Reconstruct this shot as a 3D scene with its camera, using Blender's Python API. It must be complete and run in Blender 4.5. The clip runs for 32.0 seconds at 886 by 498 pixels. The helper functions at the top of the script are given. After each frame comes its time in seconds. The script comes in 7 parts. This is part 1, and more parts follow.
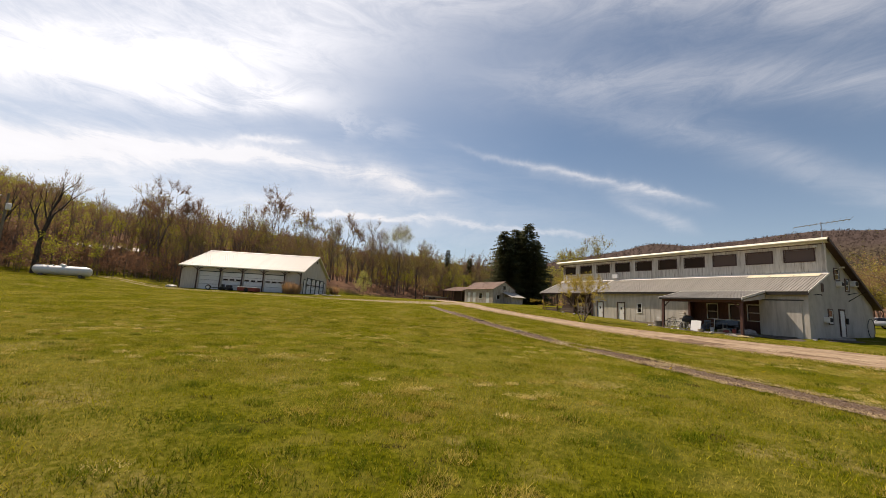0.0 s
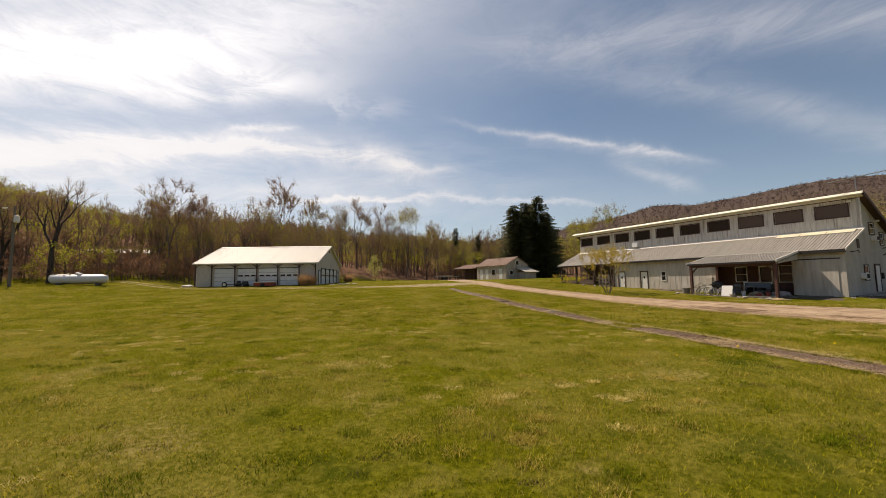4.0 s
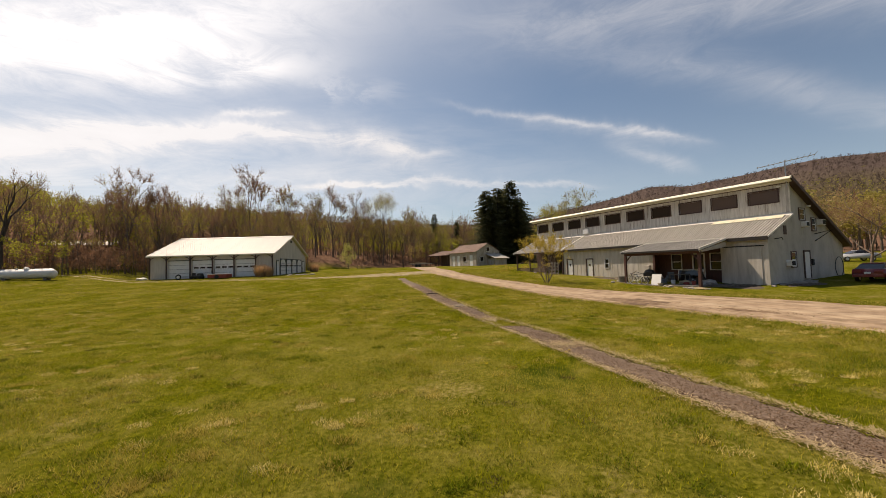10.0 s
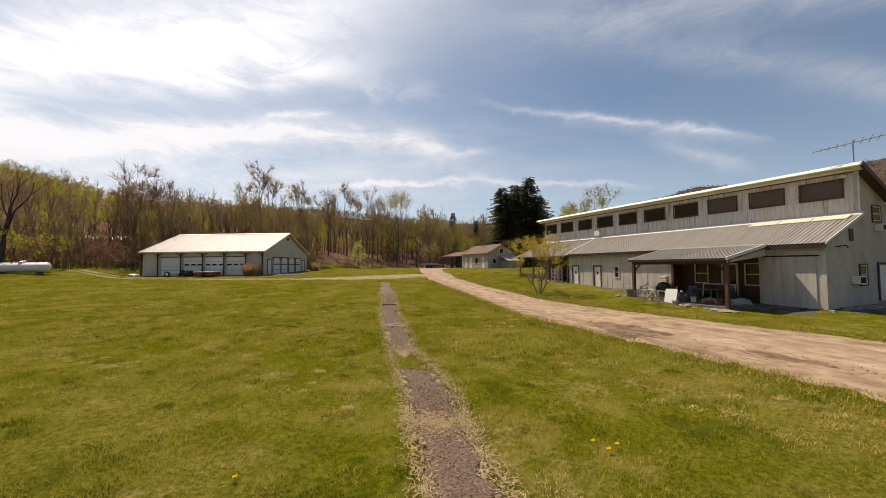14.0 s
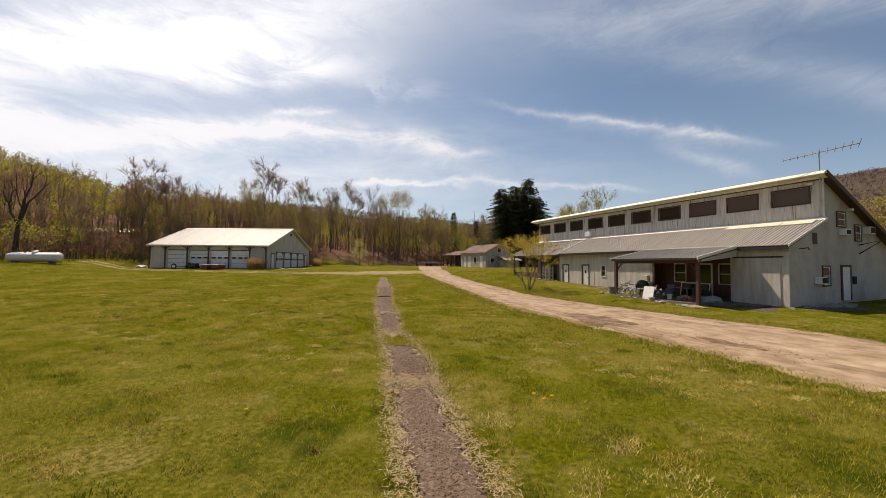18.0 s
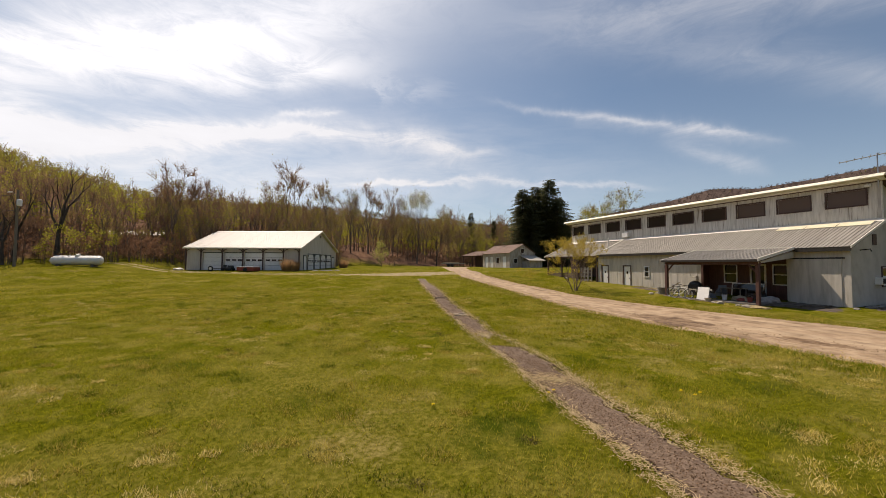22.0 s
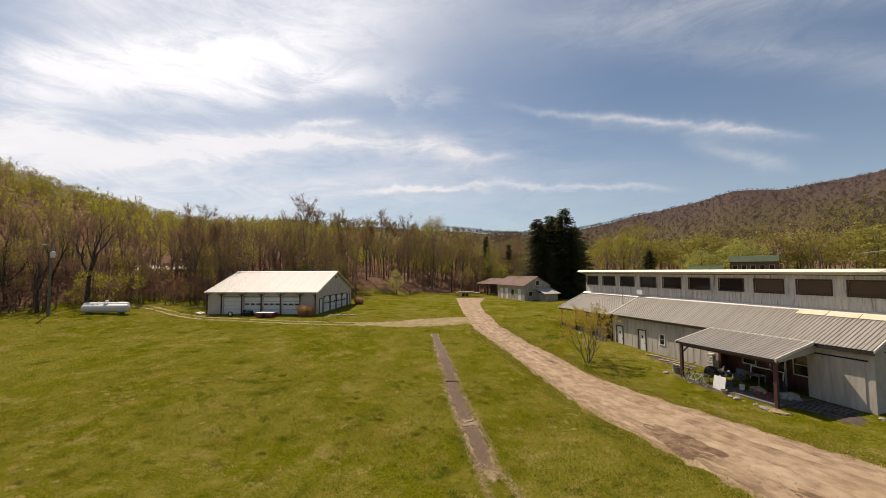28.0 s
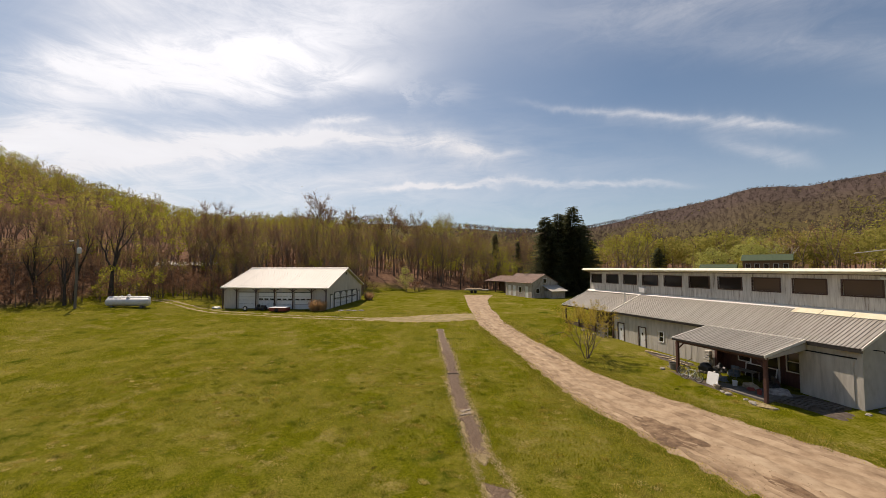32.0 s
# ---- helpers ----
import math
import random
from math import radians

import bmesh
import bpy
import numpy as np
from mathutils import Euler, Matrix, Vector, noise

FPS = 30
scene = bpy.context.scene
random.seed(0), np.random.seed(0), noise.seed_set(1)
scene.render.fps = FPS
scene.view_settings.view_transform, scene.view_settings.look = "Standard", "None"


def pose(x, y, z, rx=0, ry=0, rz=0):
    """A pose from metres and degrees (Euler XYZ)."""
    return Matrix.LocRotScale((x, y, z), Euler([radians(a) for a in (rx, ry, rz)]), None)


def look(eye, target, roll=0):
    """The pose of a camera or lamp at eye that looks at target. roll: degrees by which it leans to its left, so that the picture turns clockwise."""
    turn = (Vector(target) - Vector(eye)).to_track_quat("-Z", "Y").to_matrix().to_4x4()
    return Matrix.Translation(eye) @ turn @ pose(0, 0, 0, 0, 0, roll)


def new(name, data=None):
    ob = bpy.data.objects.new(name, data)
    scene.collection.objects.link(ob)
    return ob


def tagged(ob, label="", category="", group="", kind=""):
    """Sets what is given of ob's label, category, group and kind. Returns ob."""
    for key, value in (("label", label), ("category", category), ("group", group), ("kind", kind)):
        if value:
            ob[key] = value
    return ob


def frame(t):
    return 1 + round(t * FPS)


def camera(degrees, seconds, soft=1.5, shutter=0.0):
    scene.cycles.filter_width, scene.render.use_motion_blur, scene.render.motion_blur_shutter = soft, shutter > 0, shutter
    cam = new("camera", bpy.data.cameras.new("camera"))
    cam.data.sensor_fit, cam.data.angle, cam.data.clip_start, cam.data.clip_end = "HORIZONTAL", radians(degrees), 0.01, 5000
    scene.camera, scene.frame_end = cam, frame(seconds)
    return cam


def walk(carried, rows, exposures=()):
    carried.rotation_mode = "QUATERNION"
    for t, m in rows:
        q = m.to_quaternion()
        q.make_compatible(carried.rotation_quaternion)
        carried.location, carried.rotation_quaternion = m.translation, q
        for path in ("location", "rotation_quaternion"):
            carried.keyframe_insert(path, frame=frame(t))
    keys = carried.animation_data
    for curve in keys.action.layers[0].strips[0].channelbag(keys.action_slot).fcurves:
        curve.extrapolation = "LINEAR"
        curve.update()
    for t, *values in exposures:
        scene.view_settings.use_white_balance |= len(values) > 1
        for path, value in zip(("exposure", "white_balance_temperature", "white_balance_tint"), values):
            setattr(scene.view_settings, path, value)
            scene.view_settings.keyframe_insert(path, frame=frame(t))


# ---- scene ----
cam = camera(98.0, 32.0, soft=0.7)
PATH = [
    (0, (0.339, -2.071, 2.079), (-0.011, 7.820, 3.513), 3.30),
    (0.5, (-0.187, -2.806, 2.178), (-0.716, 7.099, 3.445), 1.95),
    (1, (-0.857, -3.325, 2.194), (-1.258, 6.592, 3.413), 0.90),
    (1.5, (-1.418, -3.551, 2.229), (-1.806, 6.377, 3.360), 0.25),
    (2, (-1.772, -3.630, 2.308), (-2.209, 6.309, 3.324), -0.09),
    (2.5, (-1.960, -3.388, 2.404), (-2.466, 6.554, 3.354), -0.40),
    (3, (-1.950, -2.892, 2.508), (-2.498, 7.053, 3.403), -0.72),
    (3.5, (-1.770, -2.222, 2.578), (-2.312, 7.726, 3.447), -0.80),
    (4, (-1.365, -1.526, 2.699), (-1.784, 8.429, 3.545), -0.86),
    (4.5, (-0.977, -0.907, 2.722), (-1.275, 9.052, 3.582), -1.01),
    (6.5, (0.036, -3.408, 3.282), (-0.635, 6.552, 3.864), -0.69),
    (7, (0.464, -4.527, 3.175), (-0.283, 5.433, 3.670), -0.67),
    (7.5, (0.882, -5.003, 3.073), (0.008, 4.946, 3.574), -0.52),
    (8, (1.439, -4.738, 2.954), (0.610, 5.216, 3.435), -0.74),
    (8.5, (2.233, -3.845, 2.918), (1.711, 6.131, 3.368), -0.93),
    (9, (3.225, -2.624, 2.999), (2.952, 7.361, 3.469), -0.95),
    (9.5, (4.003, -1.666, 3.179), (3.606, 8.317, 3.616), -1.56),
    (10, (4.787, -0.489, 3.235), (4.433, 9.495, 3.677), -1.73),
    (10.5, (5.526, 0.666, 3.298), (5.004, 10.643, 3.726), -1.71),
    (11, (6.259, 2.000, 3.369), (5.592, 11.967, 3.816), -1.71),
    (11.5, (6.942, 3.244, 3.393), (6.286, 13.213, 3.835), -1.65),
    (12, (7.513, 4.076, 3.398), (6.684, 14.032, 3.826), -1.55),
    (12.5, (8.121, 4.719, 3.438), (7.222, 14.670, 3.866), -1.30),
    (13, (8.706, 5.123, 3.504), (7.684, 15.061, 3.928), -1.05),
    (13.5, (9.302, 5.332, 3.607), (8.101, 15.250, 4.032), -0.80),
    (14, (9.829, 5.506, 3.641), (8.582, 15.418, 4.081), -0.46),
    (14.5, (10.311, 5.560, 3.614), (9.050, 15.470, 4.058), -0.15),
    (16.5, (11.297, 4.910, 3.351), (10.025, 14.818, 3.807), 0.56),
    (17, (11.200, 4.548, 3.261), (10.021, 14.468, 3.719), 0.75),
    (17.5, (11.023, 4.186, 3.257), (9.722, 14.091, 3.707), 0.68),
    (18, (10.748, 3.861, 3.276), (9.437, 13.765, 3.714), 0.67),
    (18.5, (10.374, 3.528, 3.240), (9.113, 13.439, 3.666), 0.80),
    (19, (10.000, 3.205, 3.277), (8.683, 13.109, 3.698), 0.63),
    (19.5, (9.524, 2.936, 3.314), (8.186, 12.838, 3.728), 0.67),
    (20, (9.026, 2.761, 3.343), (7.777, 12.675, 3.747), 0.71),
    (20.5, (8.456, 2.580, 3.357), (7.106, 12.479, 3.775), 0.50),
    (21, (7.945, 2.431, 3.377), (6.410, 12.303, 3.808), 0.39),
    (21.5, (7.531, 2.361, 3.399), (5.870, 12.213, 3.823), 0.30),
    (22, (7.142, 2.529, 3.437), (5.670, 12.411, 3.868), 0.36),
    (22.5, (6.824, 2.704, 3.615), (5.393, 12.592, 4.053), 0.29),
    (23, (6.626, 2.840, 4.123), (5.053, 12.704, 4.581), 0.13),
    (23.5, (6.487, 2.898, 4.863), (4.726, 12.730, 5.351), -0.11),
    (24, (6.402, 3.031, 5.625), (4.812, 12.893, 6.098), -0.19),
    (24.5, (6.377, 3.099, 6.370), (4.721, 12.947, 6.888), -0.53),
    (25, (6.421, 3.149, 7.189), (4.811, 13.006, 7.690), -0.32),
    (25.5, (6.505, 2.997, 7.915), (4.777, 12.833, 8.416), -0.39),
    (26, (6.677, 2.814, 8.572), (4.847, 12.633, 9.077), -0.18),
    (26.5, (6.939, 2.500, 9.226), (5.160, 12.325, 9.768), -0.40),
    (28.5, (8.095, 1.943, 9.546), (6.043, 11.713, 10.114), -0.28),
    (29, (8.388, 1.768, 9.574), (6.161, 11.501, 10.140), -0.38),
    (29.5, (8.600, 1.615, 9.538), (6.485, 11.370, 10.146), -0.27),
    (30, (8.820, 1.371, 9.541), (6.717, 11.131, 10.112), -0.01),
    (30.5, (9.027, 1.133, 9.499), (6.822, 10.870, 10.069), -0.09),
    (31, (9.108, 0.896, 9.495), (6.844, 10.622, 10.031), -0.13),
    (31.5, (9.106, 0.717, 9.440), (6.674, 10.401, 10.000), -0.30),
    (32, (8.813, 0.979, 9.538), (6.611, 10.721, 10.029), -0.02),
]
walk(cam, [(t, look(eye, target, roll)) for t, eye, target, roll in PATH], [(0.0, 0.16, 7700, 18.0), (1.2, 0.08, 8000, 18.0), (4.0, 0.10, 8000, 18.0), (7.0, 0.10, 8200, 18.0), (10.0, 0.12, 8100, 18.0), (14.0, 0.15, 7800, 18.0), (20.0, 0.12, 7700, 18.0), (26.0, 0.06, 7750, 18.0), (32.0, 0.02, 7650, 18.0)])

# ---- light: spring sun ahead and to the left, thin high cloud ----
SUN_AZ, SUN_EL = radians(48.5), radians(55.0)      # azimuth to the left of +y, elevation
SUN_DIR = Vector((-math.sin(SUN_AZ) * math.cos(SUN_EL), math.cos(SUN_AZ) * math.cos(SUN_EL), math.sin(SUN_EL)))
sun = bpy.data.lights.new("sun", "SUN")
sun.energy, sun.angle, sun.color = 5.0, radians(0.6), (1.0, 0.95, 0.86)
sun_ob = new("sun", sun)
sun_ob.matrix_world = look(SUN_DIR * 300, (0, 0, 0))


def nd(tree, kind, **kw):
    n = tree.nodes.new(kind)
    for k, v in kw.items():
        if k in n.inputs:
            n.inputs[k].default_value = v
    return n


def make_world():
    w = bpy.data.worlds.new("sky")
    scene.world = w
    w.use_nodes = True
    t = w.node_tree
    t.nodes.clear()
    L = t.links.new
    out, bg = t.nodes.new("ShaderNodeOutputWorld"), t.nodes.new("ShaderNodeBackground")
    sky = t.nodes.new("ShaderNodeTexSky")
    sky.sky_type, sky.sun_disc = "NISHITA", False
    sky.sun_elevation, sky.sun_rotation = SUN_EL, -SUN_AZ
    sky.air_density, sky.dust_density, sky.ozone_density = 1.0, 0.35, 2.2
    tc = t.nodes.new("ShaderNodeTexCoord")
    sep = t.nodes.new("ShaderNodeSeparateXYZ")
    L(tc.outputs["Generated"], sep.inputs[0])

    def math_(op, a, b=None, c=None, clamp=False):
        n = t.nodes.new("ShaderNodeMath")
        n.operation, n.use_clamp = op, clamp
        for i, v in enumerate((a, b, c)):
            if v is None:
                continue
            if isinstance(v, (int, float)):
                n.inputs[i].default_value = v
            else:
                L(v, n.inputs[i])
        return n.outputs[0]

    # cloud plane: the direction projected onto a flat layer overhead
    zz = math_("ADD", math_("MAXIMUM", sep.outputs[2], 0.0), 0.12)
    px, py = math_("DIVIDE", sep.outputs[0], zz), math_("DIVIDE", sep.outputs[1], zz)
    comb = t.nodes.new("ShaderNodeCombineXYZ")
    L(px, comb.inputs[0]); L(py, comb.inputs[1])
    mp = t.nodes.new("ShaderNodeMapping")
    mp.inputs["Rotation"].default_value = (0, 0, radians(-24))
    mp.inputs["Scale"].default_value = (0.34, 1.05, 1.0)
    mp.inputs["Location"].default_value = CLOUD_SHIFT
    L(comb.outputs[0], mp.inputs[0])
    n1 = nd(t, "ShaderNodeTexNoise", Scale=1.1, Detail=9.0, Roughness=0.56, Distortion=0.7)
    n2 = nd(t, "ShaderNodeTexNoise", Scale=0.42, Detail=3.0, Roughness=0.5, Distortion=0.3)
    n3 = nd(t, "ShaderNodeTexNoise", Scale=4.5, Detail=8.0, Roughness=0.66, Distortion=1.2)
    for n in (n1, n2, n3):
        L(mp.outputs[0], n.inputs["Vector"])
    dot = t.nodes.new("ShaderNodeVectorMath")
    dot.operation = "DOT_PRODUCT"
    L(tc.outputs["Generated"], dot.inputs[0])
    dot.inputs[1].default_value = SUN_DIR
    near = math_("MULTIPLY", math_("SUBTRACT", dot.outputs["Value"], 0.55), 1.0 / 0.45, clamp=True)
    a = math_("ADD", math_("MULTIPLY", n1.outputs["Fac"], 0.62), math_("MULTIPLY", n2.outputs["Fac"], 0.62))
    a = math_("ADD", a, math_("MULTIPLY", n3.outputs["Fac"], 0.14))
    a = math_("ADD", a, math_("MULTIPLY", near, 0.13))
    ramp = t.nodes.new("ShaderNodeMapRange")
    ramp.interpolation_type = "SMOOTHSTEP"
    ramp.inputs["From Min"].default_value, ramp.inputs["From Max"].default_value = 0.72, 1.02
    ramp.inputs["To Max"].default_value = 0.4
    L(a, ramp.inputs["Value"])
    # drawn-out cirrus: bands along curves in the part of the sky ahead
    fy = math_("MAXIMUM", sep.outputs[1], 0.06)
    wob = nd(t, "ShaderNodeTexNoise", Scale=5.0, Detail=6.0, Roughness=0.6, Distortion=0.4)
    L(tc.outputs["Generated"], wob.inputs["Vector"])
    fib = nd(t, "ShaderNodeTexNoise", Scale=8.0, Detail=11.0, Roughness=0.68, Distortion=0.7)
    mp2 = t.nodes.new("ShaderNodeMapping")
    mp2.inputs["Scale"].default_value = (0.8, 0.8, 2.6)
    mp2.inputs["Rotation"].default_value = (0, radians(14), 0)
    L(tc.outputs["Generated"], mp2.inputs[0])
    L(mp2.outputs[0], fib.inputs["Vector"])
    P = math_("DIVIDE", sep.outputs[0], fy)
    Q = math_("ADD", math_("DIVIDE", sep.outputs[2], fy), math_("MULTIPLY", math_("SUBTRACT", wob.outputs["Fac"], 0.5), 0.10))

    def step_(v, a_, b_):
        r_ = t.nodes.new("ShaderNodeMapRange")
        r_.interpolation_type = "SMOOTHSTEP"
        r_.inputs["From Min"].default_value, r_.inputs["From Max"].default_value = a_, b_
        L(v, r_.inputs["Value"])
        return r_.outputs[0]

    total = None
    for c2, c1, c0, w, p0, p1, f, amp in BANDS:
        curve = math_("ADD", math_("MULTIPLY", math_("MULTIPLY_ADD", P, c2, c1), P), c0)
        d = math_("DIVIDE", math_("SUBTRACT", Q, curve), w)
        g = math_("POWER", 2.718, math_("MULTIPLY", math_("MULTIPLY", d, d), -1.0))
        g = math_("MULTIPLY", math_("MULTIPLY", g, step_(P, p0 - f, p0 + f)), step_(P, p1 + f * 0.6, p1 - f * 0.6))
        g = math_("MULTIPLY", g, amp)
        total = g if total is None else math_("ADD", total, g)
    total = math_("MULTIPLY", total, math_("MULTIPLY_ADD", step_(fib.outputs["Fac"], 0.26, 0.74), 0.8, 0.35))
    # white banks below the sun, soft at the edges
    bank = None
    Pw = math_("ADD", P, math_("MULTIPLY", math_("SUBTRACT", fib.outputs["Fac"], 0.5), 0.35))
    for p0, q0, wp, wq, amp in BANKS:
        dp, dq = math_("DIVIDE", math_("SUBTRACT", Pw, p0), wp), math_("DIVIDE", math_("SUBTRACT", Q, q0), wq)
        g = math_("POWER", 2.718, math_("MULTIPLY", math_("ADD", math_("MULTIPLY", dp, dp), math_("MULTIPLY", dq, dq)), -1.0))
        g = math_("MULTIPLY", g, amp)
        bank = g if bank is None else math_("ADD", bank, g)
    bank = math_("MULTIPLY", bank, math_("MULTIPLY_ADD", step_(fib.outputs["Fac"], 0.25, 0.72), 0.85, 0.55))
    total = math_("ADD", total, bank)
    total = math_("MULTIPLY", total, step_(sep.outputs[1], 0.05, 0.3))
    veil = math_("ADD", math_("ADD", ramp.outputs[0], total), math_("MULTIPLY", math_("POWER", near, 3.0), 0.20))
    # thin haze low over the hills
    low = math_("MULTIPLY", math_("POWER", math_("SUBTRACT", 1.0, math_("MAXIMUM", sep.outputs[2], 0.0)), 6.0), 0.34)
    veil = math_("ADD", veil, low)
    veil = math_("MINIMUM", math_("ADD", math_("ADD", veil, 0.05), math_("MULTIPLY", near, 0.20)), 0.96)
    glow = math_("MULTIPLY_ADD", math_("POWER", near, 2.0), 4.0, 9.6)
    glow = math_("ADD", glow, math_("MULTIPLY", bank, 2.0))
    cc = t.nodes.new("ShaderNodeCombineXYZ")
    for i, k in enumerate((0.862, 0.975, 1.115)):
        L(math_("MULTIPLY", glow, k), cc.inputs[i])
    mix = t.nodes.new("ShaderNodeMix")
    mix.data_type = "RGBA"
    L(veil, mix.inputs["Factor"])
    tint = t.nodes.new("ShaderNodeMix")
    tint.data_type, tint.blend_type = "RGBA", "MULTIPLY"
    tint.inputs["Factor"].default_value = 1.0
    L(sky.outputs[0], tint.inputs["A"])
    tint.inputs["B"].default_value = (0.74, 0.985, 1.10, 1)
    L(tint.outputs["Result"], mix.inputs["A"])
    L(cc.outputs[0], mix.inputs["B"])
    L(mix.outputs["Result"], bg.inputs["Color"])
    bg.inputs["Strength"].default_value = 0.081
    L(bg.outputs[0], out.inputs[0])


CLOUD_SHIFT = (0.35, 0.2, 0.0)
BANDS = [  # curve in the plane ahead, half width, from, to, fade, strength
    (-0.126, -0.232, 0.280, 0.042, -1.9, -0.06, 0.22, 0.42),
    (-0.126, -0.232, 0.283, 0.013, -0.85, -0.05, 0.10, 0.46),
    (0.085, 0.098, 0.395, 0.045, -1.9, -0.7, 0.2, 0.40),
    (0.0, -0.02, 0.408, 0.009, -0.62, -0.44, 0.05, 0.42),
    (0.068, -0.247, 0.432, 0.009, 0.06, 0.62, 0.16, 0.40),
    (0.068, -0.247, 0.424, 0.022, 0.20, 0.62, 0.14, 0.26),
    (0.0, -0.325, 0.428, 0.018, 0.44, 0.60, 0.08, 0.40),
    (-0.154, -0.043, 0.224, 0.007, -0.42, 0.34, 0.14, 0.40),
    (-0.10, -0.10, 0.205, 0.006, -0.32, -0.08, 0.08, 0.35),
    (0.0, 0.05, 0.62, 0.07, 0.1, 1.6, 0.3, 0.34),
    (-0.203, 0.064, 0.540, 0.05, 0.40, 1.5, 0.2, 0.24),
    (0.0, 0.0, 0.98, 0.16, -1.5, 1.2, 0.4, 0.6),
]
BANKS = [  # centre in the plane ahead, half widths, strength
    (-1.45, 0.68, 0.50, 0.14, 0.62),
    (-0.85, 0.63, 0.36, 0.125, 0.56),
    (-0.50, 0.545, 0.22, 0.055, 0.40),
    (-0.40, 0.72, 0.36, 0.14, 0.26),
    (-0.20, 0.465, 0.05, 0.03, 0.16),
    (-0.30, 0.475, 0.03, 0.04, 0.16),
    (-1.85, 0.45, 0.50, 0.12, 0.60),
    (-0.95, 0.39, 0.45, 0.06, 0.25),
    (-1.3, 0.24, 1.0, 0.15, 0.42),
    (-0.3, 0.20, 0.7, 0.09, 0.16),
]
make_world()

# ---- materials ----


def mat(name, colors, scale=3.0, detail=6.0, rough=0.8, bump=0.15, bump_scale=40.0, metal=0.0, stretch=(1, 1, 1), stops=None, spread=0.0, grime=0.0, subsurface=0.0, coords="Object"):
    """A surface of two or more colours mixed by a noise, with fine relief and per-piece variation."""
    m = bpy.data.materials.new(name)
    m.use_nodes = True
    t = m.node_tree
    L = t.links.new
    b = t.nodes["Principled BSDF"]
    tc = t.nodes.new("ShaderNodeTexCoord")
    mp = t.nodes.new("ShaderNodeMapping")
    mp.inputs["Scale"].default_value = stretch
    L(tc.outputs[coords], mp.inputs[0])
    n = nd(t, "ShaderNodeTexNoise", Scale=scale, Detail=detail, Roughness=0.62)
    L(mp.outputs[0], n.inputs["Vector"])
    r = t.nodes.new("ShaderNodeValToRGB")
    stops = stops or [0.32 + 0.36 * i / max(1, len(colors) - 1) for i in range(len(colors))]
    while len(r.color_ramp.elements) < len(colors):
        r.color_ramp.elements.new(0.5)
    for e, p, c in zip(r.color_ramp.elements, stops, colors):
        e.position, e.color = p, (*c, 1)
    L(n.outputs["Fac"], r.inputs[0])
    col = r.outputs[0]
    if spread:
        info = t.nodes.new("ShaderNodeObjectInfo")
        hs = t.nodes.new("ShaderNodeHueSaturation")
        mr = t.nodes.new("ShaderNodeMapRange")
        mr.inputs["To Min"].default_value, mr.inputs["To Max"].default_value = 1 - spread, 1 + spread
        L(info.outputs["Random"], mr.inputs["Value"])
        L(mr.outputs[0], hs.inputs["Value"])
        L(col, hs.inputs["Color"])
        col = hs.outputs[0]
    if grime:
        g = nd(t, "ShaderNodeTexNoise", Scale=scale * 0.23, Detail=8.0, Roughness=0.7)
        L(mp.outputs[0], g.inputs["Vector"])
        gr = t.nodes.new("ShaderNodeMapRange")
        gr.inputs["From Min"].default_value, gr.inputs["From Max"].default_value = 0.45, 0.75
        gr.inputs["To Max"].default_value = grime
        L(g.outputs["Fac"], gr.inputs["Value"])
        mx = t.nodes.new("ShaderNodeMix")
        mx.data_type = "RGBA"
        L(gr.outputs[0], mx.inputs["Factor"])
        L(col, mx.inputs["A"])
        mx.inputs["B"].default_value = (*[c * 0.42 for c in colors[0]], 1)
        col = mx.outputs["Result"]
    L(col, b.inputs["Base Color"])
    b.inputs["Roughness"].default_value = rough
    b.inputs["Metallic"].default_value = metal
    if bump:
        n2 = nd(t, "ShaderNodeTexNoise", Scale=bump_scale, Detail=4.0, Roughness=0.6)
        L(mp.outputs[0], n2.inputs["Vector"])
        bp = t.nodes.new("ShaderNodeBump")
        bp.inputs["Strength"].default_value = bump
        bp.inputs["Distance"].default_value = 0.02
        L(n2.outputs["Fac"], bp.inputs["Height"])
        L(bp.outputs[0], b.inputs["Normal"])
    return m


def leaf_mat(name, c1, c2, trans=0.5):
    """Foliage: colour varies leaf by leaf, and some light passes through."""
    m = bpy.data.materials.new(name)
    m.use_nodes = True
    t = m.node_tree
    L = t.links.new
    b = t.nodes["Principled BSDF"]
    g = t.nodes.new("ShaderNodeNewGeometry")
    r = t.nodes.new("ShaderNodeValToRGB")
    r.color_ramp.elements[0].color, r.color_ramp.elements[1].color = (*c1, 1), (*c2, 1)
    L(g.outputs["Random Per Island"], r.inputs[0])
    L(r.outputs[0], b.inputs["Base Color"])
    b.inputs["Roughness"].default_value = 0.9
    b.inputs["Specular IOR Level"].default_value = 0.05
    if trans:
        tr = t.nodes.new("ShaderNodeBsdfTranslucent")
        L(r.outputs[0], tr.inputs[0])
        mx = t.nodes.new("ShaderNodeMixShader")
        mx.inputs[0].default_value = trans
        L(b.outputs[0], mx.inputs[1]); L(tr.outputs[0], mx.inputs[2])
        L(mx.outputs[0], t.nodes["Material Output"].inputs[0])
    return m


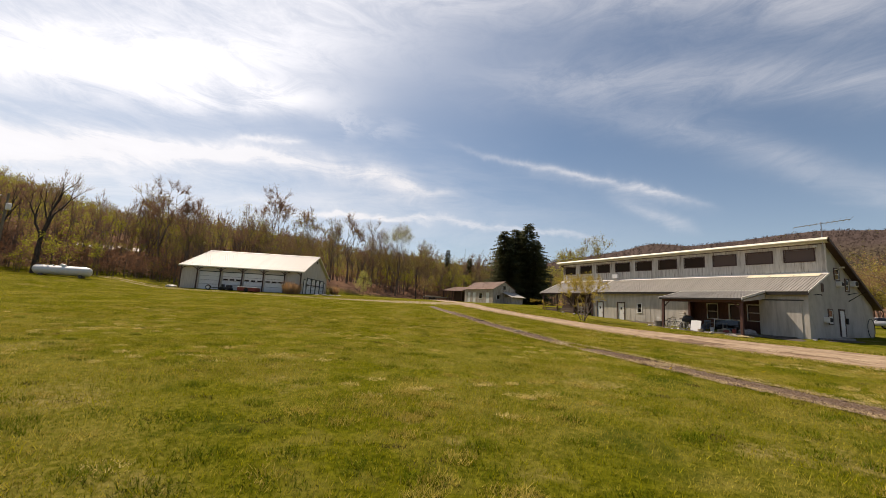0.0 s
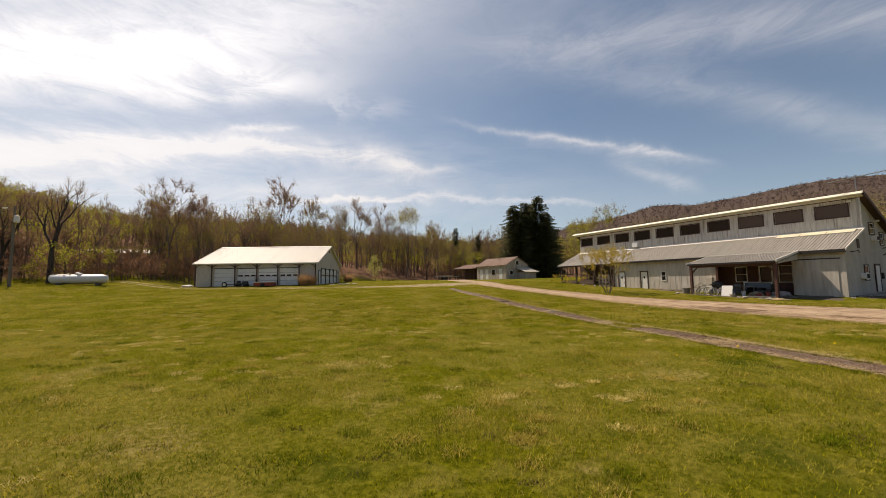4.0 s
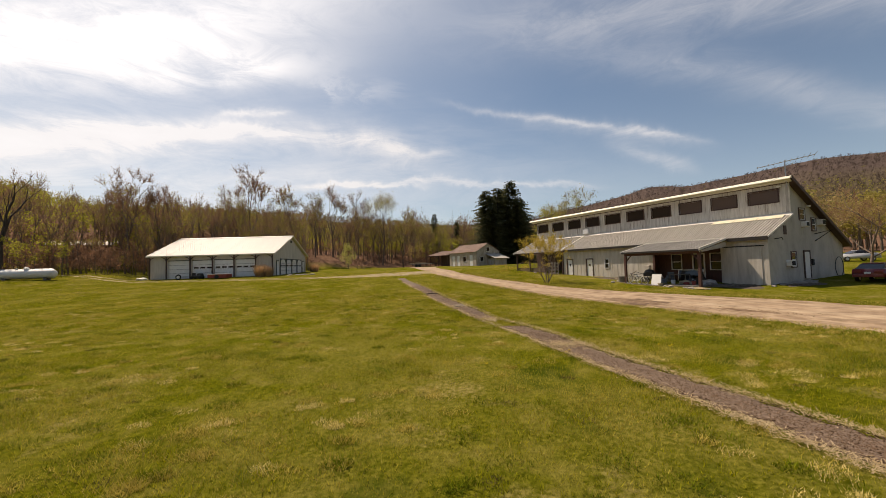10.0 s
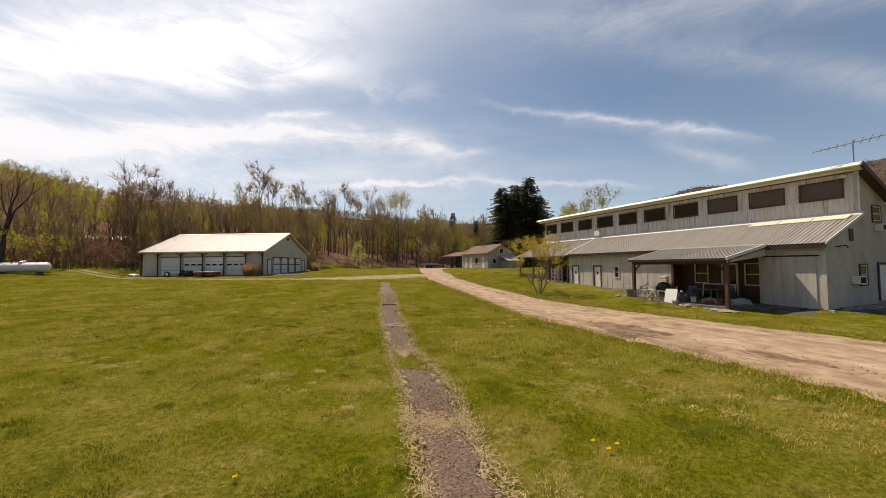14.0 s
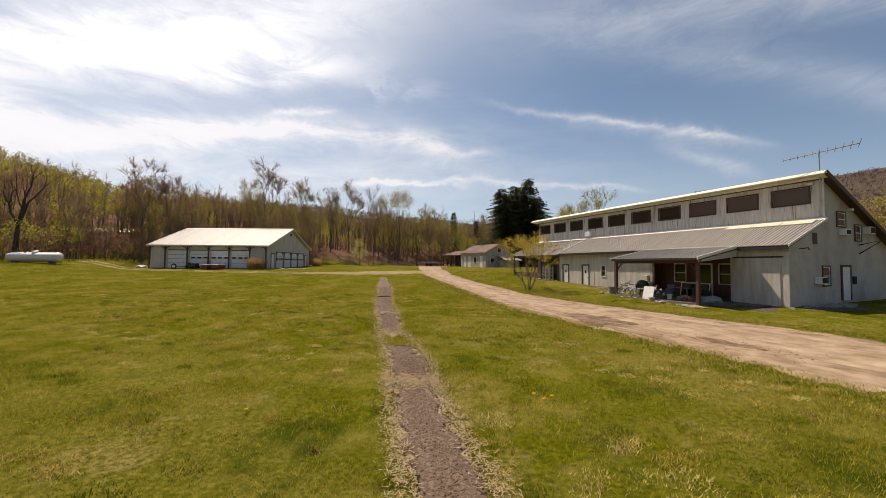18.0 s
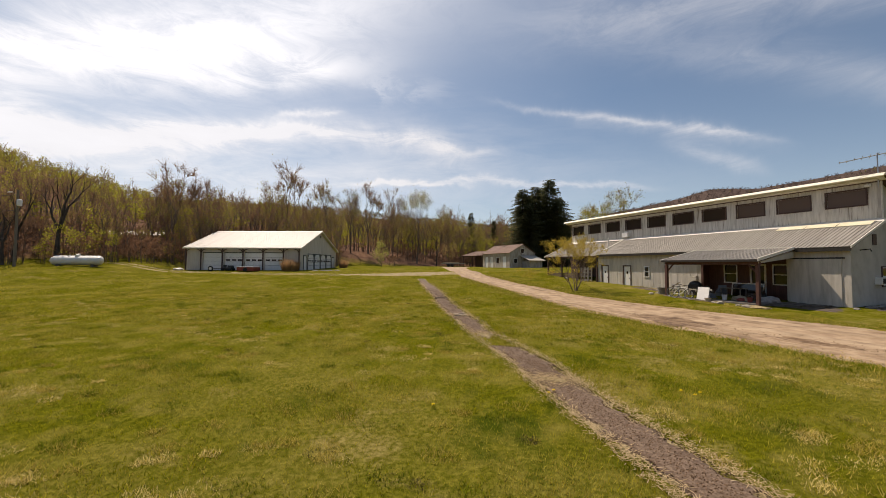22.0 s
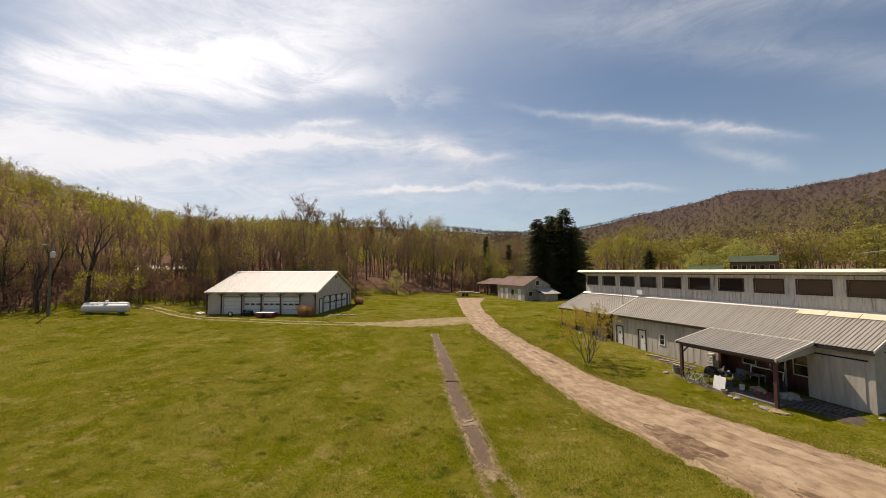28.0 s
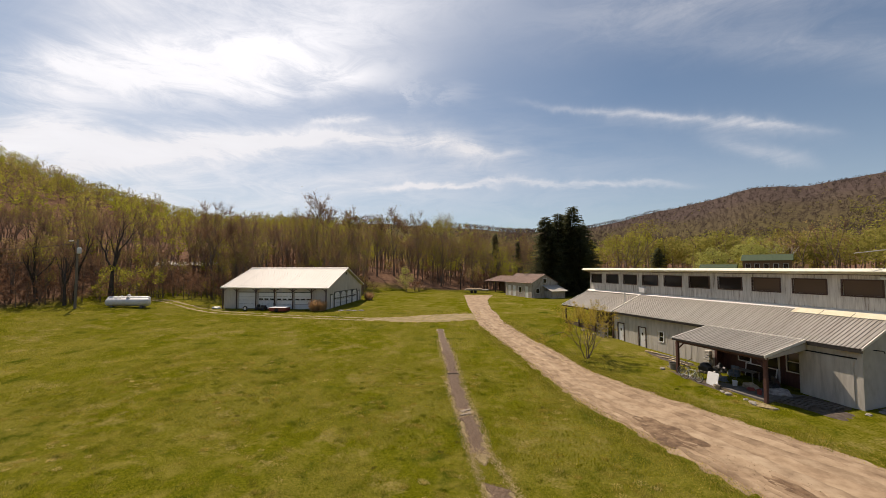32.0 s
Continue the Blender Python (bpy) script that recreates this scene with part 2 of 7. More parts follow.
def blade_mat(name, dark, light, dry, trans=0.45):
    """Grass blades: green from blade to blade, bleached in patches of the meadow."""
    m = leaf_mat(name, dark, light, trans)
    t = m.node_tree
    L = t.links.new
    g = t.nodes.new("ShaderNodeNewGeometry")
    ramp_out = [n for n in t.nodes if n.bl_idname == "ShaderNodeValToRGB"][0].outputs[0]
    fac = None
    for sc, lo, hi in ((0.45, 0.47, 0.60), (2.6, 0.50, 0.64)):
        n = nd(t, "ShaderNodeTexNoise", Scale=sc, Detail=5.0, Roughness=0.65)
        L(g.outputs["Position"], n.inputs["Vector"])
        r = t.nodes.new("ShaderNodeMapRange")
        r.inputs["From Min"].default_value, r.inputs["From Max"].default_value = lo, hi
        r.inputs["To Max"].default_value = 0.85
        L(n.outputs["Fac"], r.inputs["Value"])
        if fac is None:
            fac = r.outputs[0]
        else:
            a = t.nodes.new("ShaderNodeMath")
            a.operation = "MAXIMUM"
            L(fac, a.inputs[0]); L(r.outputs[0], a.inputs[1])
            fac = a.outputs[0]
    mx = t.nodes.new("ShaderNodeMix")
    mx.data_type = "RGBA"
    L(fac, mx.inputs["Factor"]); L(ramp_out, mx.inputs["A"])
    mx.inputs["B"].default_value = (*dry, 1)
    for n in t.nodes:
        if n.bl_idname in ("ShaderNodeBsdfPrincipled", "ShaderNodeBsdfTranslucent"):
            L(mx.outputs["Result"], n.inputs[0])
    return m


def glass_mat(name, tint=(0.02, 0.022, 0.025), rough=0.06):
    m = bpy.data.materials.new(name)
    m.use_nodes = True
    b = m.node_tree.nodes["Principled BSDF"]
    b.inputs["Base Color"].default_value = (*tint, 1)
    b.inputs["Roughness"].default_value = rough
    b.inputs["Specular IOR Level"].default_value = 0.6
    return m


M_SIDING = mat("weathered_siding", [(0.40, 0.37, 0.315), (0.53, 0.495, 0.435), (0.60, 0.565, 0.505)], scale=1.2, stretch=(2.5, 2.5, 0.35), rough=0.8, bump=0.25, bump_scale=25, grime=0.35)
M_SIDING_OLD = mat("peeling_siding", [(0.22, 0.18, 0.14), (0.57, 0.535, 0.48), (0.70, 0.67, 0.615)], scale=2.2, stretch=(4.5, 4.5, 0.3), rough=0.85, bump=0.3, bump_scale=30, grime=0.3, stops=[0.30, 0.43, 0.62])
M_GABLE = mat("grey_plywood", [(0.38, 0.345, 0.30), (0.48, 0.445, 0.395), (0.54, 0.505, 0.455)], scale=0.9, stretch=(1, 1, 0.6), rough=0.82, bump=0.15, grime=0.4)
M_TIN = mat("weathered_tin", [(0.22, 0.198, 0.168), (0.295, 0.275, 0.242), (0.35, 0.328, 0.294)], scale=1.3, stretch=(3, 0.35, 1), rough=0.6, bump=0.08, metal=0.25, spread=0.06, grime=0.3)
M_TIN_WHITE = mat("white_tin", [(0.37, 0.345, 0.30), (0.44, 0.415, 0.37), (0.50, 0.47, 0.425)], scale=1.3, stretch=(3, 0.3, 1), rough=0.55, bump=0.05, metal=0.0, spread=0.05, grime=0.22)
M_TRIM = mat("white_trim", [(0.60, 0.57, 0.50), (0.74, 0.71, 0.65)], scale=4, rough=0.55, bump=0.05, grime=0.2)
M_TRIM_YELLOW = mat("cream_fascia", [(0.62, 0.60, 0.47), (0.74, 0.72, 0.60)], scale=3, rough=0.6, bump=0.05, grime=0.2)
M_DARKWOOD = mat("dark_red_wood", [(0.065, 0.026, 0.020), (0.10, 0.040, 0.030), (0.125, 0.052, 0.040)], scale=6, stretch=(3, 3, 0.4), rough=0.7, bump=0.2, grime=0.3)
M_BROWNFRAME = mat("brown_frame", [(0.060, 0.032, 0.024), (0.095, 0.052, 0.040)], scale=9, rough=0.65, bump=0.1)
# near-black of small fittings; on backing sheets it paints the shade of rooms
M_DARK = mat("dark_fittings_room_shade", [(0.018, 0.015, 0.013), (0.035, 0.030, 0.026)], scale=5, rough=0.9, bump=0.1)
M_GLASS = glass_mat("dark_glass", (0.030, 0.024, 0.022))
# the brownish reflection in some panes is put into this base colour
M_GLASS_BROWN_REFLECTION = glass_mat("brown_reflection_glass", (0.115, 0.072, 0.050), 0.3)
M_WHITE = mat("white_paint", [(0.70, 0.70, 0.68), (0.80, 0.80, 0.785)], scale=3, rough=0.5, bump=0.04, grime=0.15)
M_GREENPOST = mat("dark_green_timber", [(0.030, 0.036, 0.030), (0.055, 0.062, 0.052)], scale=8, rough=0.75, bump=0.15)
M_GARAGE = mat("pale_garage_siding", [(0.47, 0.43, 0.37), (0.55, 0.51, 0.45), (0.60, 0.56, 0.50)], scale=1.5, stretch=(3, 3, 0.4), rough=0.75, bump=0.15, grime=0.25)
M_BARK = mat("grey_bark", [(0.085, 0.058, 0.042), (0.15, 0.108, 0.080), (0.21, 0.16, 0.12)], scale=5, stretch=(1, 1, 0.3), rough=0.95, bump=0.4, bump_scale=15)
M_BARK_DARK = mat("dark_bark", [(0.025, 0.019, 0.015), (0.055, 0.043, 0.034), (0.085, 0.068, 0.055)], scale=5, stretch=(1, 1, 0.3), rough=0.95, bump=0.4, bump_scale=15)
M_TWIG = leaf_mat("twigs", (0.155, 0.090, 0.058), (0.31, 0.195, 0.125), 0.4)
M_TWIG_RED = leaf_mat("red_brown_twigs", (0.21, 0.112, 0.068), (0.36, 0.210, 0.132), 0.45)
M_LEAF_A = leaf_mat("yellow_green_buds", (0.27, 0.265, 0.030), (0.45, 0.425, 0.075), 0.55)
M_LEAF_B = leaf_mat("fresh_green_leaves", (0.20, 0.20, 0.024), (0.36, 0.34, 0.05), 0.55)
M_LEAF_C = leaf_mat("russet_buds", (0.33, 0.235, 0.10), (0.49, 0.36, 0.17))
M_LEAF_D = leaf_mat("olive_buds", (0.24, 0.20, 0.045), (0.39, 0.32, 0.085), 0.55)
M_BARK_FAR = mat("brown_bark", [(0.075, 0.050, 0.034), (0.14, 0.098, 0.068)], scale=3, rough=0.95, bump=0.0)
M_TWIG_FAR = leaf_mat("far_twigs", (0.085, 0.062, 0.053), (0.135, 0.102, 0.087), 0.3)
M_LEAF_V = leaf_mat("pale_olive_leaves", (0.25, 0.225, 0.055), (0.37, 0.335, 0.090), 0.55)
M_LEAF_PALE = leaf_mat("pale_green_leaves", (0.34, 0.34, 0.09), (0.50, 0.49, 0.16), 0.5)
M_NEEDLE = leaf_mat("spruce_needles", (0.045, 0.053, 0.028), (0.180, 0.180, 0.092), 0.35)
M_YELLOWLEAF = leaf_mat("golden_buds", (0.38, 0.29, 0.04), (0.58, 0.46, 0.09), 0.45)


def part(name, bm, material, parent=None, label="", smooth=False, matrix=None):
    """Links a bmesh as one mesh object, under a thing or a part if given."""
    me = bpy.data.meshes.new(name)
    bm.normal_update()
    bm.to_mesh(me)
    bm.free()
    for m in material if isinstance(material, (list, tuple)) else [material]:
        me.materials.append(m)
    if smooth:
        me.shade_smooth()
    ob = new(name, me)
    if parent:
        ob.parent = parent
    if matrix is not None:
        ob.matrix_local = matrix
    if label:
        tagged(ob, label)
    return ob


def again(ob, name, matrix, parent=None):
    """Another object on the same mesh."""
    o = new(name, ob.data)
    o.parent = parent or ob.parent
    o.matrix_local = matrix
    return o


def thing(name, matrix, label, category, group="", kind=""):
    ob = new(name)
    ob.empty_display_size = 0.2
    ob.matrix_world = matrix
    return tagged(ob, label, category, group, kind)


def box(bm, x0, x1, y0, y1, z0, z1, bevel=0.0):
    v = [bm.verts.new((x, y, z)) for z in (z0, z1) for x, y in ((x0, y0), (x1, y0), (x1, y1), (x0, y1))]
    fs = [bm.faces.new([v[i] for i in q]) for q in ((3, 2, 1, 0), (4, 5, 6, 7), (0, 1, 5, 4), (1, 2, 6, 5), (2, 3, 7, 6), (3, 0, 4, 7))]
    if bevel:
        es = list({e for f in fs for e in f.edges})
        bmesh.ops.bevel(bm, geom=es, offset=bevel, segments=1, affect="EDGES")
    return bm


def boxes(*spec, bevel=0.0):
    bm = bmesh.new()
    for s in spec:
        box(bm, *s, bevel=bevel)
    return bm


def tube(bm, pts, radii, sides=8, closed=False, caps=True):
    """A tube through points."""
    rings = []
    n = len(pts)
    pts = [Vector(p) for p in pts]
    radii = [radii] * n if isinstance(radii, (int, float)) else radii
    for i, p in enumerate(pts):
        a, b = (pts[i - 1] if i or closed else p), (pts[(i + 1) % n] if i + 1 < n or closed else p)
        d = (b - a).normalized()
        s = d.cross(Vector((0, 0, 1)))
        s = s.normalized() if s.length > 1e-3 else Vector((1, 0, 0))
        u = s.cross(d)
        rings.append([bm.verts.new(p + (s * math.cos(k * 2 * math.pi / sides) + u * math.sin(k * 2 * math.pi / sides)) * radii[i]) for k in range(sides)])
    for i in range(n if closed else n - 1):
        A, B = rings[i], rings[(i + 1) % n]
        for k in range(sides):
            bm.faces.new((A[k], A[(k + 1) % sides], B[(k + 1) % sides], B[k]))
    if caps and not closed:
        bm.faces.new(rings[0][::-1]); bm.faces.new(rings[-1])
    return bm


def prism(bm, poly, x0, x1):
    """A polygon in y, z pushed along x."""
    a = [bm.verts.new((x0, y, z)) for y, z in poly]
    b = [bm.verts.new((x1, y, z)) for y, z in poly]
    n = len(poly)
    bm.faces.new(a); bm.faces.new(b[::-1])
    for i in range(n):
        bm.faces.new((a[i], b[i], b[(i + 1) % n], a[(i + 1) % n]))
    bmesh.ops.recalc_face_normals(bm, faces=bm.faces)
    return bm


def wall_x(bm, x0, x1, z0, z1, y0, y1, holes=()):
    """A wall along x with openings (x0, x1, z0, z1) cut through it."""
    xs = sorted({x0, x1, *[h[0] for h in holes], *[h[1] for h in holes]})
    zs = sorted({z0, z1, *[h[2] for h in holes], *[h[3] for h in holes]})
    xs, zs = [x for x in xs if x0 <= x <= x1], [z for z in zs if z0 <= z <= z1]
    for a, b in zip(xs, xs[1:]):
        run = None
        for c, d in zip(zs, zs[1:]):
            mx, mz = (a + b) / 2, (c + d) / 2
            if any(h[0] < mx < h[1] and h[2] < mz < h[3] for h in holes):
                if run:
                    box(bm, a, b, y0, y1, *run)
                run = None
            else:
                run = (run[0], d) if run else (c, d)
        if run:
            box(bm, a, b, y0, y1, *run)
    bmesh.ops.remove_doubles(bm, verts=bm.verts, dist=1e-4)
    return bm


def mesh_from_arrays(name, verts, tris, mats, index, smooth=False):
    me = bpy.data.meshes.new(name)
    verts, tris = np.asarray(verts, np.float32), np.asarray(tris, np.int32)
    me.vertices.add(len(verts)); me.loops.add(tris.size); me.polygons.add(len(tris))
    me.vertices.foreach_set("co", verts.ravel())
    me.loops.foreach_set("vertex_index", tris.ravel())
    me.polygons.foreach_set("loop_start", np.arange(0, tris.size, 3, dtype=np.int32))
    for m in mats:
        me.materials.append(m)
    me.polygons.foreach_set("material_index", np.asarray(index, np.int32))
    me.update(calc_edges=True)
    return me


# ---- ground: meadow in a valley with wooded hills ----
CX, CY = 8.0, 2.0


def meadow(x, y):
    """The height of the valley floor."""
    z = np.interp(y, [-60, -20, 6, 20, 30, 45, 60, 80, 110, 200, 400, 5000], [-1.2, -0.7, 0, 0.3, 0.75, 1.5, 2.5, 3.0, 3.2, 3.6, 4.5, 5.0])
    rise = np.clip((-43.0 - x) / 16.0, 0, 1)
    return z + 0.0005 * np.clip(x - 2, 0, 26) ** 2 + 1.1 * rise * rise * (3 - 2 * rise)


AZ = [-180, -120, -60, -47, -43, -39, -36, -32.3, -30.7, -28.2, -25.9, -23.5, -19.8, -15.9, -12.4, -8, -5, 5, 15, 25, 32, 38, 43, 48, 53, 58, 62, 75, 120, 180]
PEAK = [90, 110, 236, 262, 272, 264, 254, 246, 240, 252, 252, 232, 214, 194, 164, 132, 118, 104, 90, 66, 43, 37, 36, 41, 51, 64, 74, 96, 70, 90]
FAR_AZ = [-180, -120, -60, -18, -12, -5, 5, 15, 25, 32, 38, 43, 75, 120, 180]
FAR = [900, 900, 1600, 1600, 1500, 1300, 1100, 850, 620, 480, 430, 420, 420, 600, 900]
FOOT = [130, 130, 150, 150, 150, 130, 120, 110, 101, 97, 96, 96, 96, 120, 130]


def height(x, y):
    x, y = np.asarray(x, float), np.asarray(y, float)
    az = np.degrees(np.arctan2(-(x - CX), y - CY))
    r = np.hypot(x - CX, y - CY)
    pk, fr, ft = np.interp(az, AZ, PEAK), np.interp(az, FAR_AZ, FAR), np.interp(az, FAR_AZ, FOOT)
    s = np.clip((r - ft) / (fr - ft), 0, 1.25)
    ex = np.interp(az, [-20, 0, 20, 32], [2.1, 2.0, 1.8, 1.35])
    hill = pk * np.where(s < 1, np.sin(np.clip(s, 0, 1) ** ex * math.pi / 2), 1 - 0.8 * (s - 1) ** 2)
    bk = np.clip((r - ft + 3) / 24, 0, 1)
    bank = 4.2 * bk * bk * (3 - 2 * bk) * np.interp(az, [-6, 10, 62, 80], [0, 1, 1, 0])
    und = 1 + np.interp(az, [-8, 4], [0, 1]) * (0.035 * np.sin(az * 0.16 + r * 0.004) + 0.02 * np.sin(az * 0.41 + 1.0 - r * 0.003))
    return meadow(x, y) + hill * und + bank


def hz(x, y):
    return float(height(x, y))


def make_ground():
    n = 288
    rings = [0.0]
    r, step = 0.0, 0.8
    while r < 4600:
        step = max(0.8, r * 0.035)
        r += step
        rings.append(r)
    ang = np.arange(n) * 2 * math.pi / n
    R = np.array(rings[1:])
    X, Y = CX - np.outer(R, np.sin(ang)), CY + np.outer(R, np.cos(ang))
    Z = height(X, Y)
    rng = np.random.default_rng(4)
    Z += rng.normal(0, 0.012, Z.shape) * (R[:, None] < 60)
    v = np.concatenate([[[CX, CY, hz(CX, CY)]], np.stack([X, Y, Z], -1).reshape(-1, 3)])
    tri = []
    k = np.arange(n)
    k2 = (k + 1) % n
    tri.append(np.stack([np.zeros(n, int), 1 + k, 1 + k2], 1))
    for i in range(len(R) - 1):
        a, b = 1 + i * n, 1 + (i + 1) * n
        tri.append(np.stack([a + k, b + k, b + k2], 1))
        tri.append(np.stack([a + k, b + k2, a + k2], 1))
    tri = np.concatenate(tri)
    me = mesh_from_arrays("ground", v, tri, [M_GRASS], np.zeros(len(tri)))
    me.shade_smooth()
    tagged(new("ground", me), "green spring meadow with dry straw patches rising into leaf-littered wooded hills", "ground", kind="structure")


def grass_material():
    m = bpy.data.materials.new("meadow_grass")
    m.use_nodes = True
    t = m.node_tree
    L = t.links.new
    b = t.nodes["Principled BSDF"]
    tc = t.nodes.new("ShaderNodeTexCoord")

    def noise_(scale, detail, rough=0.6, stretch=None):
        n = nd(t, "ShaderNodeTexNoise", Scale=scale, Detail=detail, Roughness=rough)
        if stretch:
            mp = t.nodes.new("ShaderNodeMapping")
            mp.inputs["Scale"].default_value = stretch
            L(tc.outputs["Object"], mp.inputs[0])
            L(mp.outputs[0], n.inputs["Vector"])
        else:
            L(tc.outputs["Object"], n.inputs["Vector"])
        return n.outputs["Fac"]

    def ramp(fac, a, b_):
        r = t.nodes.new("ShaderNodeMapRange")
        r.inputs["From Min"].default_value, r.inputs["From Max"].default_value = a, b_
        L(fac, r.inputs["Value"])
        return r.outputs[0]

    def mixc(fac, A, B):
        mx = t.nodes.new("ShaderNodeMix")
        mx.data_type = "RGBA"
        L(fac, mx.inputs["Factor"])
        for s, v in (("A", A), ("B", B)):
            if isinstance(v, tuple):
                mx.inputs[s].default_value = (*v, 1)
            else:
                L(v, mx.inputs[s])
        return mx.outputs["Result"]

    fine, mid, big = noise_(9.0, 8), noise_(0.9, 6), noise_(0.11, 5)
    clump = noise_(0.33, 7, 0.68)
    c = mixc(ramp(fine, 0.35, 0.65), (0.050, 0.058, 0.003), (0.138, 0.136, 0.009))
    c = mixc(ramp(mid, 0.50, 0.72), c, (0.190, 0.162, 0.034))
    c = mixc(ramp(big, 0.42, 0.60), c, mixc(ramp(fine, 0.4, 0.62), (0.090, 0.090, 0.009), (0.195, 0.168, 0.036)))
    c = mixc(ramp(clump, 0.54, 0.66), c, mixc(ramp(fine, 0.38, 0.6), (0.105, 0.094, 0.013), (0.265, 0.212, 0.075)))
    c = mixc(ramp(clump, 0.44, 0.34), c, (0.046, 0.060, 0.005))
    def calc(op, a_, b_):
        n_ = t.nodes.new("ShaderNodeMath")
        n_.operation = op
        for i_, v_ in enumerate((a_, b_)):
            if isinstance(v_, (int, float)):
                n_.inputs[i_].default_value = v_
            else:
                L(v_, n_.inputs[i_])
        return n_.outputs[0]

    # leaf litter under the woods, by the height of the land
    sep = t.nodes.new("ShaderNodeSeparateXYZ")
    L(tc.outputs["Object"], sep.inputs[0])
    litter = mixc(ramp(mid, 0.35, 0.65), (0.105, 0.060, 0.040), (0.19, 0.115, 0.078))
    dx, dy = calc("SUBTRACT", sep.outputs[0], CX), calc("SUBTRACT", sep.outputs[1], CY)
    rad = calc("SQRT", calc("ADD", calc("MULTIPLY", dx, dx), calc("MULTIPLY", dy, dy)), 0.0)
    rad = calc("ADD", rad, calc("MULTIPLY", big, 10.0))
    rad = calc("SUBTRACT", rad, calc("MINIMUM", calc("MULTIPLY", calc("MAXIMUM", calc("SUBTRACT", sep.outputs[0], 4.0), 0.0), 1.6), 80.0))
    rad = calc("ADD", rad, calc("MULTIPLY", calc("MAXIMUM", calc("SUBTRACT", -38.0, sep.outputs[0]), 0.0), 0.32))
    slope = mixc(ramp(noise_(0.14, 6, 0.7), 0.38, 0.62), (0.056, 0.041, 0.036), (0.116, 0.087, 0.076))
    budding = mixc(ramp(noise_(0.14, 6, 0.7), 0.38, 0.62), (0.066, 0.052, 0.026), (0.138, 0.114, 0.052))
    slope = mixc(ramp(calc("ADD", rad, calc("MULTIPLY", noise_(0.006, 6, 0.6), 500.0)), 1350.0, 950.0), slope, budding)
    litter = mixc(ramp(rad, 330.0, 480.0), litter, slope)
    c = mixc(ramp(rad, 113.0, 118.0), c, litter)
    L(c, b.inputs["Base Color"])
    b.inputs["Roughness"].default_value = 0.9
    b.inputs["Specular IOR Level"].default_value = 0.0
    bp = t.nodes.new("ShaderNodeBump")
    bp.inputs["Strength"].default_value, bp.inputs["Distance"].default_value = 0.9, 0.06
    L(noise_(16.0, 6, 0.7), bp.inputs["Height"])
    L(bp.outputs[0], b.inputs["Normal"])
    return m


M_GRASS = grass_material()
make_ground()

M_DIRT = mat("dirt_road", [(0.19, 0.122, 0.070), (0.305, 0.212, 0.130), (0.41, 0.302, 0.195)], scale=1.0, detail=10.0, rough=0.95, bump=0.6, bump_scale=9, grime=0.1)
M_GRAVEL = mat("dark_gravel", [(0.064, 0.039, 0.024), (0.122, 0.080, 0.053), (0.19, 0.135, 0.092)], scale=14, rough=0.95, bump=0.8, bump_scale=22)
M_STRAW = mat("dry_straw", [(0.12, 0.100, 0.032), (0.24, 0.185, 0.092), (0.37, 0.295, 0.170)], scale=6, rough=0.95, bump=0.5, bump_scale=30)


def ribbon(name, left, right, material, lift, label, category, jag=0.12, step=0.5, seed=1):
    """A strip of ground between two edge lines, following the land, with ragged edges."""
    rng = np.random.default_rng(seed)

    def resample(line):
        p = np.array(line, float)
        d = np.r_[0, np.cumsum(np.hypot(*np.diff(p, axis=0).T))]
        return p, d

    (pl, dl), (pr, dr) = resample(left), resample(right)
    n = int(max(dl[-1], dr[-1]) / step) + 2
    u = np.linspace(0, 1, n)
    A = np.stack([np.interp(u * dl[-1], dl, pl[:, k]) for k in (0, 1)], 1)
    B = np.stack([np.interp(u * dr[-1], dr, pr[:, k]) for k in (0, 1)], 1)
    for _ in range(4):
        A[1:-1] = (A[:-2] + 2 * A[1:-1] + A[2:]) / 4
        B[1:-1] = (B[:-2] + 2 * B[1:-1] + B[2:]) / 4
    out = (B - A) / np.linalg.norm(B - A, axis=1, keepdims=True)
    A = A + out * rng.normal(0, jag, (n, 1)); B = B + out * rng.normal(0, jag, (n, 1))
    m = 9
    w = np.linspace(0, 1, m)
    G = A[:, None] * (1 - w)[None, :, None] + B[:, None] * w[None, :, None]
    Z = height(G[..., 0], G[..., 1]) + lift
    Z[:, 0] -= lift + 0.03; Z[:, -1] -= lift + 0.03
    v = np.concatenate([G, Z[..., None]], -1).reshape(-1, 3)
    i = np.arange(n - 1)[:, None] * m + np.arange(m - 1)[None]
    i = i.ravel()
    t = np.concatenate([np.stack([i, i + 1, i + m + 1], 1), np.stack([i, i + m + 1, i + m], 1)])
    me = mesh_from_arrays(name, v, t, [material], np.zeros(len(t)))
    me.shade_smooth()
    return tagged(new(name, me), label, category, kind="structure")


ribbon("road", [(24, 5), (20.6, 12.2), (18.6, 16.0), (17.4, 18.6), (15.2, 22.2), (13.2, 25.2), (10.6, 30.2), (8.5, 36.1), (5.2, 44.6), (2.0, 51.8), (-1.0, 63.7), (-4.0, 78), (-7.0, 92)],
       [(36, 9), (27.5, 18), (24.2, 23.2), (21.2, 26.2), (18.6, 29.2), (16.2, 31.8), (13.7, 35.2), (11.6, 40.5), (9.6, 44.5), (5.4, 55.0), (2.2, 67.8), (0.4, 80), (0.5, 92)],
       M_DIRT, 0.05, "sandy dirt road with wheel ruts beside the barn", "road", jag=0.1, seed=3)
M_WORN = mat("trodden_earth", [(0.150, 0.120, 0.036), (0.250, 0.188, 0.090), (0.330, 0.248, 0.142)], scale=0.9, detail=10.0, rough=0.95, bump=0.5, bump_scale=9)
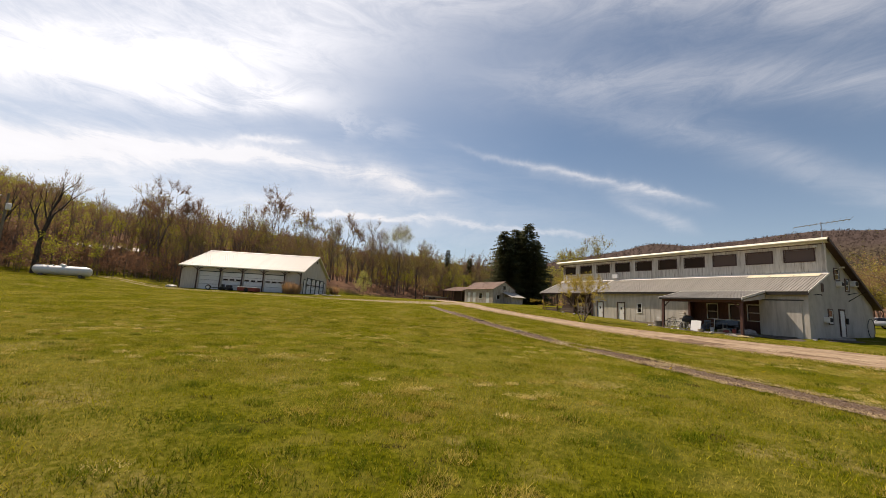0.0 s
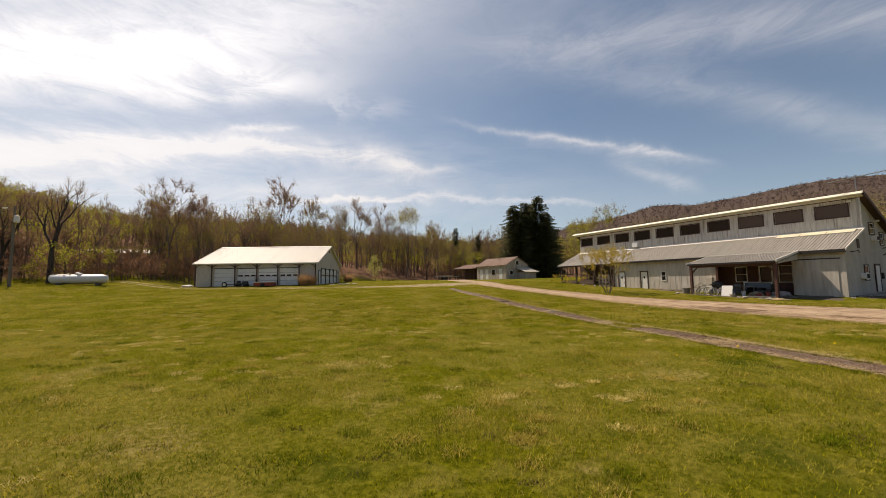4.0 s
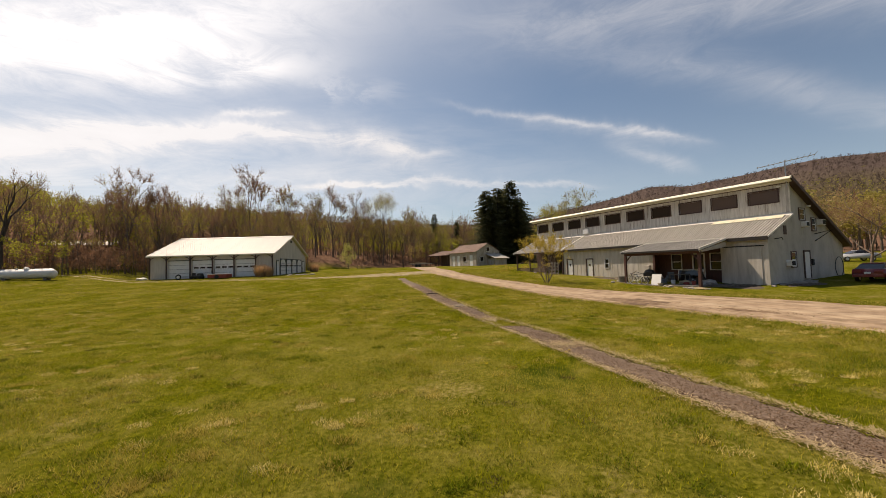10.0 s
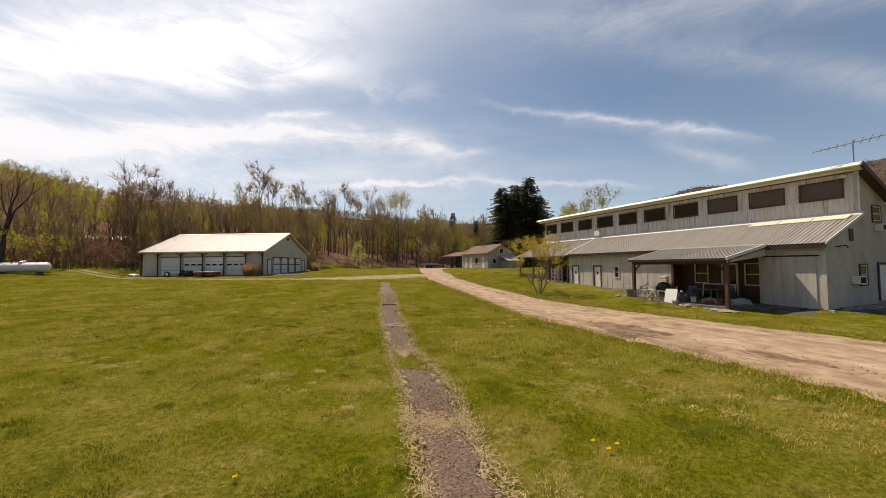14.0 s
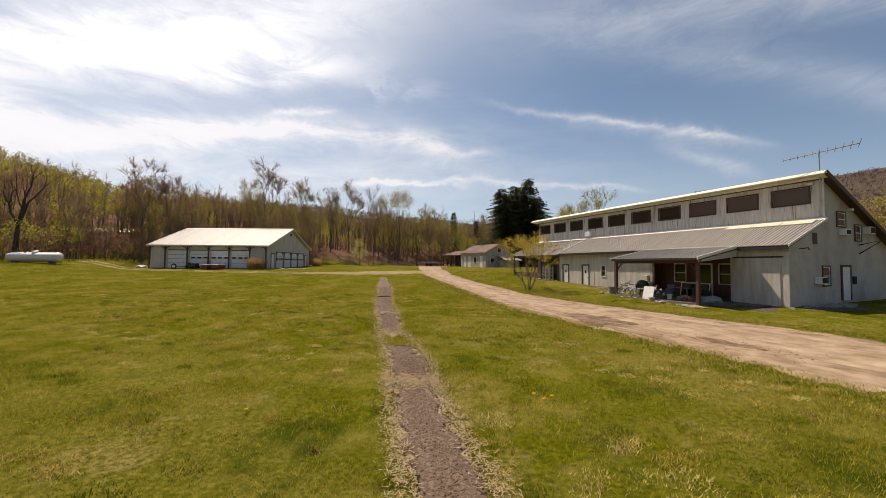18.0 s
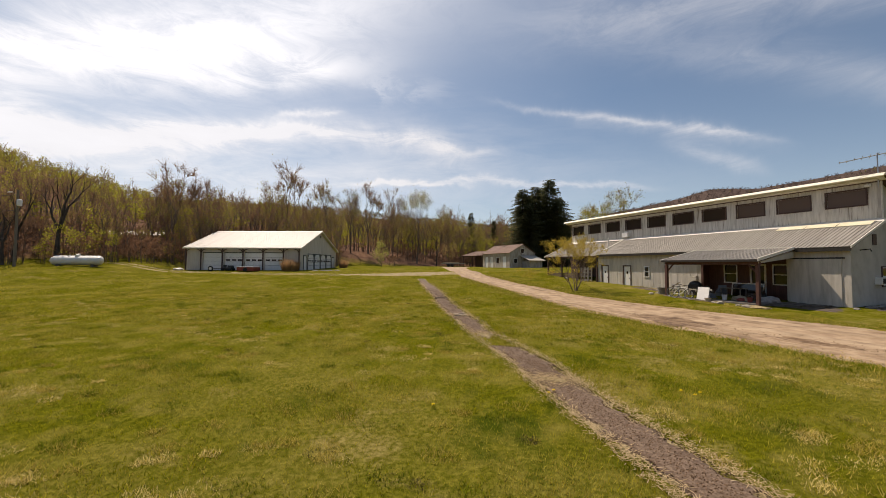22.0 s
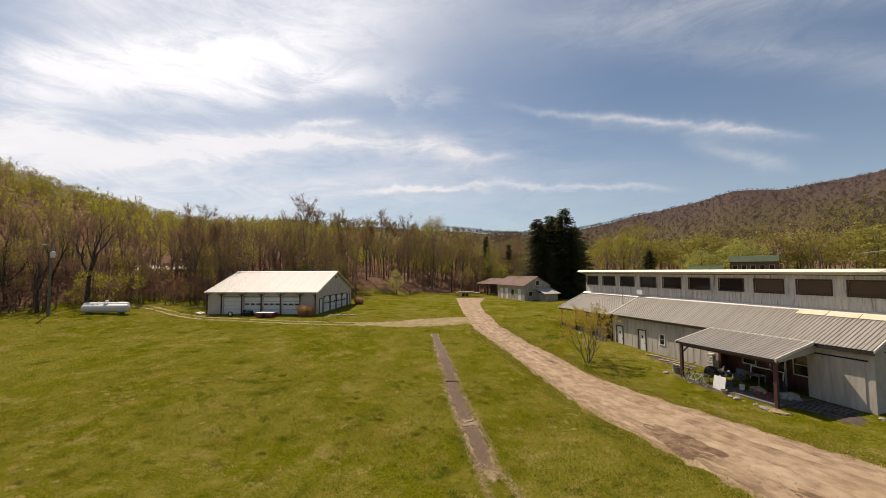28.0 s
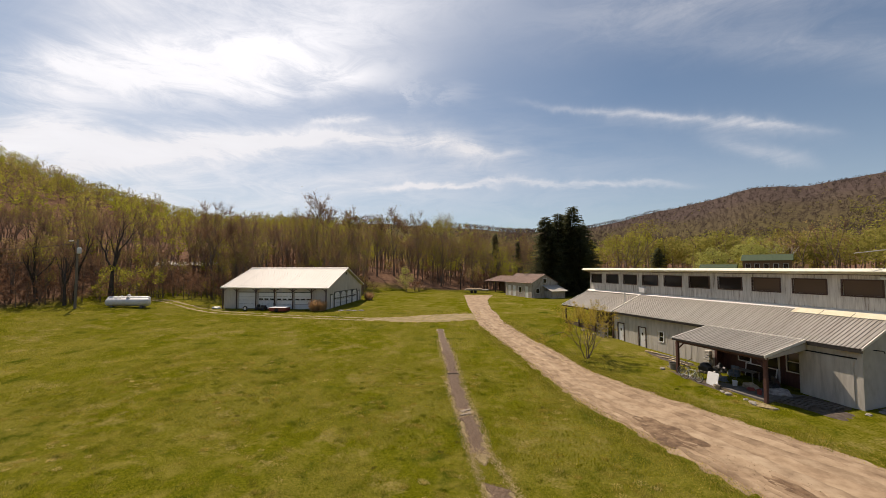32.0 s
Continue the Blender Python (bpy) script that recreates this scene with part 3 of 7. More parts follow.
ribbon("road_branch", [(3.0, 56.5), (-4.8, 52.4), (-10, 52.4), (-15, 53.2)],
       [(2.5, 61.5), (-6.0, 59.0), (-10, 56.2), (-15, 54.6)],
       M_WORN, 0.03, "worn dirt track leading off towards the garage", "road", jag=0.15, seed=4)
TRACK = np.array([(-13, 53.7), (-26, 53.9), (-41, 55.5), (-54, 58.6), (-62, 60.6)])
for k, off in enumerate((-0.75, 0.75)):
    ribbon("wheel_track", TRACK + [0, off - 0.26], TRACK + [0, off + 0.26], M_WORN, 0.025, "worn wheel track through the grass before the garage", "track", jag=0.14, seed=40 + k)
M_MUD = mat("damp_mud", [(0.080, 0.045, 0.022), (0.150, 0.090, 0.048), (0.24, 0.160, 0.092)], scale=2.4, rough=0.9, bump=0.7, bump_scale=7)
M_PALEDIRT = mat("pale_packed_dirt", [(0.21, 0.140, 0.083), (0.33, 0.236, 0.148), (0.43, 0.325, 0.215)], scale=1.1, rough=0.95, bump=0.4, bump_scale=9, grime=0.2)
M_RUT = mat("worn_rut", [(0.165, 0.105, 0.060), (0.275, 0.190, 0.115), (0.39, 0.286, 0.184)], scale=1.1, rough=0.95, bump=0.5, bump_scale=9, grime=0.2)


def blot(name, x, y, rx, ry, turn, material, lift, label, seed):
    """An uneven patch on the ground."""
    rng = np.random.default_rng(seed)
    n, m = 40, 6
    a = np.arange(n) * 2 * math.pi / n
    e = 1 + 0.16 * np.sin(3 * a + seed) + 0.10 * np.sin(7 * a) + rng.normal(0, 0.05, n)
    c, s_ = math.cos(radians(turn)), math.sin(radians(turn))
    V, T = [(x, y, hz(x, y) + lift)], []
    for k in range(1, m + 1):
        f = k / m
        lx, ly = np.cos(a) * rx * e * f, np.sin(a) * ry * e * f
        gx, gy = x + lx * c - ly * s_, y + lx * s_ + ly * c
        z = height(gx, gy) + (lift + rng.normal(0, 0.012, n) if k < m else -0.02)
        V += list(zip(gx, gy, z))
    for k in range(n):
        T.append((0, 1 + k, 1 + (k + 1) % n))
        for q in range(m - 1):
            i0, j0 = 1 + q * n + k, 1 + q * n + (k + 1) % n
            T += [(i0, i0 + n, j0 + n), (i0, j0 + n, j0)]
    me = mesh_from_arrays(name, V, T, [material], np.zeros(len(T)))
    me.shade_smooth()
    return tagged(new(name, me), label, "mud", kind="structure")


blot("mud_patch", 15.9, 24.4, 2.3, 1.15, 120, M_MUD, 0.075, "damp dark mud patch in the dirt road", 2)
blot("mud_patch", 19.3, 19.8, 1.5, 0.45, 122, M_MUD, 0.075, "damp dark mud patch in the dirt road", 5)
M_SOIL = mat("dark_soil", [(0.040, 0.030, 0.022), (0.075, 0.056, 0.040), (0.12, 0.092, 0.066)], scale=3.0, rough=0.95, bump=0.8, bump_scale=12)
for k, (lx, ly, rx, ry) in enumerate(((-1.9, -1.6, 2.1, 1.5), (-7.2, -3.9, 2.6, 0.6), (-12.6, -1.2, 2.6, 0.7), (1.0, 2.4, 0.9, 2.2))):
    p_ = pose(28.15, 28.98, 0, 0, 0, -60.6) @ Vector((lx, ly, 0))
    blot("bare_soil", p_.x, p_.y, rx, ry, -60.6, M_SOIL, 0.03, "bare dark soil worn beside the barn", 60 + k)
for k, f in enumerate((0.26, 0.68)):
    A = [(20.6, 12.2), (18.6, 16.0), (17.4, 18.6), (15.2, 22.2), (13.2, 25.2), (10.6, 30.2), (8.5, 36.1), (5.2, 44.6), (2.0, 51.8), (-1.0, 63.7)]
    B = [(27.5, 18), (24.2, 23.2), (21.2, 26.2), (18.6, 29.2), (16.2, 31.8), (13.7, 35.2), (11.6, 40.5), (9.6, 44.5), (5.4, 55.0), (2.2, 67.8)]
    at_ = lambda g: [(p[0] * (1 - g) + q[0] * g, p[1] * (1 - g) + q[1] * g) for p, q in zip(A, B)]
    if k == 0:
        for q, (g_, w_, m_) in enumerate(((0.14, 0.035, M_RUT), (0.45, 0.07, M_PALEDIRT), (0.84, 0.035, M_RUT))):
            ribbon("wheel_rut", at_(g_ - w_), at_(g_ + w_), m_, 0.066 + 0.003 * (q % 3), "long streak of worn earth along the dirt road", "rut", jag=0.07, step=0.35, seed=130 + q)
    ribbon("wheel_rut", at_(f - 0.055), at_(f + 0.055), M_RUT, 0.068, "darker worn wheel rut in the dirt road", "rut", jag=0.08, seed=30 + k)
STRIP_L = [(14.6, -4.0), (11.9, 2.5), (10.1, 7.5), (8.8, 11.2), (7.95, 13.8), (7.55, 15.2), (6.75, 17.5), (5.55, 20.9), (4.95, 22.7), (3.95, 25.6), (2.4, 30.2), (1.5, 34.2), (0.2, 37.9), (-2.95, 49.0)]
STRIP_R = [(16.2, -3.0), (13.2, 3.5), (11.45, 8.0), (10.2, 11.3), (9.35, 13.9), (8.95, 15.6), (8.17, 17.6), (6.7, 20.8), (6.26, 22.7), (5.3, 25.5), (3.75, 30.3), (2.7, 34.2), (1.65, 38.0), (-2.15, 49.6)]
GAP = (18.0, 20.4)          # here the strip is broken by grass


def stretch_of(line, y0, y1):
    """The piece of an edge line between two values of y."""
    ys = [p[1] for p in line]
    ends = [(float(np.interp(y, ys, [p[0] for p in line])), y) for y in (y0, y1)]
    return [ends[0], *[p for p in line if y0 + 0.3 < p[1] < y1 - 0.3], ends[1]]


grow = lambda a, b, k: [(p[0] + (p[0] - q[0]) * k, p[1] + (p[1] - q[1]) * k) for p, q in zip(a, b)]
for k, (ya, yb) in enumerate(((-3.5, GAP[0]), (GAP[1], 49.0))):
    SL, SR = stretch_of(STRIP_L, ya, yb), stretch_of(STRIP_R, ya, yb)
    ribbon("straw_verge", grow(SL, SR, -0.05), grow(SR, SL, -0.05), M_STRAW, 0.02, "bleached dead grass along the gravel strip", "verge", jag=0.10, step=0.3, seed=6 + 10 * k)
    ribbon("gravel_strip", grow(SL, SR, -0.12), grow(SR, SL, -0.12), M_GRAVEL, 0.055, "narrow strip of dark gravel running through the meadow", "path", jag=0.10, step=0.2, seed=5 + 10 * k)


def strip_x(y, f=0.5):
    return float(np.interp(y, [p[1] for p in STRIP_L], [p[0] for p in STRIP_L]) * (1 - f) + np.interp(y, [p[1] for p in STRIP_R], [p[0] for p in STRIP_R]) * f)


for k, (yy, rx_, ry_, tn) in enumerate(((13.9, 0.46, 0.24, -14), (25.0, 0.5, 0.55, -20), (20.0, 0.34, 0.5, 20))):
    blot("straw_patch", strip_x(yy), yy, rx_, ry_, tn, M_STRAW, 0.062, "mat of bleached straw across the gravel strip", 80 + k)
M_SLABSTONE = mat("pale_broken_concrete", [(0.20, 0.155, 0.115), (0.33, 0.275, 0.215)], scale=6, rough=0.9, bump=0.4, bump_scale=20, spread=0.15)
for k in range(6):
    yy = 24.6 + 0.17 * k
    xx = strip_x(yy, 0.3 + 0.5 * ((k * 0.37) % 1))
    bm = bmesh.new()
    n_ = 5 + k % 3
    rim = [(0.22 * (0.7 + 0.5 * ((k * 3 + q * 5) % 7) / 7) * math.cos(2 * math.pi * q / n_), 0.15 * (0.7 + 0.5 * ((k + q * 3) % 5) / 5) * math.sin(2 * math.pi * q / n_)) for q in range(n_)]
    lo, hi = [bm.verts.new((x_, y_, 0.0)) for x_, y_ in rim], [bm.verts.new((x_ * 0.93, y_ * 0.93, 0.05)) for x_, y_ in rim]
    bm.faces.new(hi)
    for q in range(n_):
        bm.faces.new((lo[q], lo[(q + 1) % n_], hi[(q + 1) % n_], hi[q]))
    sl_ = part("slab_piece", bm, M_SLABSTONE, None)
    sl_.matrix_world = pose(xx, yy, hz(xx, yy) + 0.05, 4 * (k % 3) - 4, 5 - 3 * (k % 4), 47 * k)
    tagged(sl_, "pale broken piece of concrete lying across the gravel strip", "rubble", "broken slab on the strip")
for yy in (32.2,):
    ed = thing("edging_board", pose(strip_x(yy), yy, hz(strip_x(yy), yy) + 0.02, 0, 0, 12), "dark rotten edging board across the gravel strip", "board")
    part("board", boxes((-0.48, 0.48, -0.06, 0.06, 0.0, 0.09), bevel=0.012), M_SOIL, ed)

# ---- barn with a clerestory, a lean-to front and a porch ----
BARN = pose(28.15, 28.98, 0, 0, 0, 119.4 - 180)    # local x runs back toward the yard road's near end, y into the barn
barn = thing("barn", BARN, "long weathered grey barn with tin roof and clerestory windows", "barn")
BL = -30.2                     # far end
EAVE_Z, TOP_Z, RIDGE_Z = 4.72, 6.52, 9.45
WIN = [(-2.9 - 2.965 * k, -0.88 - 2.965 * k, 7.66, 8.66) for k in range(10)]
DOORS = [(-17.45, -16.55, 1.3, 3.52), (-20.4, -19.5, 1.3, 3.55)]
SMALLWIN = (-14.88, -14.42, 2.52, 3.42)
ALCOVE = (-9.25, -3.45, 0.6, 4.15)

part("front_wall", wall_x(bmesh.new(), -20.9, -0.35, 0.4, 4.62, 0, 0.15, [*DOORS, SMALLWIN, ALCOVE]), M_SIDING, barn, "weathered pale grey vertical board siding")
part("clerestory_wall", wall_x(bmesh.new(), BL + 0.3, -0.35, 6.2, 9.25, 3.8, 3.95, WIN), M_SIDING_OLD, barn, "grey siding with peeling paint below the windows")
GP = [(0, 0.4), (0, 4.6), (3.8, 6.38), (3.8, 9.2), (4.2, 9.0), (13.5, 4.25), (13.5, 0.4)]
part("gable_wall", prism(bmesh.new(), GP, -0.35, -0.2), M_GABLE, barn, "plain grey gable end wall")
part("far_gable_wall", prism(bmesh.new(), [(4.2, 0.4), *GP[2:]], BL + 0.3, BL + 0.45), M_GABLE, barn)
part("back_wall", boxes((BL + 0.3, -0.2, 13.35, 13.5, 0.4, 4.2)), M_GABLE, barn)

# vertical seams of the siding boards
bat = None
for i, x in enumerate(np.arange(-20.7, -0.4, 0.61)):
    if ALCOVE[0] - 0.1 < x < ALCOVE[1] + 0.1 or any(d[0] - 0.05 < x < d[1] + 0.05 for d in (*DOORS, SMALLWIN)):
        continue
    if bat is None:
        bat = part("batten", boxes((-0.012, 0.012, -0.014, 0.0, 0.9, 4.6)), M_SIDING, barn, matrix=pose(x, 0, 0))
    else:
        again(bat, "batten", pose(x, 0, 0))


def roof_panel(width, length, material, parent, m, ribs=3):
    """A ribbed sheet that runs up the slope along y."""
    bm = bmesh.new()
    prof = [(0, 0)]
    for k in range(ribs):
        x = (k + 0.5) * width / ribs
        prof += [(x - 0.03, 0), (x - 0.012, 0.032), (x + 0.012, 0.032), (x + 0.03, 0)]
    prof.append((width, 0))
    a = [bm.verts.new((x, 0, z)) for x, z in prof]
    b = [bm.verts.new((x, length, z)) for x, z in prof]
    c = [bm.verts.new((x, 0, -0.02)) for x in (0, width)]
    d = [bm.verts.new((x, length, -0.02)) for x in (0, width)]
    for i in range(len(prof) - 1):
        bm.faces.new((a[i], a[i + 1], b[i + 1], b[i]))
    bm.faces.new((c[0], d[0], d[1], c[1]))
    bm.faces.new([*a[::-1], c[0], c[1]])
    bm.faces.new([*b, d[1], d[0]])
    return part("roof_panel", bm, material, parent, matrix=m)


def roof(parent, x0, x1, y0, z0, y1, z1, material, width=0.9, ribs=3, lift=0.03):
    n = max(1, round((x1 - x0) / width))
    w = (x1 - x0) / n
    L_ = math.hypot(y1 - y0, z1 - z0)
    slope = math.degrees(math.atan2(z1 - z0, abs(y1 - y0)))
    back = y1 < y0
    first = None
    for k in range(n):
        x = x0 + k * w
        m = pose(x + (w if back else 0), y0, z0 + lift, 0, 0, 180 if back else 0) @ pose(0, 0, 0, slope)
        if first is None:
            first = roof_panel(w, L_, material, parent, m, ribs)
        else:
            again(first, "roof_panel", m)


roof(barn, -20.85, 0.0, -0.38, EAVE_Z, 3.79, TOP_Z, M_TIN, ribs=4)
roof(barn, BL - 0.1, -20.9, -0.38, EAVE_Z - 0.10, 3.79, TOP_Z - 0.08, M_TIN, ribs=4)
roof(barn, BL - 0.4, 0.25, 14.0, 4.05, 3.3, RIDGE_Z, M_TIN, width=1.2, ribs=4)
part("ridge_flashing", prism(bmesh.new(), [(3.0, RIDGE_Z - 0.15), (3.235, RIDGE_Z + 0.05), (3.235, RIDGE_Z - 0.0), (3.0, RIDGE_Z - 0.19)], BL - 0.42, 0.27), M_TRIM_YELLOW, barn, "sunlit cream flashing along the ridge")
# timber under the roofs
part("roof_deck", prism(bmesh.new(), [(-0.3, EAVE_Z - 0.16), (-0.3, EAVE_Z - 0.02), (3.78, TOP_Z - 0.02), (3.78, TOP_Z - 0.18)], -20.85, -0.05), M_BROWNFRAME, barn)
part("roof_deck", prism(bmesh.new(), [(-0.3, EAVE_Z - 0.28), (-0.3, EAVE_Z - 0.13), (3.78, TOP_Z - 0.11), (3.78, TOP_Z - 0.28)], BL, -20.9), M_BROWNFRAME, barn)
part("upper_roof_deck", prism(bmesh.new(), [(3.4, RIDGE_Z - 0.22), (3.4, RIDGE_Z - 0.05), (13.95, 4.05), (13.95, 3.88)], BL - 0.35, 0.2), M_BROWNFRAME, barn)
part("ridge_fascia", boxes((BL - 0.42, 0.27, 3.24, 3.31, RIDGE_Z - 0.14, RIDGE_Z + 0.05)), M_TRIM, barn, "white ridge flashing")
part("soffit", prism(bmesh.new(), [(3.31, RIDGE_Z - 0.3), (3.31, RIDGE_Z - 0.12), (3.79, RIDGE_Z - 0.2), (3.79, RIDGE_Z - 0.38)], BL - 0.3, 0.15), M_TRIM_YELLOW, barn, "cream painted soffit board")
part("eave_board", boxes((-20.85, -9.8, -0.37, -0.33, EAVE_Z - 0.20, EAVE_Z - 0.02)), M_DARK, barn, "dark eave board")
part("eave_board", boxes((-2.75, 0.0, -0.37, -0.33, EAVE_Z - 0.24, EAVE_Z - 0.02)), M_DARK, barn, "dark eave board")
part("verge_trim", prism(bmesh.new(), [(-0.42, EAVE_Z - 0.08), (-0.42, EAVE_Z + 0.08), (3.8, TOP_Z + 0.08), (3.8, TOP_Z - 0.08)], 0.0, 0.05), M_TRIM, barn, "white roof edge trim")
part("verge_trim", prism(bmesh.new(), [(-0.42, EAVE_Z - 0.18), (-0.42, EAVE_Z + 0.0), (3.8, TOP_Z + 0.0), (3.8, TOP_Z - 0.16)], BL - 0.14, BL - 0.1), M_TRIM, barn)
part("section_trim", prism(bmesh.new(), [(-0.42, EAVE_Z - 0.06), (-0.42, EAVE_Z + 0.10), (3.8, TOP_Z + 0.10), (3.8, TOP_Z - 0.06)], -20.92, -20.80), M_TRIM, barn)
part("flashing", prism(bmesh.new(), [(3.52, TOP_Z - 0.05), (3.79, TOP_Z + 0.16), (3.79, TOP_Z + 0.10), (3.52, TOP_Z - 0.09)], BL, -0.02), M_TRIM, barn, "pale metal flashing strip")
part("gable_verge", prism(bmesh.new(), [(3.3, RIDGE_Z - 0.25), (3.3, RIDGE_Z + 0.05), (14.05, 4.10), (14.05, 3.8)], 0.25, 0.31), M_BROWNFRAME, barn, "dark roof edge board")
part("corner_trim", boxes((-0.42, -0.17, -0.03, 0.0, 0.6, 4.5)), M_SIDING, barn)
part("corner_pipe", tube(bmesh.new(), [(-0.12, 3.74, 6.5), (-0.12, 3.74, 9.1)], 0.05), M_TRIM, barn)


def window(parent, x0, x1, z0, z1, y, frame_m, glass_m, bars=(), t=0.07, depth=0.05, recess=0.06, label="window with a dark pane"):
    """A framed window on a wall whose outer face is at y (facing -y)."""
    w = part("window", boxes((x0 - t, x1 + t, y - depth, y + 0.02, z1, z1 + t), (x0 - t, x1 + t, y - depth, y + 0.02, z0 - t, z0),
                             (x0 - t, x0, y - depth, y + 0.02, z0, z1), (x1, x1 + t, y - depth, y + 0.02, z0, z1)), frame_m, parent, label)
    part("pane", boxes((x0, x1, y + recess, y + recess + 0.012, z0, z1)), glass_m, w)
    for kind, p in bars:
        if kind == "h":
            part("sash_bar", boxes((x0, x1, y + recess - 0.03, y + recess, p - 0.03, p + 0.03)), frame_m, w)
        else:
            part("sash_bar", boxes((p - 0.03, p + 0.03, y + recess - 0.03, y + recess, z0, z1)), frame_m, w)
    return w


# the first three panes carry a brown reflection painted as glass colour
for k, (a, b, c, d) in enumerate(WIN):
    window(barn, a, b, c, d, 3.8, M_BROWNFRAME, M_GLASS_BROWN_REFLECTION if k < 3 else M_GLASS, t=0.09, label="wide brown-framed clerestory window with a dark pane")
# added near-black sheet: paints the clerestory's unlit interior, no room is built
part("dark_backing", boxes((BL + 0.5, -0.5, 4.6, 4.65, 6.4, 8.6)), M_DARK, barn)
window(barn, *SMALLWIN, 0, M_WHITE, M_GLASS, bars=[("h", 2.97)], label="small white sash window")


def door(parent, x0, x1, z0, z1, y, label, light=True):
    d = part("door", boxes((x0 + 0.05, x1 - 0.05, y + 0.03, y + 0.08, z0, z1 - 0.05), bevel=0.008), M_WHITE, parent, label)
    part("door_frame", boxes((x0 - 0.07, x0 + 0.04, y - 0.035, y + 0.1, z0, z1 + 0.07), (x1 - 0.04, x1 + 0.07, y - 0.035, y + 0.1, z0, z1 + 0.07), (x0 + 0.04, x1 - 0.04, y - 0.035, y + 0.1, z1 - 0.04, z1 + 0.07)), M_BROWNFRAME, d)
    if light:
        cx, cz = (x0 + x1) / 2, z0 + (z1 - z0) * 0.70
        part("door_light", boxes((cx - 0.09, cx + 0.09, y + 0.02, y + 0.028, cz - 0.13, cz + 0.13)), M_GLASS, d)
    part("door_knob", tube(bmesh.new(), [(x1 - 0.14, y + 0.03, z0 + 0.98), (x1 - 0.14, y - 0.02, z0 + 0.98)], 0.03, 8), M_DARK, d)
    return d


for d_ in DOORS:
    door(barn, *d_, 0, "white panelled door with a small dark light")
part("clerestory_air_conditioner", boxes((-20.95, -20.15, 3.45, 3.8, 6.75, 7.3), bevel=0.02), M_WHITE, barn, "white window air conditioner")
part("vent_pipe", tube(bmesh.new(), [(-21.5, 2.0, 5.6), (-21.5, 2.0, 6.75)], 0.07), M_TRIM, barn)
M_SKYLIGHT = mat("cream_fibreglass", [(0.62, 0.56, 0.40), (0.74, 0.69, 0.53)], scale=2, rough=0.5, bump=0.05, grime=0.2)
for k in range(3):
    x = -5.6 + 1.75 * k
    part("skylight_panel", prism(bmesh.new(), [(2.95, 6.235), (2.95, 6.255), (3.74, 6.60), (3.74, 6.58)], x, x + 1.7), M_SKYLIGHT, barn, "cream translucent roof panel")

# porch
M_SLAB = mat("stained_concrete", [(0.10, 0.09, 0.08), (0.17, 0.155, 0.14)], scale=2, rough=0.9, bump=0.2, grime=0.4)
roof(barn, -9.65, -2.85, -4.12, 3.93, -0.42, 4.72, M_TIN, width=0.97, ribs=4, lift=0.04)
part("porch_deck", prism(bmesh.new(), [(-4.08, 3.80), (-4.08, 3.95), (-0.4, 4.74), (-0.4, 4.58)], -9.6, -2.9), M_BROWNFRAME, barn, "bare brown porch ceiling")
part("porch_trim", prism(bmesh.new(), [(-4.16, 3.84), (-4.16, 4.03), (-0.4, 4.83), (-0.4, 4.64)], -2.85, -2.78), M_TRIM, barn, "white porch roof edge")
part("porch_trim", prism(bmesh.new(), [(-4.16, 3.90), (-4.16, 4.0), (-0.4, 4.80), (-0.4, 4.70)], -9.72, -9.65), M_TRIM, barn)
part("porch_ridge_trim", boxes((-9.7, -2.8, -0.46, -0.38, 4.72, 4.83)), M_TRIM, barn)
part("porch_gutter", boxes((-9.65, -2.85, -4.17, -4.12, 3.82, 3.96)), M_DARK, barn)
part("porch_gable_infill", prism(bmesh.new(), [(-3.9, 3.8), (-0.2, 4.55), (-0.2, 4.1), (-3.9, 3.7)], -2.95, -2.91), M_GABLE, barn)
part("porch_beam", boxes((-9.6, -2.9, -3.85, -3.68, 3.62, 3.82), bevel=0.01), M_DARKWOOD, barn)
for x in (-9.5, -3.05):
    p = part("porch_post", boxes((x - 0.1, x + 0.1, -3.87, -3.67, 0.75, 3.62), bevel=0.015), M_DARKWOOD, barn, "dark red timber porch post")
    s = 1 if x < -6 else -1
    part("brace", tube(bmesh.new(), [(x, -3.77, 3.05), (x + s * 0.55, -3.77, 3.62)], 0.06, 4), M_DARKWOOD, p)
part("porch_floor", boxes((-9.4, -3.0, -3.8, 0.75, 0.55, 1.13), bevel=0.01), M_SLAB, barn, "stained concrete porch floor")
AW = [(-7.98, -7.12, 2.30, 3.62), (-6.05, -5.2, 1.2, 3.58), (-4.62, -3.74, 2.26, 3.6)]
part("porch_wall", wall_x(bmesh.new(), ALCOVE[0], ALCOVE[1], 0.6, 4.3, 0.75, 0.87, AW), M_DARKWOOD, barn, "dark red board porch wall")
part("alcove_side", boxes((-9.33, -9.25, 0.0, 0.9, 0.6, 4.3)), M_DARKWOOD, barn)
part("alcove_side", boxes((-3.45, -3.37, 0.15, 0.9, 0.6, 4.3)), M_DARKWOOD, barn)
part("alcove_ceiling", boxes((-9.3, -3.4, 0.0, 0.9, 4.15, 4.25)), M_BROWNFRAME, barn)
part("corner_post", boxes((-9.32, -9.12, -0.12, 0.08, 0.9, 4.5), bevel=0.01), M_DARKWOOD, barn)
window(barn, *AW[0], 0.75, M_WHITE, M_GLASS, bars=[("h", 2.96)], label="white sash window with dark panes")
window(barn, *AW[2], 0.75, M_WHITE, M_GLASS, bars=[("h", 2.93)], label="white sash window with dark panes")
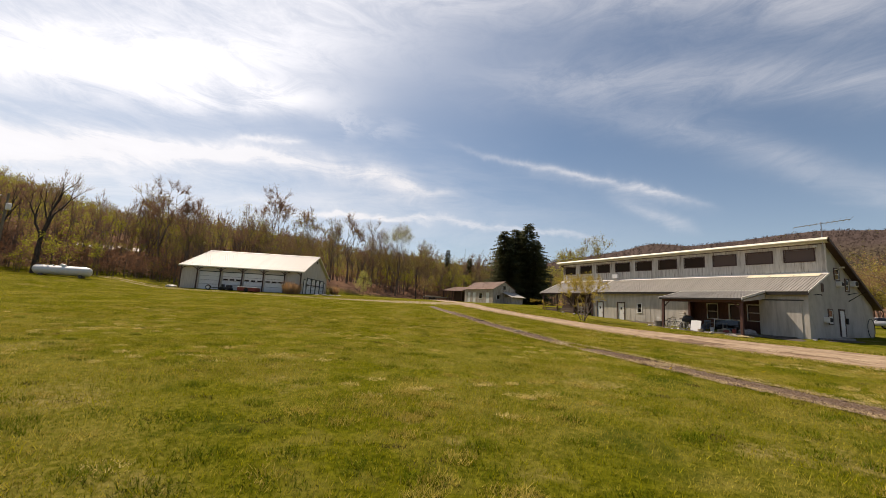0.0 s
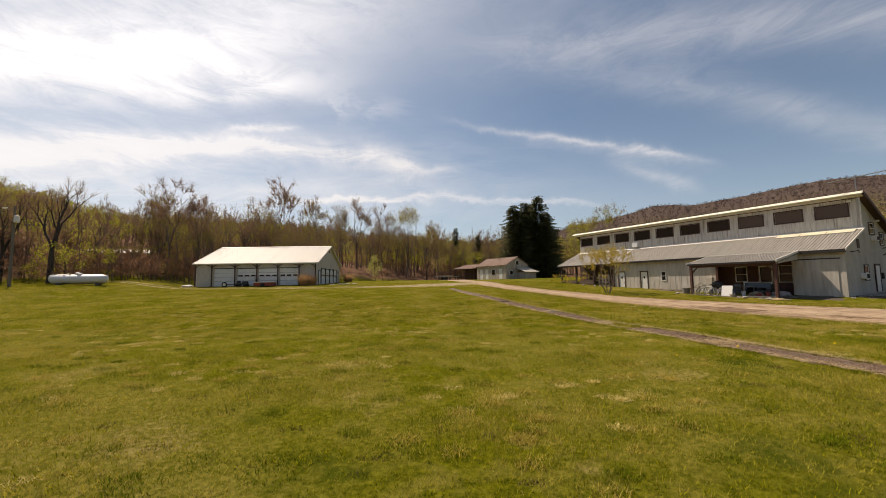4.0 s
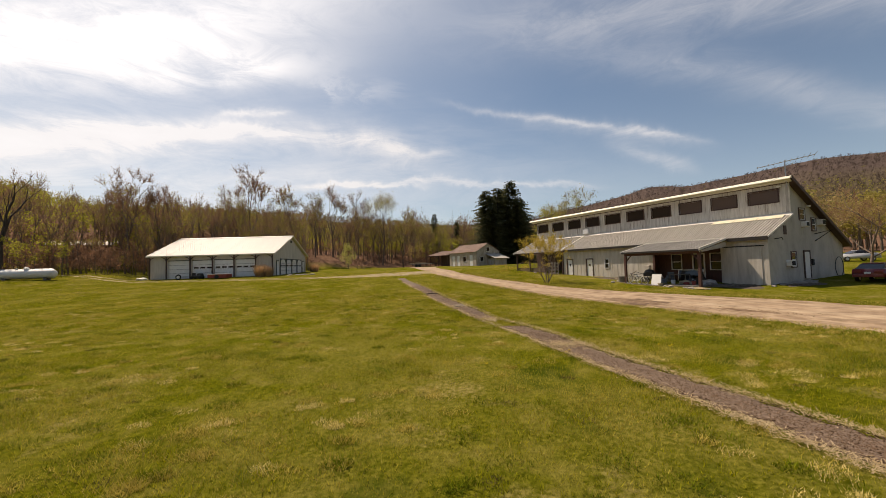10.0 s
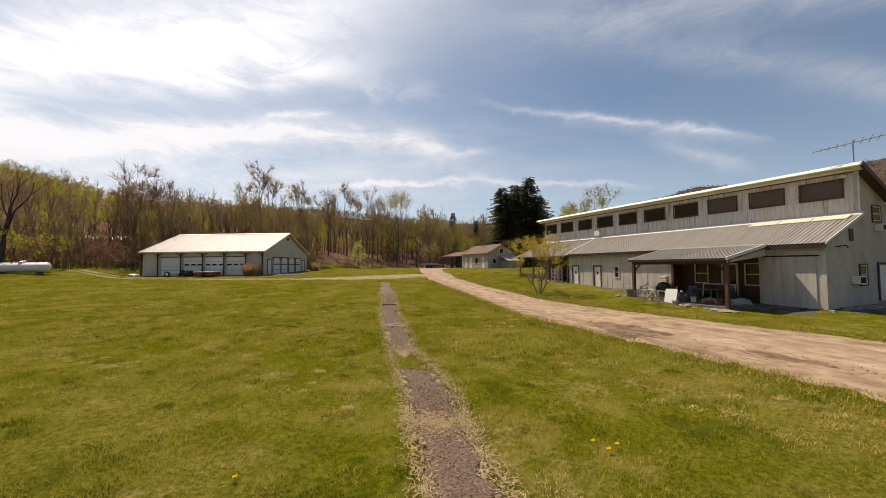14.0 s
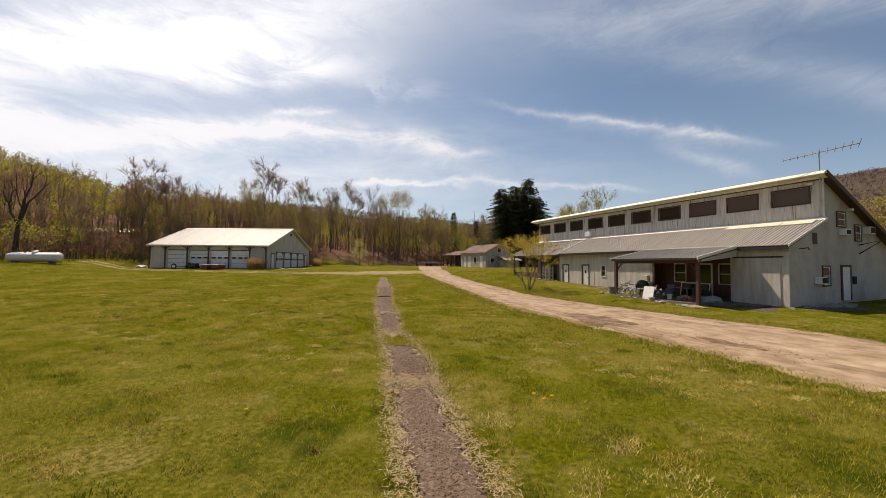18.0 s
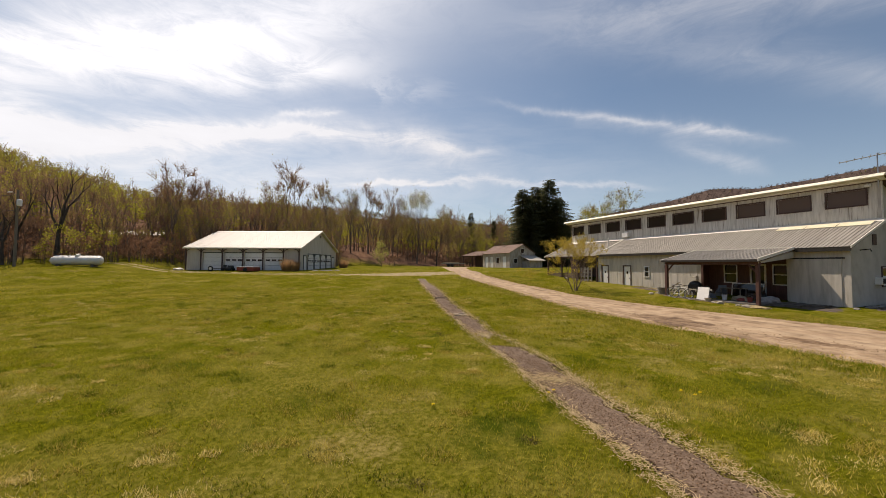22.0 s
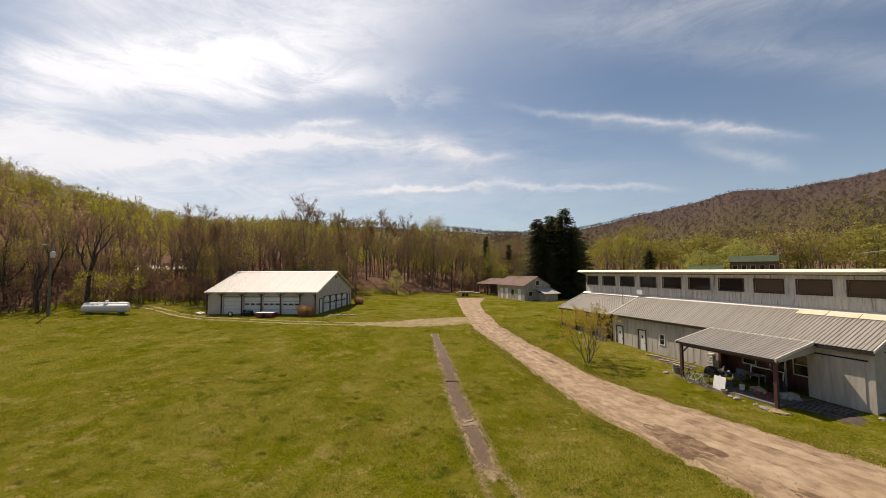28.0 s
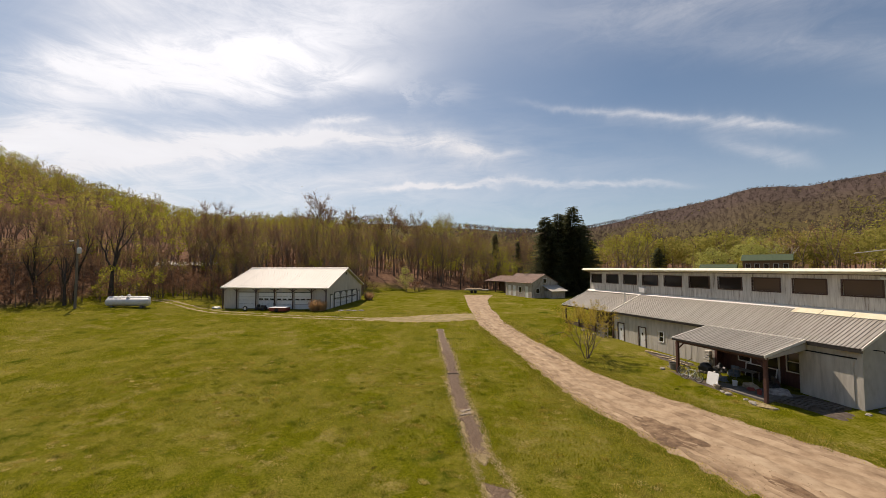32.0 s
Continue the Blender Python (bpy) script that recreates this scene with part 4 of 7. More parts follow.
window(barn, *AW[1], 0.75, M_WHITE, M_GLASS, bars=[("h", 2.1)], t=0.11, label="white storm door with dark glass")
# near-black sheet added behind the porch wall as painted indoor shade
part("dark_backing", boxes((-9.2, -3.5, 1.6, 1.65, 0.6, 4.3)), M_DARK, barn)
part("door_track", boxes((-3.3, -0.45, -0.05, 0.0, 4.02, 4.10)), M_DARK, barn)
part("sliding_door", boxes((-3.3, -0.62, -0.04, -0.01, 1.0, 4.0)), M_SIDING, barn, "grey sliding barn door")

# gable end
GX = -0.2


def gable_window(y0, y1, z0, z1, frame_m, label, bars=True):
    t = 0.08
    w = part("gable_window", boxes((GX, GX + 0.06, y0 - t, y1 + t, z1, z1 + t), (GX, GX + 0.06, y0 - t, y1 + t, z0 - t, z0), (GX, GX + 0.06, y0 - t, y0, z0, z1), (GX, GX + 0.06, y1, y1 + t, z0, z1)), frame_m, barn, label)
    part("pane", boxes((GX + 0.004, GX + 0.016, y0, y1, z0, z1)), M_GLASS, w)
    s = 0.05
    part("sash", boxes((GX + 0.016, GX + 0.04, y0, y0 + s, z0, z1), (GX + 0.016, GX + 0.04, y1 - s, y1, z0, z1), (GX + 0.016, GX + 0.04, y0 + s, y1 - s, z1 - s, z1), (GX + 0.016, GX + 0.04, y0 + s, y1 - s, z0, z0 + s), (GX + 0.016, GX + 0.04, y0 + s, y1 - s, (z0 + z1) / 2 - 0.025, (z0 + z1) / 2 + 0.025)), M_WHITE, w)


gable_window(3.55, 4.3, 2.35, 3.5, M_BROWNFRAME, "dark-framed white sash window")
gable_window(5.35, 6.3, 6.15, 7.05, M_BROWNFRAME, "dark-framed upper window")
gable_window(7.5, 8.2, 5.3, 6.3, M_BROWNFRAME, "dark-framed upper window")
for y0, z0, w, h in ((2.65, 2.42, 0.7, 0.45), (5.6, 5.55, 0.6, 0.42), (8.6, 5.75, 0.75, 0.5)):
    a = part("air_conditioner", boxes((GX, GX + 0.35, y0, y0 + w, z0, z0 + h), bevel=0.02), M_WHITE, barn, "white wall air conditioner")
    part("grille", boxes((GX + 0.35, GX + 0.358, y0 + 0.06, y0 + w - 0.06, z0 + 0.06, z0 + h - 0.06)), M_DARK, a)
gd = part("gable_door", boxes((GX, GX + 0.05, 5.75, 6.65, 1.35, 3.5)), M_WHITE, barn, "white side door")
part("door_frame", boxes((GX, GX + 0.07, 5.6, 5.74, 1.35, 3.65), (GX, GX + 0.07, 6.66, 6.8, 1.35, 3.65), (GX, GX + 0.07, 5.74, 6.66, 3.51, 3.65)), M_BROWNFRAME, gd)
part("gable_hatch", boxes((GX, GX + 0.04, 2.55, 3.0, 4.9, 5.6)), M_BROWNFRAME, barn)
part("meter_box", boxes((GX, GX + 0.12, 7.0, 7.3, 2.4, 2.9), bevel=0.01), M_DARK, barn)
part("lamp_bracket", tube(bmesh.new(), [(GX, 1.1, 4.55), (GX + 0.5, 1.0, 4.6), (GX + 0.55, 0.98, 4.45)], 0.03), M_DARK, barn)
part("hoist_bracket", tube(bmesh.new(), [(GX, 8.0, 5.0), (GX + 1.1, 8.0, 5.25), (GX, 8.0, 4.4)], 0.045, 6), M_DARK, barn, "dark iron bracket")
part("flood_lamp", boxes((GX, GX + 0.3, 6.6, 6.8, 7.2, 7.35), bevel=0.02), M_WHITE, barn)
part("ridge_lamp", boxes((-0.9, -0.6, 3.62, 3.8, 8.78, 8.92), bevel=0.02), M_WHITE, barn)

# antenna on the ridge
M_METAL = mat("dull_aluminium", [(0.35, 0.35, 0.35), (0.5, 0.5, 0.5)], scale=10, rough=0.4, metal=0.9, bump=0.0)
ant = part("antenna_mast", tube(bmesh.new(), [(-0.15, 3.45, 8.6), (-0.15, 3.45, 10.85)], 0.035), M_METAL, barn, "grey metal aerial mast")
B0, B1 = Vector((-1.7, 2.75, 10.50)), Vector((1.45, 4.2, 10.95))
part("boom", tube(bmesh.new(), [B0, B1], 0.03, 5), M_METAL, ant)
for k in range(11):
    f = k / 10
    c = B0.lerp(B1, f)
    w = 0.4 + 0.75 * f
    part("element", tube(bmesh.new(), [c + Vector((0.42, -0.91, 0)) * w, c - Vector((0.42, -0.91, 0)) * w], 0.014, 4), M_METAL, ant)

# open bay at the far end of the lean-to
M_BROWNBOARD = mat("brown_boards", [(0.075, 0.050, 0.036), (0.13, 0.090, 0.066), (0.17, 0.125, 0.095)], scale=3, stretch=(0.4, 1, 4), rough=0.9, bump=0.25, spread=0.15)
part("bay_back_wall", boxes((BL + 0.3, -20.9, 3.6, 3.8, 0.6, 6.3)), M_BROWNFRAME, barn, "dark brown wall inside the open bay")
part("bay_side_wall", boxes((-20.98, -20.9, 0.0, 3.6, 0.6, 4.5)), M_SIDING, barn)
for x in (-21.1, -24.2, -27.2, BL + 0.25):
    part("bay_post", boxes((x - 0.08, x + 0.08, -0.1, 0.06, 0.9, 4.46)), M_BROWNFRAME, barn)
bd = None
for k in range(6):
    for x0, x1 in ((BL + 0.35, -27.3), (-27.1, -24.3)):
        if bd is None:
            bd = part("bay_board", boxes((0, 2.5, -0.02, 0.02, 0, 0.17)), M_BROWNBOARD, barn, "weathered brown board", matrix=pose(x0, 0.09, 1.45 + 0.2 * k))
        else:
            again(bd, "bay_board", pose(x0, 0.09, 1.45 + 0.2 * k) @ Matrix.Diagonal(((x1 - x0) / 2.5, 1, 1, 1)))

# ---- garage with a white tin roof ----
GAR = pose(-24.35, 60.17, 0, 0, 0, 4.6)
garage = thing("garage", GAR, "long pale garage with white tin roof and rows of overhead doors", "garage")
GX0, GX1, GD, GB, GE, GR = -20.0, 0.0, 17.4, 2.0, 6.1, 9.5
GFRONT = [(-19.15, -17.15, "panel"), (-16.75, -13.55, "roll"), (-13.05, -10.0, "lift"), (-9.65, -6.65, "lift"), (-6.3, -3.25, "lift"), (-2.9, -0.75, "panel")]
FLOOR = 2.72
part("front_wall", wall_x(bmesh.new(), GX0 + 0.4, GX1 - 0.4, GB, 5.98, 0.45, 0.6, [(a, b, GB + 0.4, 5.3) for a, b, k in GFRONT if k != "panel"]), M_GARAGE, garage)
part("back_wall", boxes((GX0 + 0.4, GX1 - 0.4, GD - 0.6, GD - 0.45, GB, 5.98)), M_GARAGE, garage)
gp = [(0.6, GB), (0.6, 5.95), (8.7, 9.2), (GD - 0.6, 5.95), (GD - 0.6, GB)]
part("side_wall", prism(bmesh.new(), gp, GX1 - 0.55, GX1 - 0.4), M_GARAGE, garage)
part("side_wall", prism(bmesh.new(), gp, GX0 + 0.4, GX0 + 0.55), M_GARAGE, garage)
roof(garage, GX0, GX1, 0.0, GE, 8.7, GR, M_TIN_WHITE, width=0.95, ribs=3)
roof(garage, GX0, GX1, GD, GE, 8.7, GR, M_TIN_WHITE, width=0.95, ribs=3)
part("roof_deck", prism(bmesh.new(), [(0.03, GE - 0.1), (0.03, GE), (8.7, GR), (GD - 0.03, GE), (GD - 0.03, GE - 0.1), (8.7, GR - 0.12)], GX0 + 0.02, GX1 - 0.02), M_TRIM_YELLOW, garage)
part("eave_trim", boxes((GX0 - 0.02, GX1 + 0.02, -0.05, 0.0, GE - 0.12, GE + 0.06)), M_TRIM_YELLOW, garage, "cream eave trim")
part("verge_trim", prism(bmesh.new(), [(-0.02, GE - 0.14), (-0.02, GE + 0.06), (8.7, GR + 0.08), (GD + 0.02, GE + 0.06), (GD + 0.02, GE - 0.14), (8.7, GR - 0.1)], GX1, GX1 + 0.04), M_TRIM, garage)
part("verge_trim", prism(bmesh.new(), [(-0.02, GE - 0.14), (-0.02, GE + 0.06), (8.7, GR + 0.08), (GD + 0.02, GE + 0.06), (GD + 0.02, GE - 0.14), (8.7, GR - 0.1)], GX0 - 0.04, GX0), M_TRIM, garage)
part("ridge_cap", prism(bmesh.new(), [(8.45, GR), (8.7, GR + 0.12), (8.95, GR), (8.7, GR + 0.06)], GX0, GX1), M_TRIM, garage)
for a, b, k in GFRONT:
    if k == "panel":
        part("wall_panel", boxes((a, b, 0.42, 0.45, FLOOR - 0.3, 5.3)), M_GARAGE, garage)
        continue
    d = part("overhead_door", boxes((a + 0.02, b - 0.02, 0.50, 0.55, GB + 0.4, 5.28)), M_WHITE, garage, "white sectional overhead door")
    for z in (3.3, 3.95, 4.6):
        part("panel_joint", boxes((a + 0.04, b - 0.04, 0.492, 0.499, z - 0.015, z + 0.015)), M_DARK, d)
    if k == "lift":
        for i in range(3):
            w = (b - a) / 3
            part("door_light", boxes((a + w * i + 0.14, a + w * (i + 1) - 0.14, 0.485, 0.499, 4.02, 4.26)), M_GLASS, d)
    part("door_header", boxes((a - 0.05, b + 0.05, 0.40, 0.45, 5.28, 5.4)), M_GREENPOST, d)
for x in (-19.55, -16.95, -13.3, -9.82, -6.47, -3.07, -0.45):
    p = part("post", boxes((x - 0.08, x + 0.08, 0.05, 0.21, FLOOR - 0.4, 6.0), bevel=0.015), M_BROWNFRAME, garage, "dark timber post with curved braces")
    for s in (-1, 1):
        if GX0 + 0.6 < x + s * 0.6 < GX1 - 0.2:
            arc = [(x + s * 0.75 * (1 - math.cos(a)), 0.13, 5.05 + 0.85 * math.sin(a)) for a in (0, 0.4, 0.8, 1.2, 1.57)]
            part("brace", tube(bmesh.new(), arc, 0.06, 5), M_BROWNFRAME, p)
# side with four doors and two small doors
for i, (y0, y1) in enumerate([(3.4, 5.7), (6.2, 8.5), (9.0, 11.3), (11.8, 14.1)]):
    d = part("overhead_door", boxes((GX1 - 0.40, GX1 - 0.37, y0, y1, FLOOR - 0.3, 5.2)), M_WHITE, garage, "white sectional overhead door")
    for k in range(3):
        w = (y1 - y0) / 3
        part("door_light", boxes((GX1 - 0.37, GX1 - 0.362, y0 + w * k + 0.12, y0 + w * (k + 1) - 0.12, 4.0, 4.24)), M_GLASS, d)
    for z in (3.3, 3.85, 4.5):
        part("panel_joint", boxes((GX1 - 0.37, GX1 - 0.364, y0 + 0.03, y1 - 0.03, z - 0.015, z + 0.015)), M_DARK, d)
    part("door_frame", boxes((GX1 - 0.40, GX1 - 0.33, y0 - 0.11, y0, FLOOR - 0.3, 5.36), (GX1 - 0.40, GX1 - 0.33, y1, y1 + 0.11, FLOOR - 0.3, 5.36), (GX1 - 0.40, GX1 - 0.33, y0, y1, 5.2, 5.32)), M_GREENPOST, d)
    for s, yy in ((1, y0), (-1, y1)):
        part("arch_brace", tube(bmesh.new(), [(GX1 - 0.35, yy, 4.75), (GX1 - 0.35, yy + s * 0.12, 5.05), (GX1 - 0.35, yy + s * 0.42, 5.22)], 0.06, 5), M_GREENPOST, d)
for y0 in (1.7, 14.8):
    d = part("door", boxes((GX1 - 0.40, GX1 - 0.35, y0, y0 + 0.95, FLOOR - 0.2, 4.85)), M_WHITE, garage, "white side door")
    part("door_frame", boxes((GX1 - 0.40, GX1 - 0.33, y0 - 0.12, y0, FLOOR - 0.2, 5.0), (GX1 - 0.40, GX1 - 0.33, y0 + 0.95, y0 + 1.07, FLOOR - 0.2, 5.0), (GX1 - 0.40, GX1 - 0.33, y0, y0 + 0.95, 4.85, 5.0)), M_GREENPOST, d)
part("gable_vent", boxes((GX1 - 0.40, GX1 - 0.34, 8.4, 9.0, 8.3, 8.7)), M_DARK, garage)

# ---- woods ----


def grow_tree(seed, h, crown_r, limbs, twigs, leaves, leaf_size, trunk_r, bare_to=0.3, spread=0.7, lean=0.0, leaf_mi=1, twig_mi=2, twig_w=0.035, up=0.5, sides=6):
    """A tree as arrays: tapered trunk and limbs, twigs as slivers, leaves as small faces. Material slots: 0 bark, then leaf_mi, twig_mi."""
    rng = np.random.default_rng(seed)
    V, T, I = [], [], []
    n = [0]

    def seg(points, radii, sides):
        pts = np.array(points, float)
        base = n[0]
        for i, p in enumerate(pts):
            d = pts[min(i + 1, len(pts) - 1)] - pts[max(i - 1, 0)]
            d /= np.linalg.norm(d) + 1e-9
            s = np.cross(d, [0.3, 0.1, 1.0]); s /= np.linalg.norm(s) + 1e-9
            u = np.cross(s, d)
            for k in range(sides):
                a = 2 * math.pi * k / sides
                V.append(p + (s * math.cos(a) + u * math.sin(a)) * radii[i])
        for i in range(len(pts) - 1):
            for k in range(sides):
                a, b = base + i * sides + k, base + i * sides + (k + 1) % sides
                T.append((a, b, b + sides)); T.append((a, b + sides, a + sides)); I.extend((0, 0))
        n[0] += len(pts) * sides

    # trunk
    m = 6
    q = np.zeros((m, 3))
    q[:, 2] = np.linspace(0, h * 0.93, m)
    q[1:, :2] = np.cumsum(rng.normal(0, h * 0.012, (m - 1, 2)), 0) + lean * np.linspace(0, h, m)[1:, None] * np.array([[1, 0.3]])
    seg(q, trunk_r * (1 - np.linspace(0, 0.93, m)) ** 0.8 + 0.015, sides)
    ends = []
    for k in range(limbs):
        f = bare_to + (0.95 - bare_to) * (k + rng.random()) / limbs
        z = f * h * 0.93
        base = np.array([np.interp(z, q[:, 2], q[:, 0]), np.interp(z, q[:, 2], q[:, 1]), z])
        az = k * 2.4 + rng.normal(0, 0.5)
        reach = crown_r * (1.05 - 0.75 * (f - bare_to) / (1 - bare_to)) * rng.uniform(0.65, 1.1)
        rise = reach * up * rng.uniform(0.7, 1.5)
        tip = base + [math.cos(az) * reach, math.sin(az) * reach, rise]
        mid = base * 0.5 + tip * 0.5 + rng.normal(0, reach * 0.08, 3) - [0, 0, rise * 0.12]
        r0 = max(0.02, trunk_r * 0.42 * (1 - f * 0.6))
        seg([base, mid, tip], [r0, r0 * 0.6, 0.012], 4)
        for s in range(3):
            fr = rng.uniform(0.35, 0.9)
            b2 = base * (1 - fr) + tip * fr
            t2 = b2 + rng.normal(0, reach * 0.35, 3) + [0, 0, reach * 0.22]
            seg([b2, t2], [r0 * 0.4, 0.01], 3)
            ends.append((b2, t2))
        ends.append((mid, tip))
    ends.append((q[-2], q[-1] + [0, 0, h * 0.07]))
    E = np.array([[a, b] for a, b in ends])
    if twigs:
        pick = rng.integers(0, len(E), twigs)
        f = rng.uniform(0.2, 1.0, (twigs, 1))
        a = E[pick, 0] * (1 - f) + E[pick, 1] * f
        L_ = rng.uniform(0.05, 0.12, (twigs, 1)) * h
        d = rng.normal(0, 1, (twigs, 3)); d[:, 2] = np.abs(d[:, 2]) * 0.9 + 0.2
        d /= np.linalg.norm(d, axis=1, keepdims=True)
        s = np.cross(d, rng.normal(0, 1, (twigs, 3))); s /= np.linalg.norm(s, axis=1, keepdims=True)
        P = np.stack([a - s * twig_w, a + s * twig_w, a + d * L_], 1).reshape(-1, 3)
        V.extend(P); T.extend(np.arange(len(P)).reshape(-1, 3) + n[0]); I.extend([twig_mi] * twigs); n[0] += len(P)
    if leaves:
        pick = rng.integers(0, len(E), leaves)
        f = rng.uniform(0.35, 1.1, (leaves, 1))
        c = E[pick, 0] * (1 - f) + E[pick, 1] * f + rng.normal(0, spread, (leaves, 3)) * crown_r * 0.28
        s1 = rng.normal(0, 1, (leaves, 3)); s1 /= np.linalg.norm(s1, axis=1, keepdims=True)
        s2 = np.cross(s1, rng.normal(0, 1, (leaves, 3))); s2 /= np.linalg.norm(s2, axis=1, keepdims=True)
        z = rng.uniform(0.55, 1.3, (leaves, 1)) * leaf_size
        P = np.stack([c - s1 * z, c + s1 * z * 0.8 + s2 * z * 0.5, c + s2 * z * 1.3 - s1 * z * 0.2], 1).reshape(-1, 3)
        V.extend(P); T.extend(np.arange(len(P)).reshape(-1, 3) + n[0]); I.extend([leaf_mi] * leaves); n[0] += len(P)
    return np.array(V, np.float32), np.array(T, np.int32), np.array(I, np.int32)


def forked_tree(seed, h, r, trunk_r, fork=0.35, depth=4, twigs=300, twig_w=0.02, leaves=0, leaf_size=0.12, sides=6, stems=1, rise=0.35, scatter_=0.05):
    """A broadleaf tree: the trunk forks into rising, bending limbs that fork again, down to twigs and buds. Slots as in grow_tree."""
    rng = np.random.default_rng(seed)
    lines, ends = [], []

    def limb(p, d, length, rad, level):
        n_ = 5 if level == 0 else 4 if level < 3 else 3
        pts = [p]
        for _ in range(n_ - 1):
            d = d + rng.normal(0, 0.05 if level == 0 else 0.17, 3) + [0, 0, 0.0 if level == 0 else rise * 0.3]
            d = d / np.linalg.norm(d)
            p = p + d * length / (n_ - 1)
            pts.append(p)
        tip = rad * (0.62 if level < depth else 0.25)
        lines.append((np.array(pts), np.linspace(rad, tip, n_), max(3, sides - level)))
        if level >= depth - 1:
            ends.append((pts[0] * 0.6 + pts[-1] * 0.4, pts[-1]))
        if level == depth:
            return
        kids = (3 if rng.random() < 0.6 else 4) if level == 0 else (2 if rng.random() < 0.6 else 3)
        a0 = rng.uniform(0, 6.28)
        u = np.cross(d, [0.2, 0.5, 0.9]); u /= np.linalg.norm(u)
        w = np.cross(d, u)
        for q in range(kids):
            a = a0 + q * 6.28 / kids + rng.normal(0, 0.3)
            lean = rng.uniform(0.30, 0.72)
            nd_ = d * math.cos(lean) + (u * math.cos(a) + w * math.sin(a)) * math.sin(lean)
            at_ = pts[-1] if q < 2 or level == 0 and q < 3 else pts[-2]
            limb(at_, nd_, length * (rng.uniform(0.5, 0.8) if level else (1 - fork) / fork * rng.uniform(0.30, 0.5)), rad * rng.uniform(0.45, 0.62), level + 1)

    for q in range(stems):
        a = q * 2.4 + rng.uniform(0, 0.8)
        t_ = 0.0 if stems == 1 else rng.uniform(0.25, 0.6)
        limb(np.array([0.0, 0.0, 0.0]) + (0 if stems == 1 else np.array([math.cos(a), math.sin(a), 0]) * 0.12), np.array([math.cos(a) * t_, math.sin(a) * t_, 1.0]), h * fork, trunk_r * (1 if stems == 1 else rng.uniform(0.6, 1)), 0)
    P = np.concatenate([l[0] for l in lines])
    k = np.array([r / np.percentile(np.abs(P[:, :2]), 97), r / np.percentile(np.abs(P[:, :2]), 97), h * 0.97 / P[:, 2].max()])
    V, T, I, n = [], [], [], 0
    for pts, rad, sd in lines:
        pts = pts * k
        d = np.gradient(pts, axis=0)
        d /= np.linalg.norm(d, axis=1, keepdims=True) + 1e-9
        s_ = np.cross(d, [0.3, 0.1, 1.0]); s_ /= np.linalg.norm(s_, axis=1, keepdims=True) + 1e-9
        u = np.cross(s_, d)
        ang = np.arange(sd) * 2 * math.pi / sd
        ring = pts[:, None] + (s_[:, None] * np.cos(ang)[None, :, None] + u[:, None] * np.sin(ang)[None, :, None]) * rad[:, None, None]
        m = len(pts)
        q = (np.arange(m - 1)[:, None] * sd + np.arange(sd)[None]).ravel()
        q2 = (np.arange(m - 1)[:, None] * sd + (np.arange(sd)[None] + 1) % sd).ravel()
        V.append(ring.reshape(-1, 3)); T.append(np.concatenate([np.stack([q, q2, q2 + sd], 1), np.stack([q, q2 + sd, q + sd], 1)]) + n)
        I.append(np.zeros(2 * len(q), int)); n += m * sd
    E = np.array([[a * k, b * k] for a, b in ends])
    if twigs:
        pick = rng.integers(0, len(E), twigs)
        f = rng.uniform(0.0, 1.0, (twigs, 1))
        a = E[pick, 0] * (1 - f) + E[pick, 1] * f
        d = (E[pick, 1] - E[pick, 0])
        d = d / (np.linalg.norm(d, axis=1, keepdims=True) + 1e-9) + rng.normal(0, 0.55, (twigs, 3)) + [0, 0, 0.25]
        d /= np.linalg.norm(d, axis=1, keepdims=True)
        s_ = np.cross(d, rng.normal(0, 1, (twigs, 3))); s_ /= np.linalg.norm(s_, axis=1, keepdims=True)
        Q = np.stack([a - s_ * twig_w, a + s_ * twig_w, a + d * rng.uniform(0.04, 0.10, (twigs, 1)) * h], 1).reshape(-1, 3)
        V.append(Q); T.append(np.arange(len(Q)).reshape(-1, 3) + n); I.append(np.full(twigs, 2)); n += len(Q)
    if leaves:
        pick = rng.integers(0, len(E), leaves)
        f = rng.uniform(0.1, 1.15, (leaves, 1))
        c = E[pick, 0] * (1 - f) + E[pick, 1] * f + rng.normal(0, scatter_, (leaves, 3)) * h
        s1 = rng.normal(0, 1, (leaves, 3)); s1 /= np.linalg.norm(s1, axis=1, keepdims=True)
        s2 = np.cross(s1, rng.normal(0, 1, (leaves, 3))); s2 /= np.linalg.norm(s2, axis=1, keepdims=True)
        z = rng.uniform(0.55, 1.3, (leaves, 1)) * leaf_size
        Q = np.stack([c - s1 * z, c + s1 * z * 0.8 + s2 * z * 0.5, c + s2 * z * 1.3 - s1 * z * 0.2], 1).reshape(-1, 3)
        V.append(Q); T.append(np.arange(len(Q)).reshape(-1, 3) + n); I.append(np.ones(leaves, int)); n += len(Q)
    return np.concatenate(V).astype(np.float32), np.concatenate(T).astype(np.int32), np.concatenate(I).astype(np.int32)


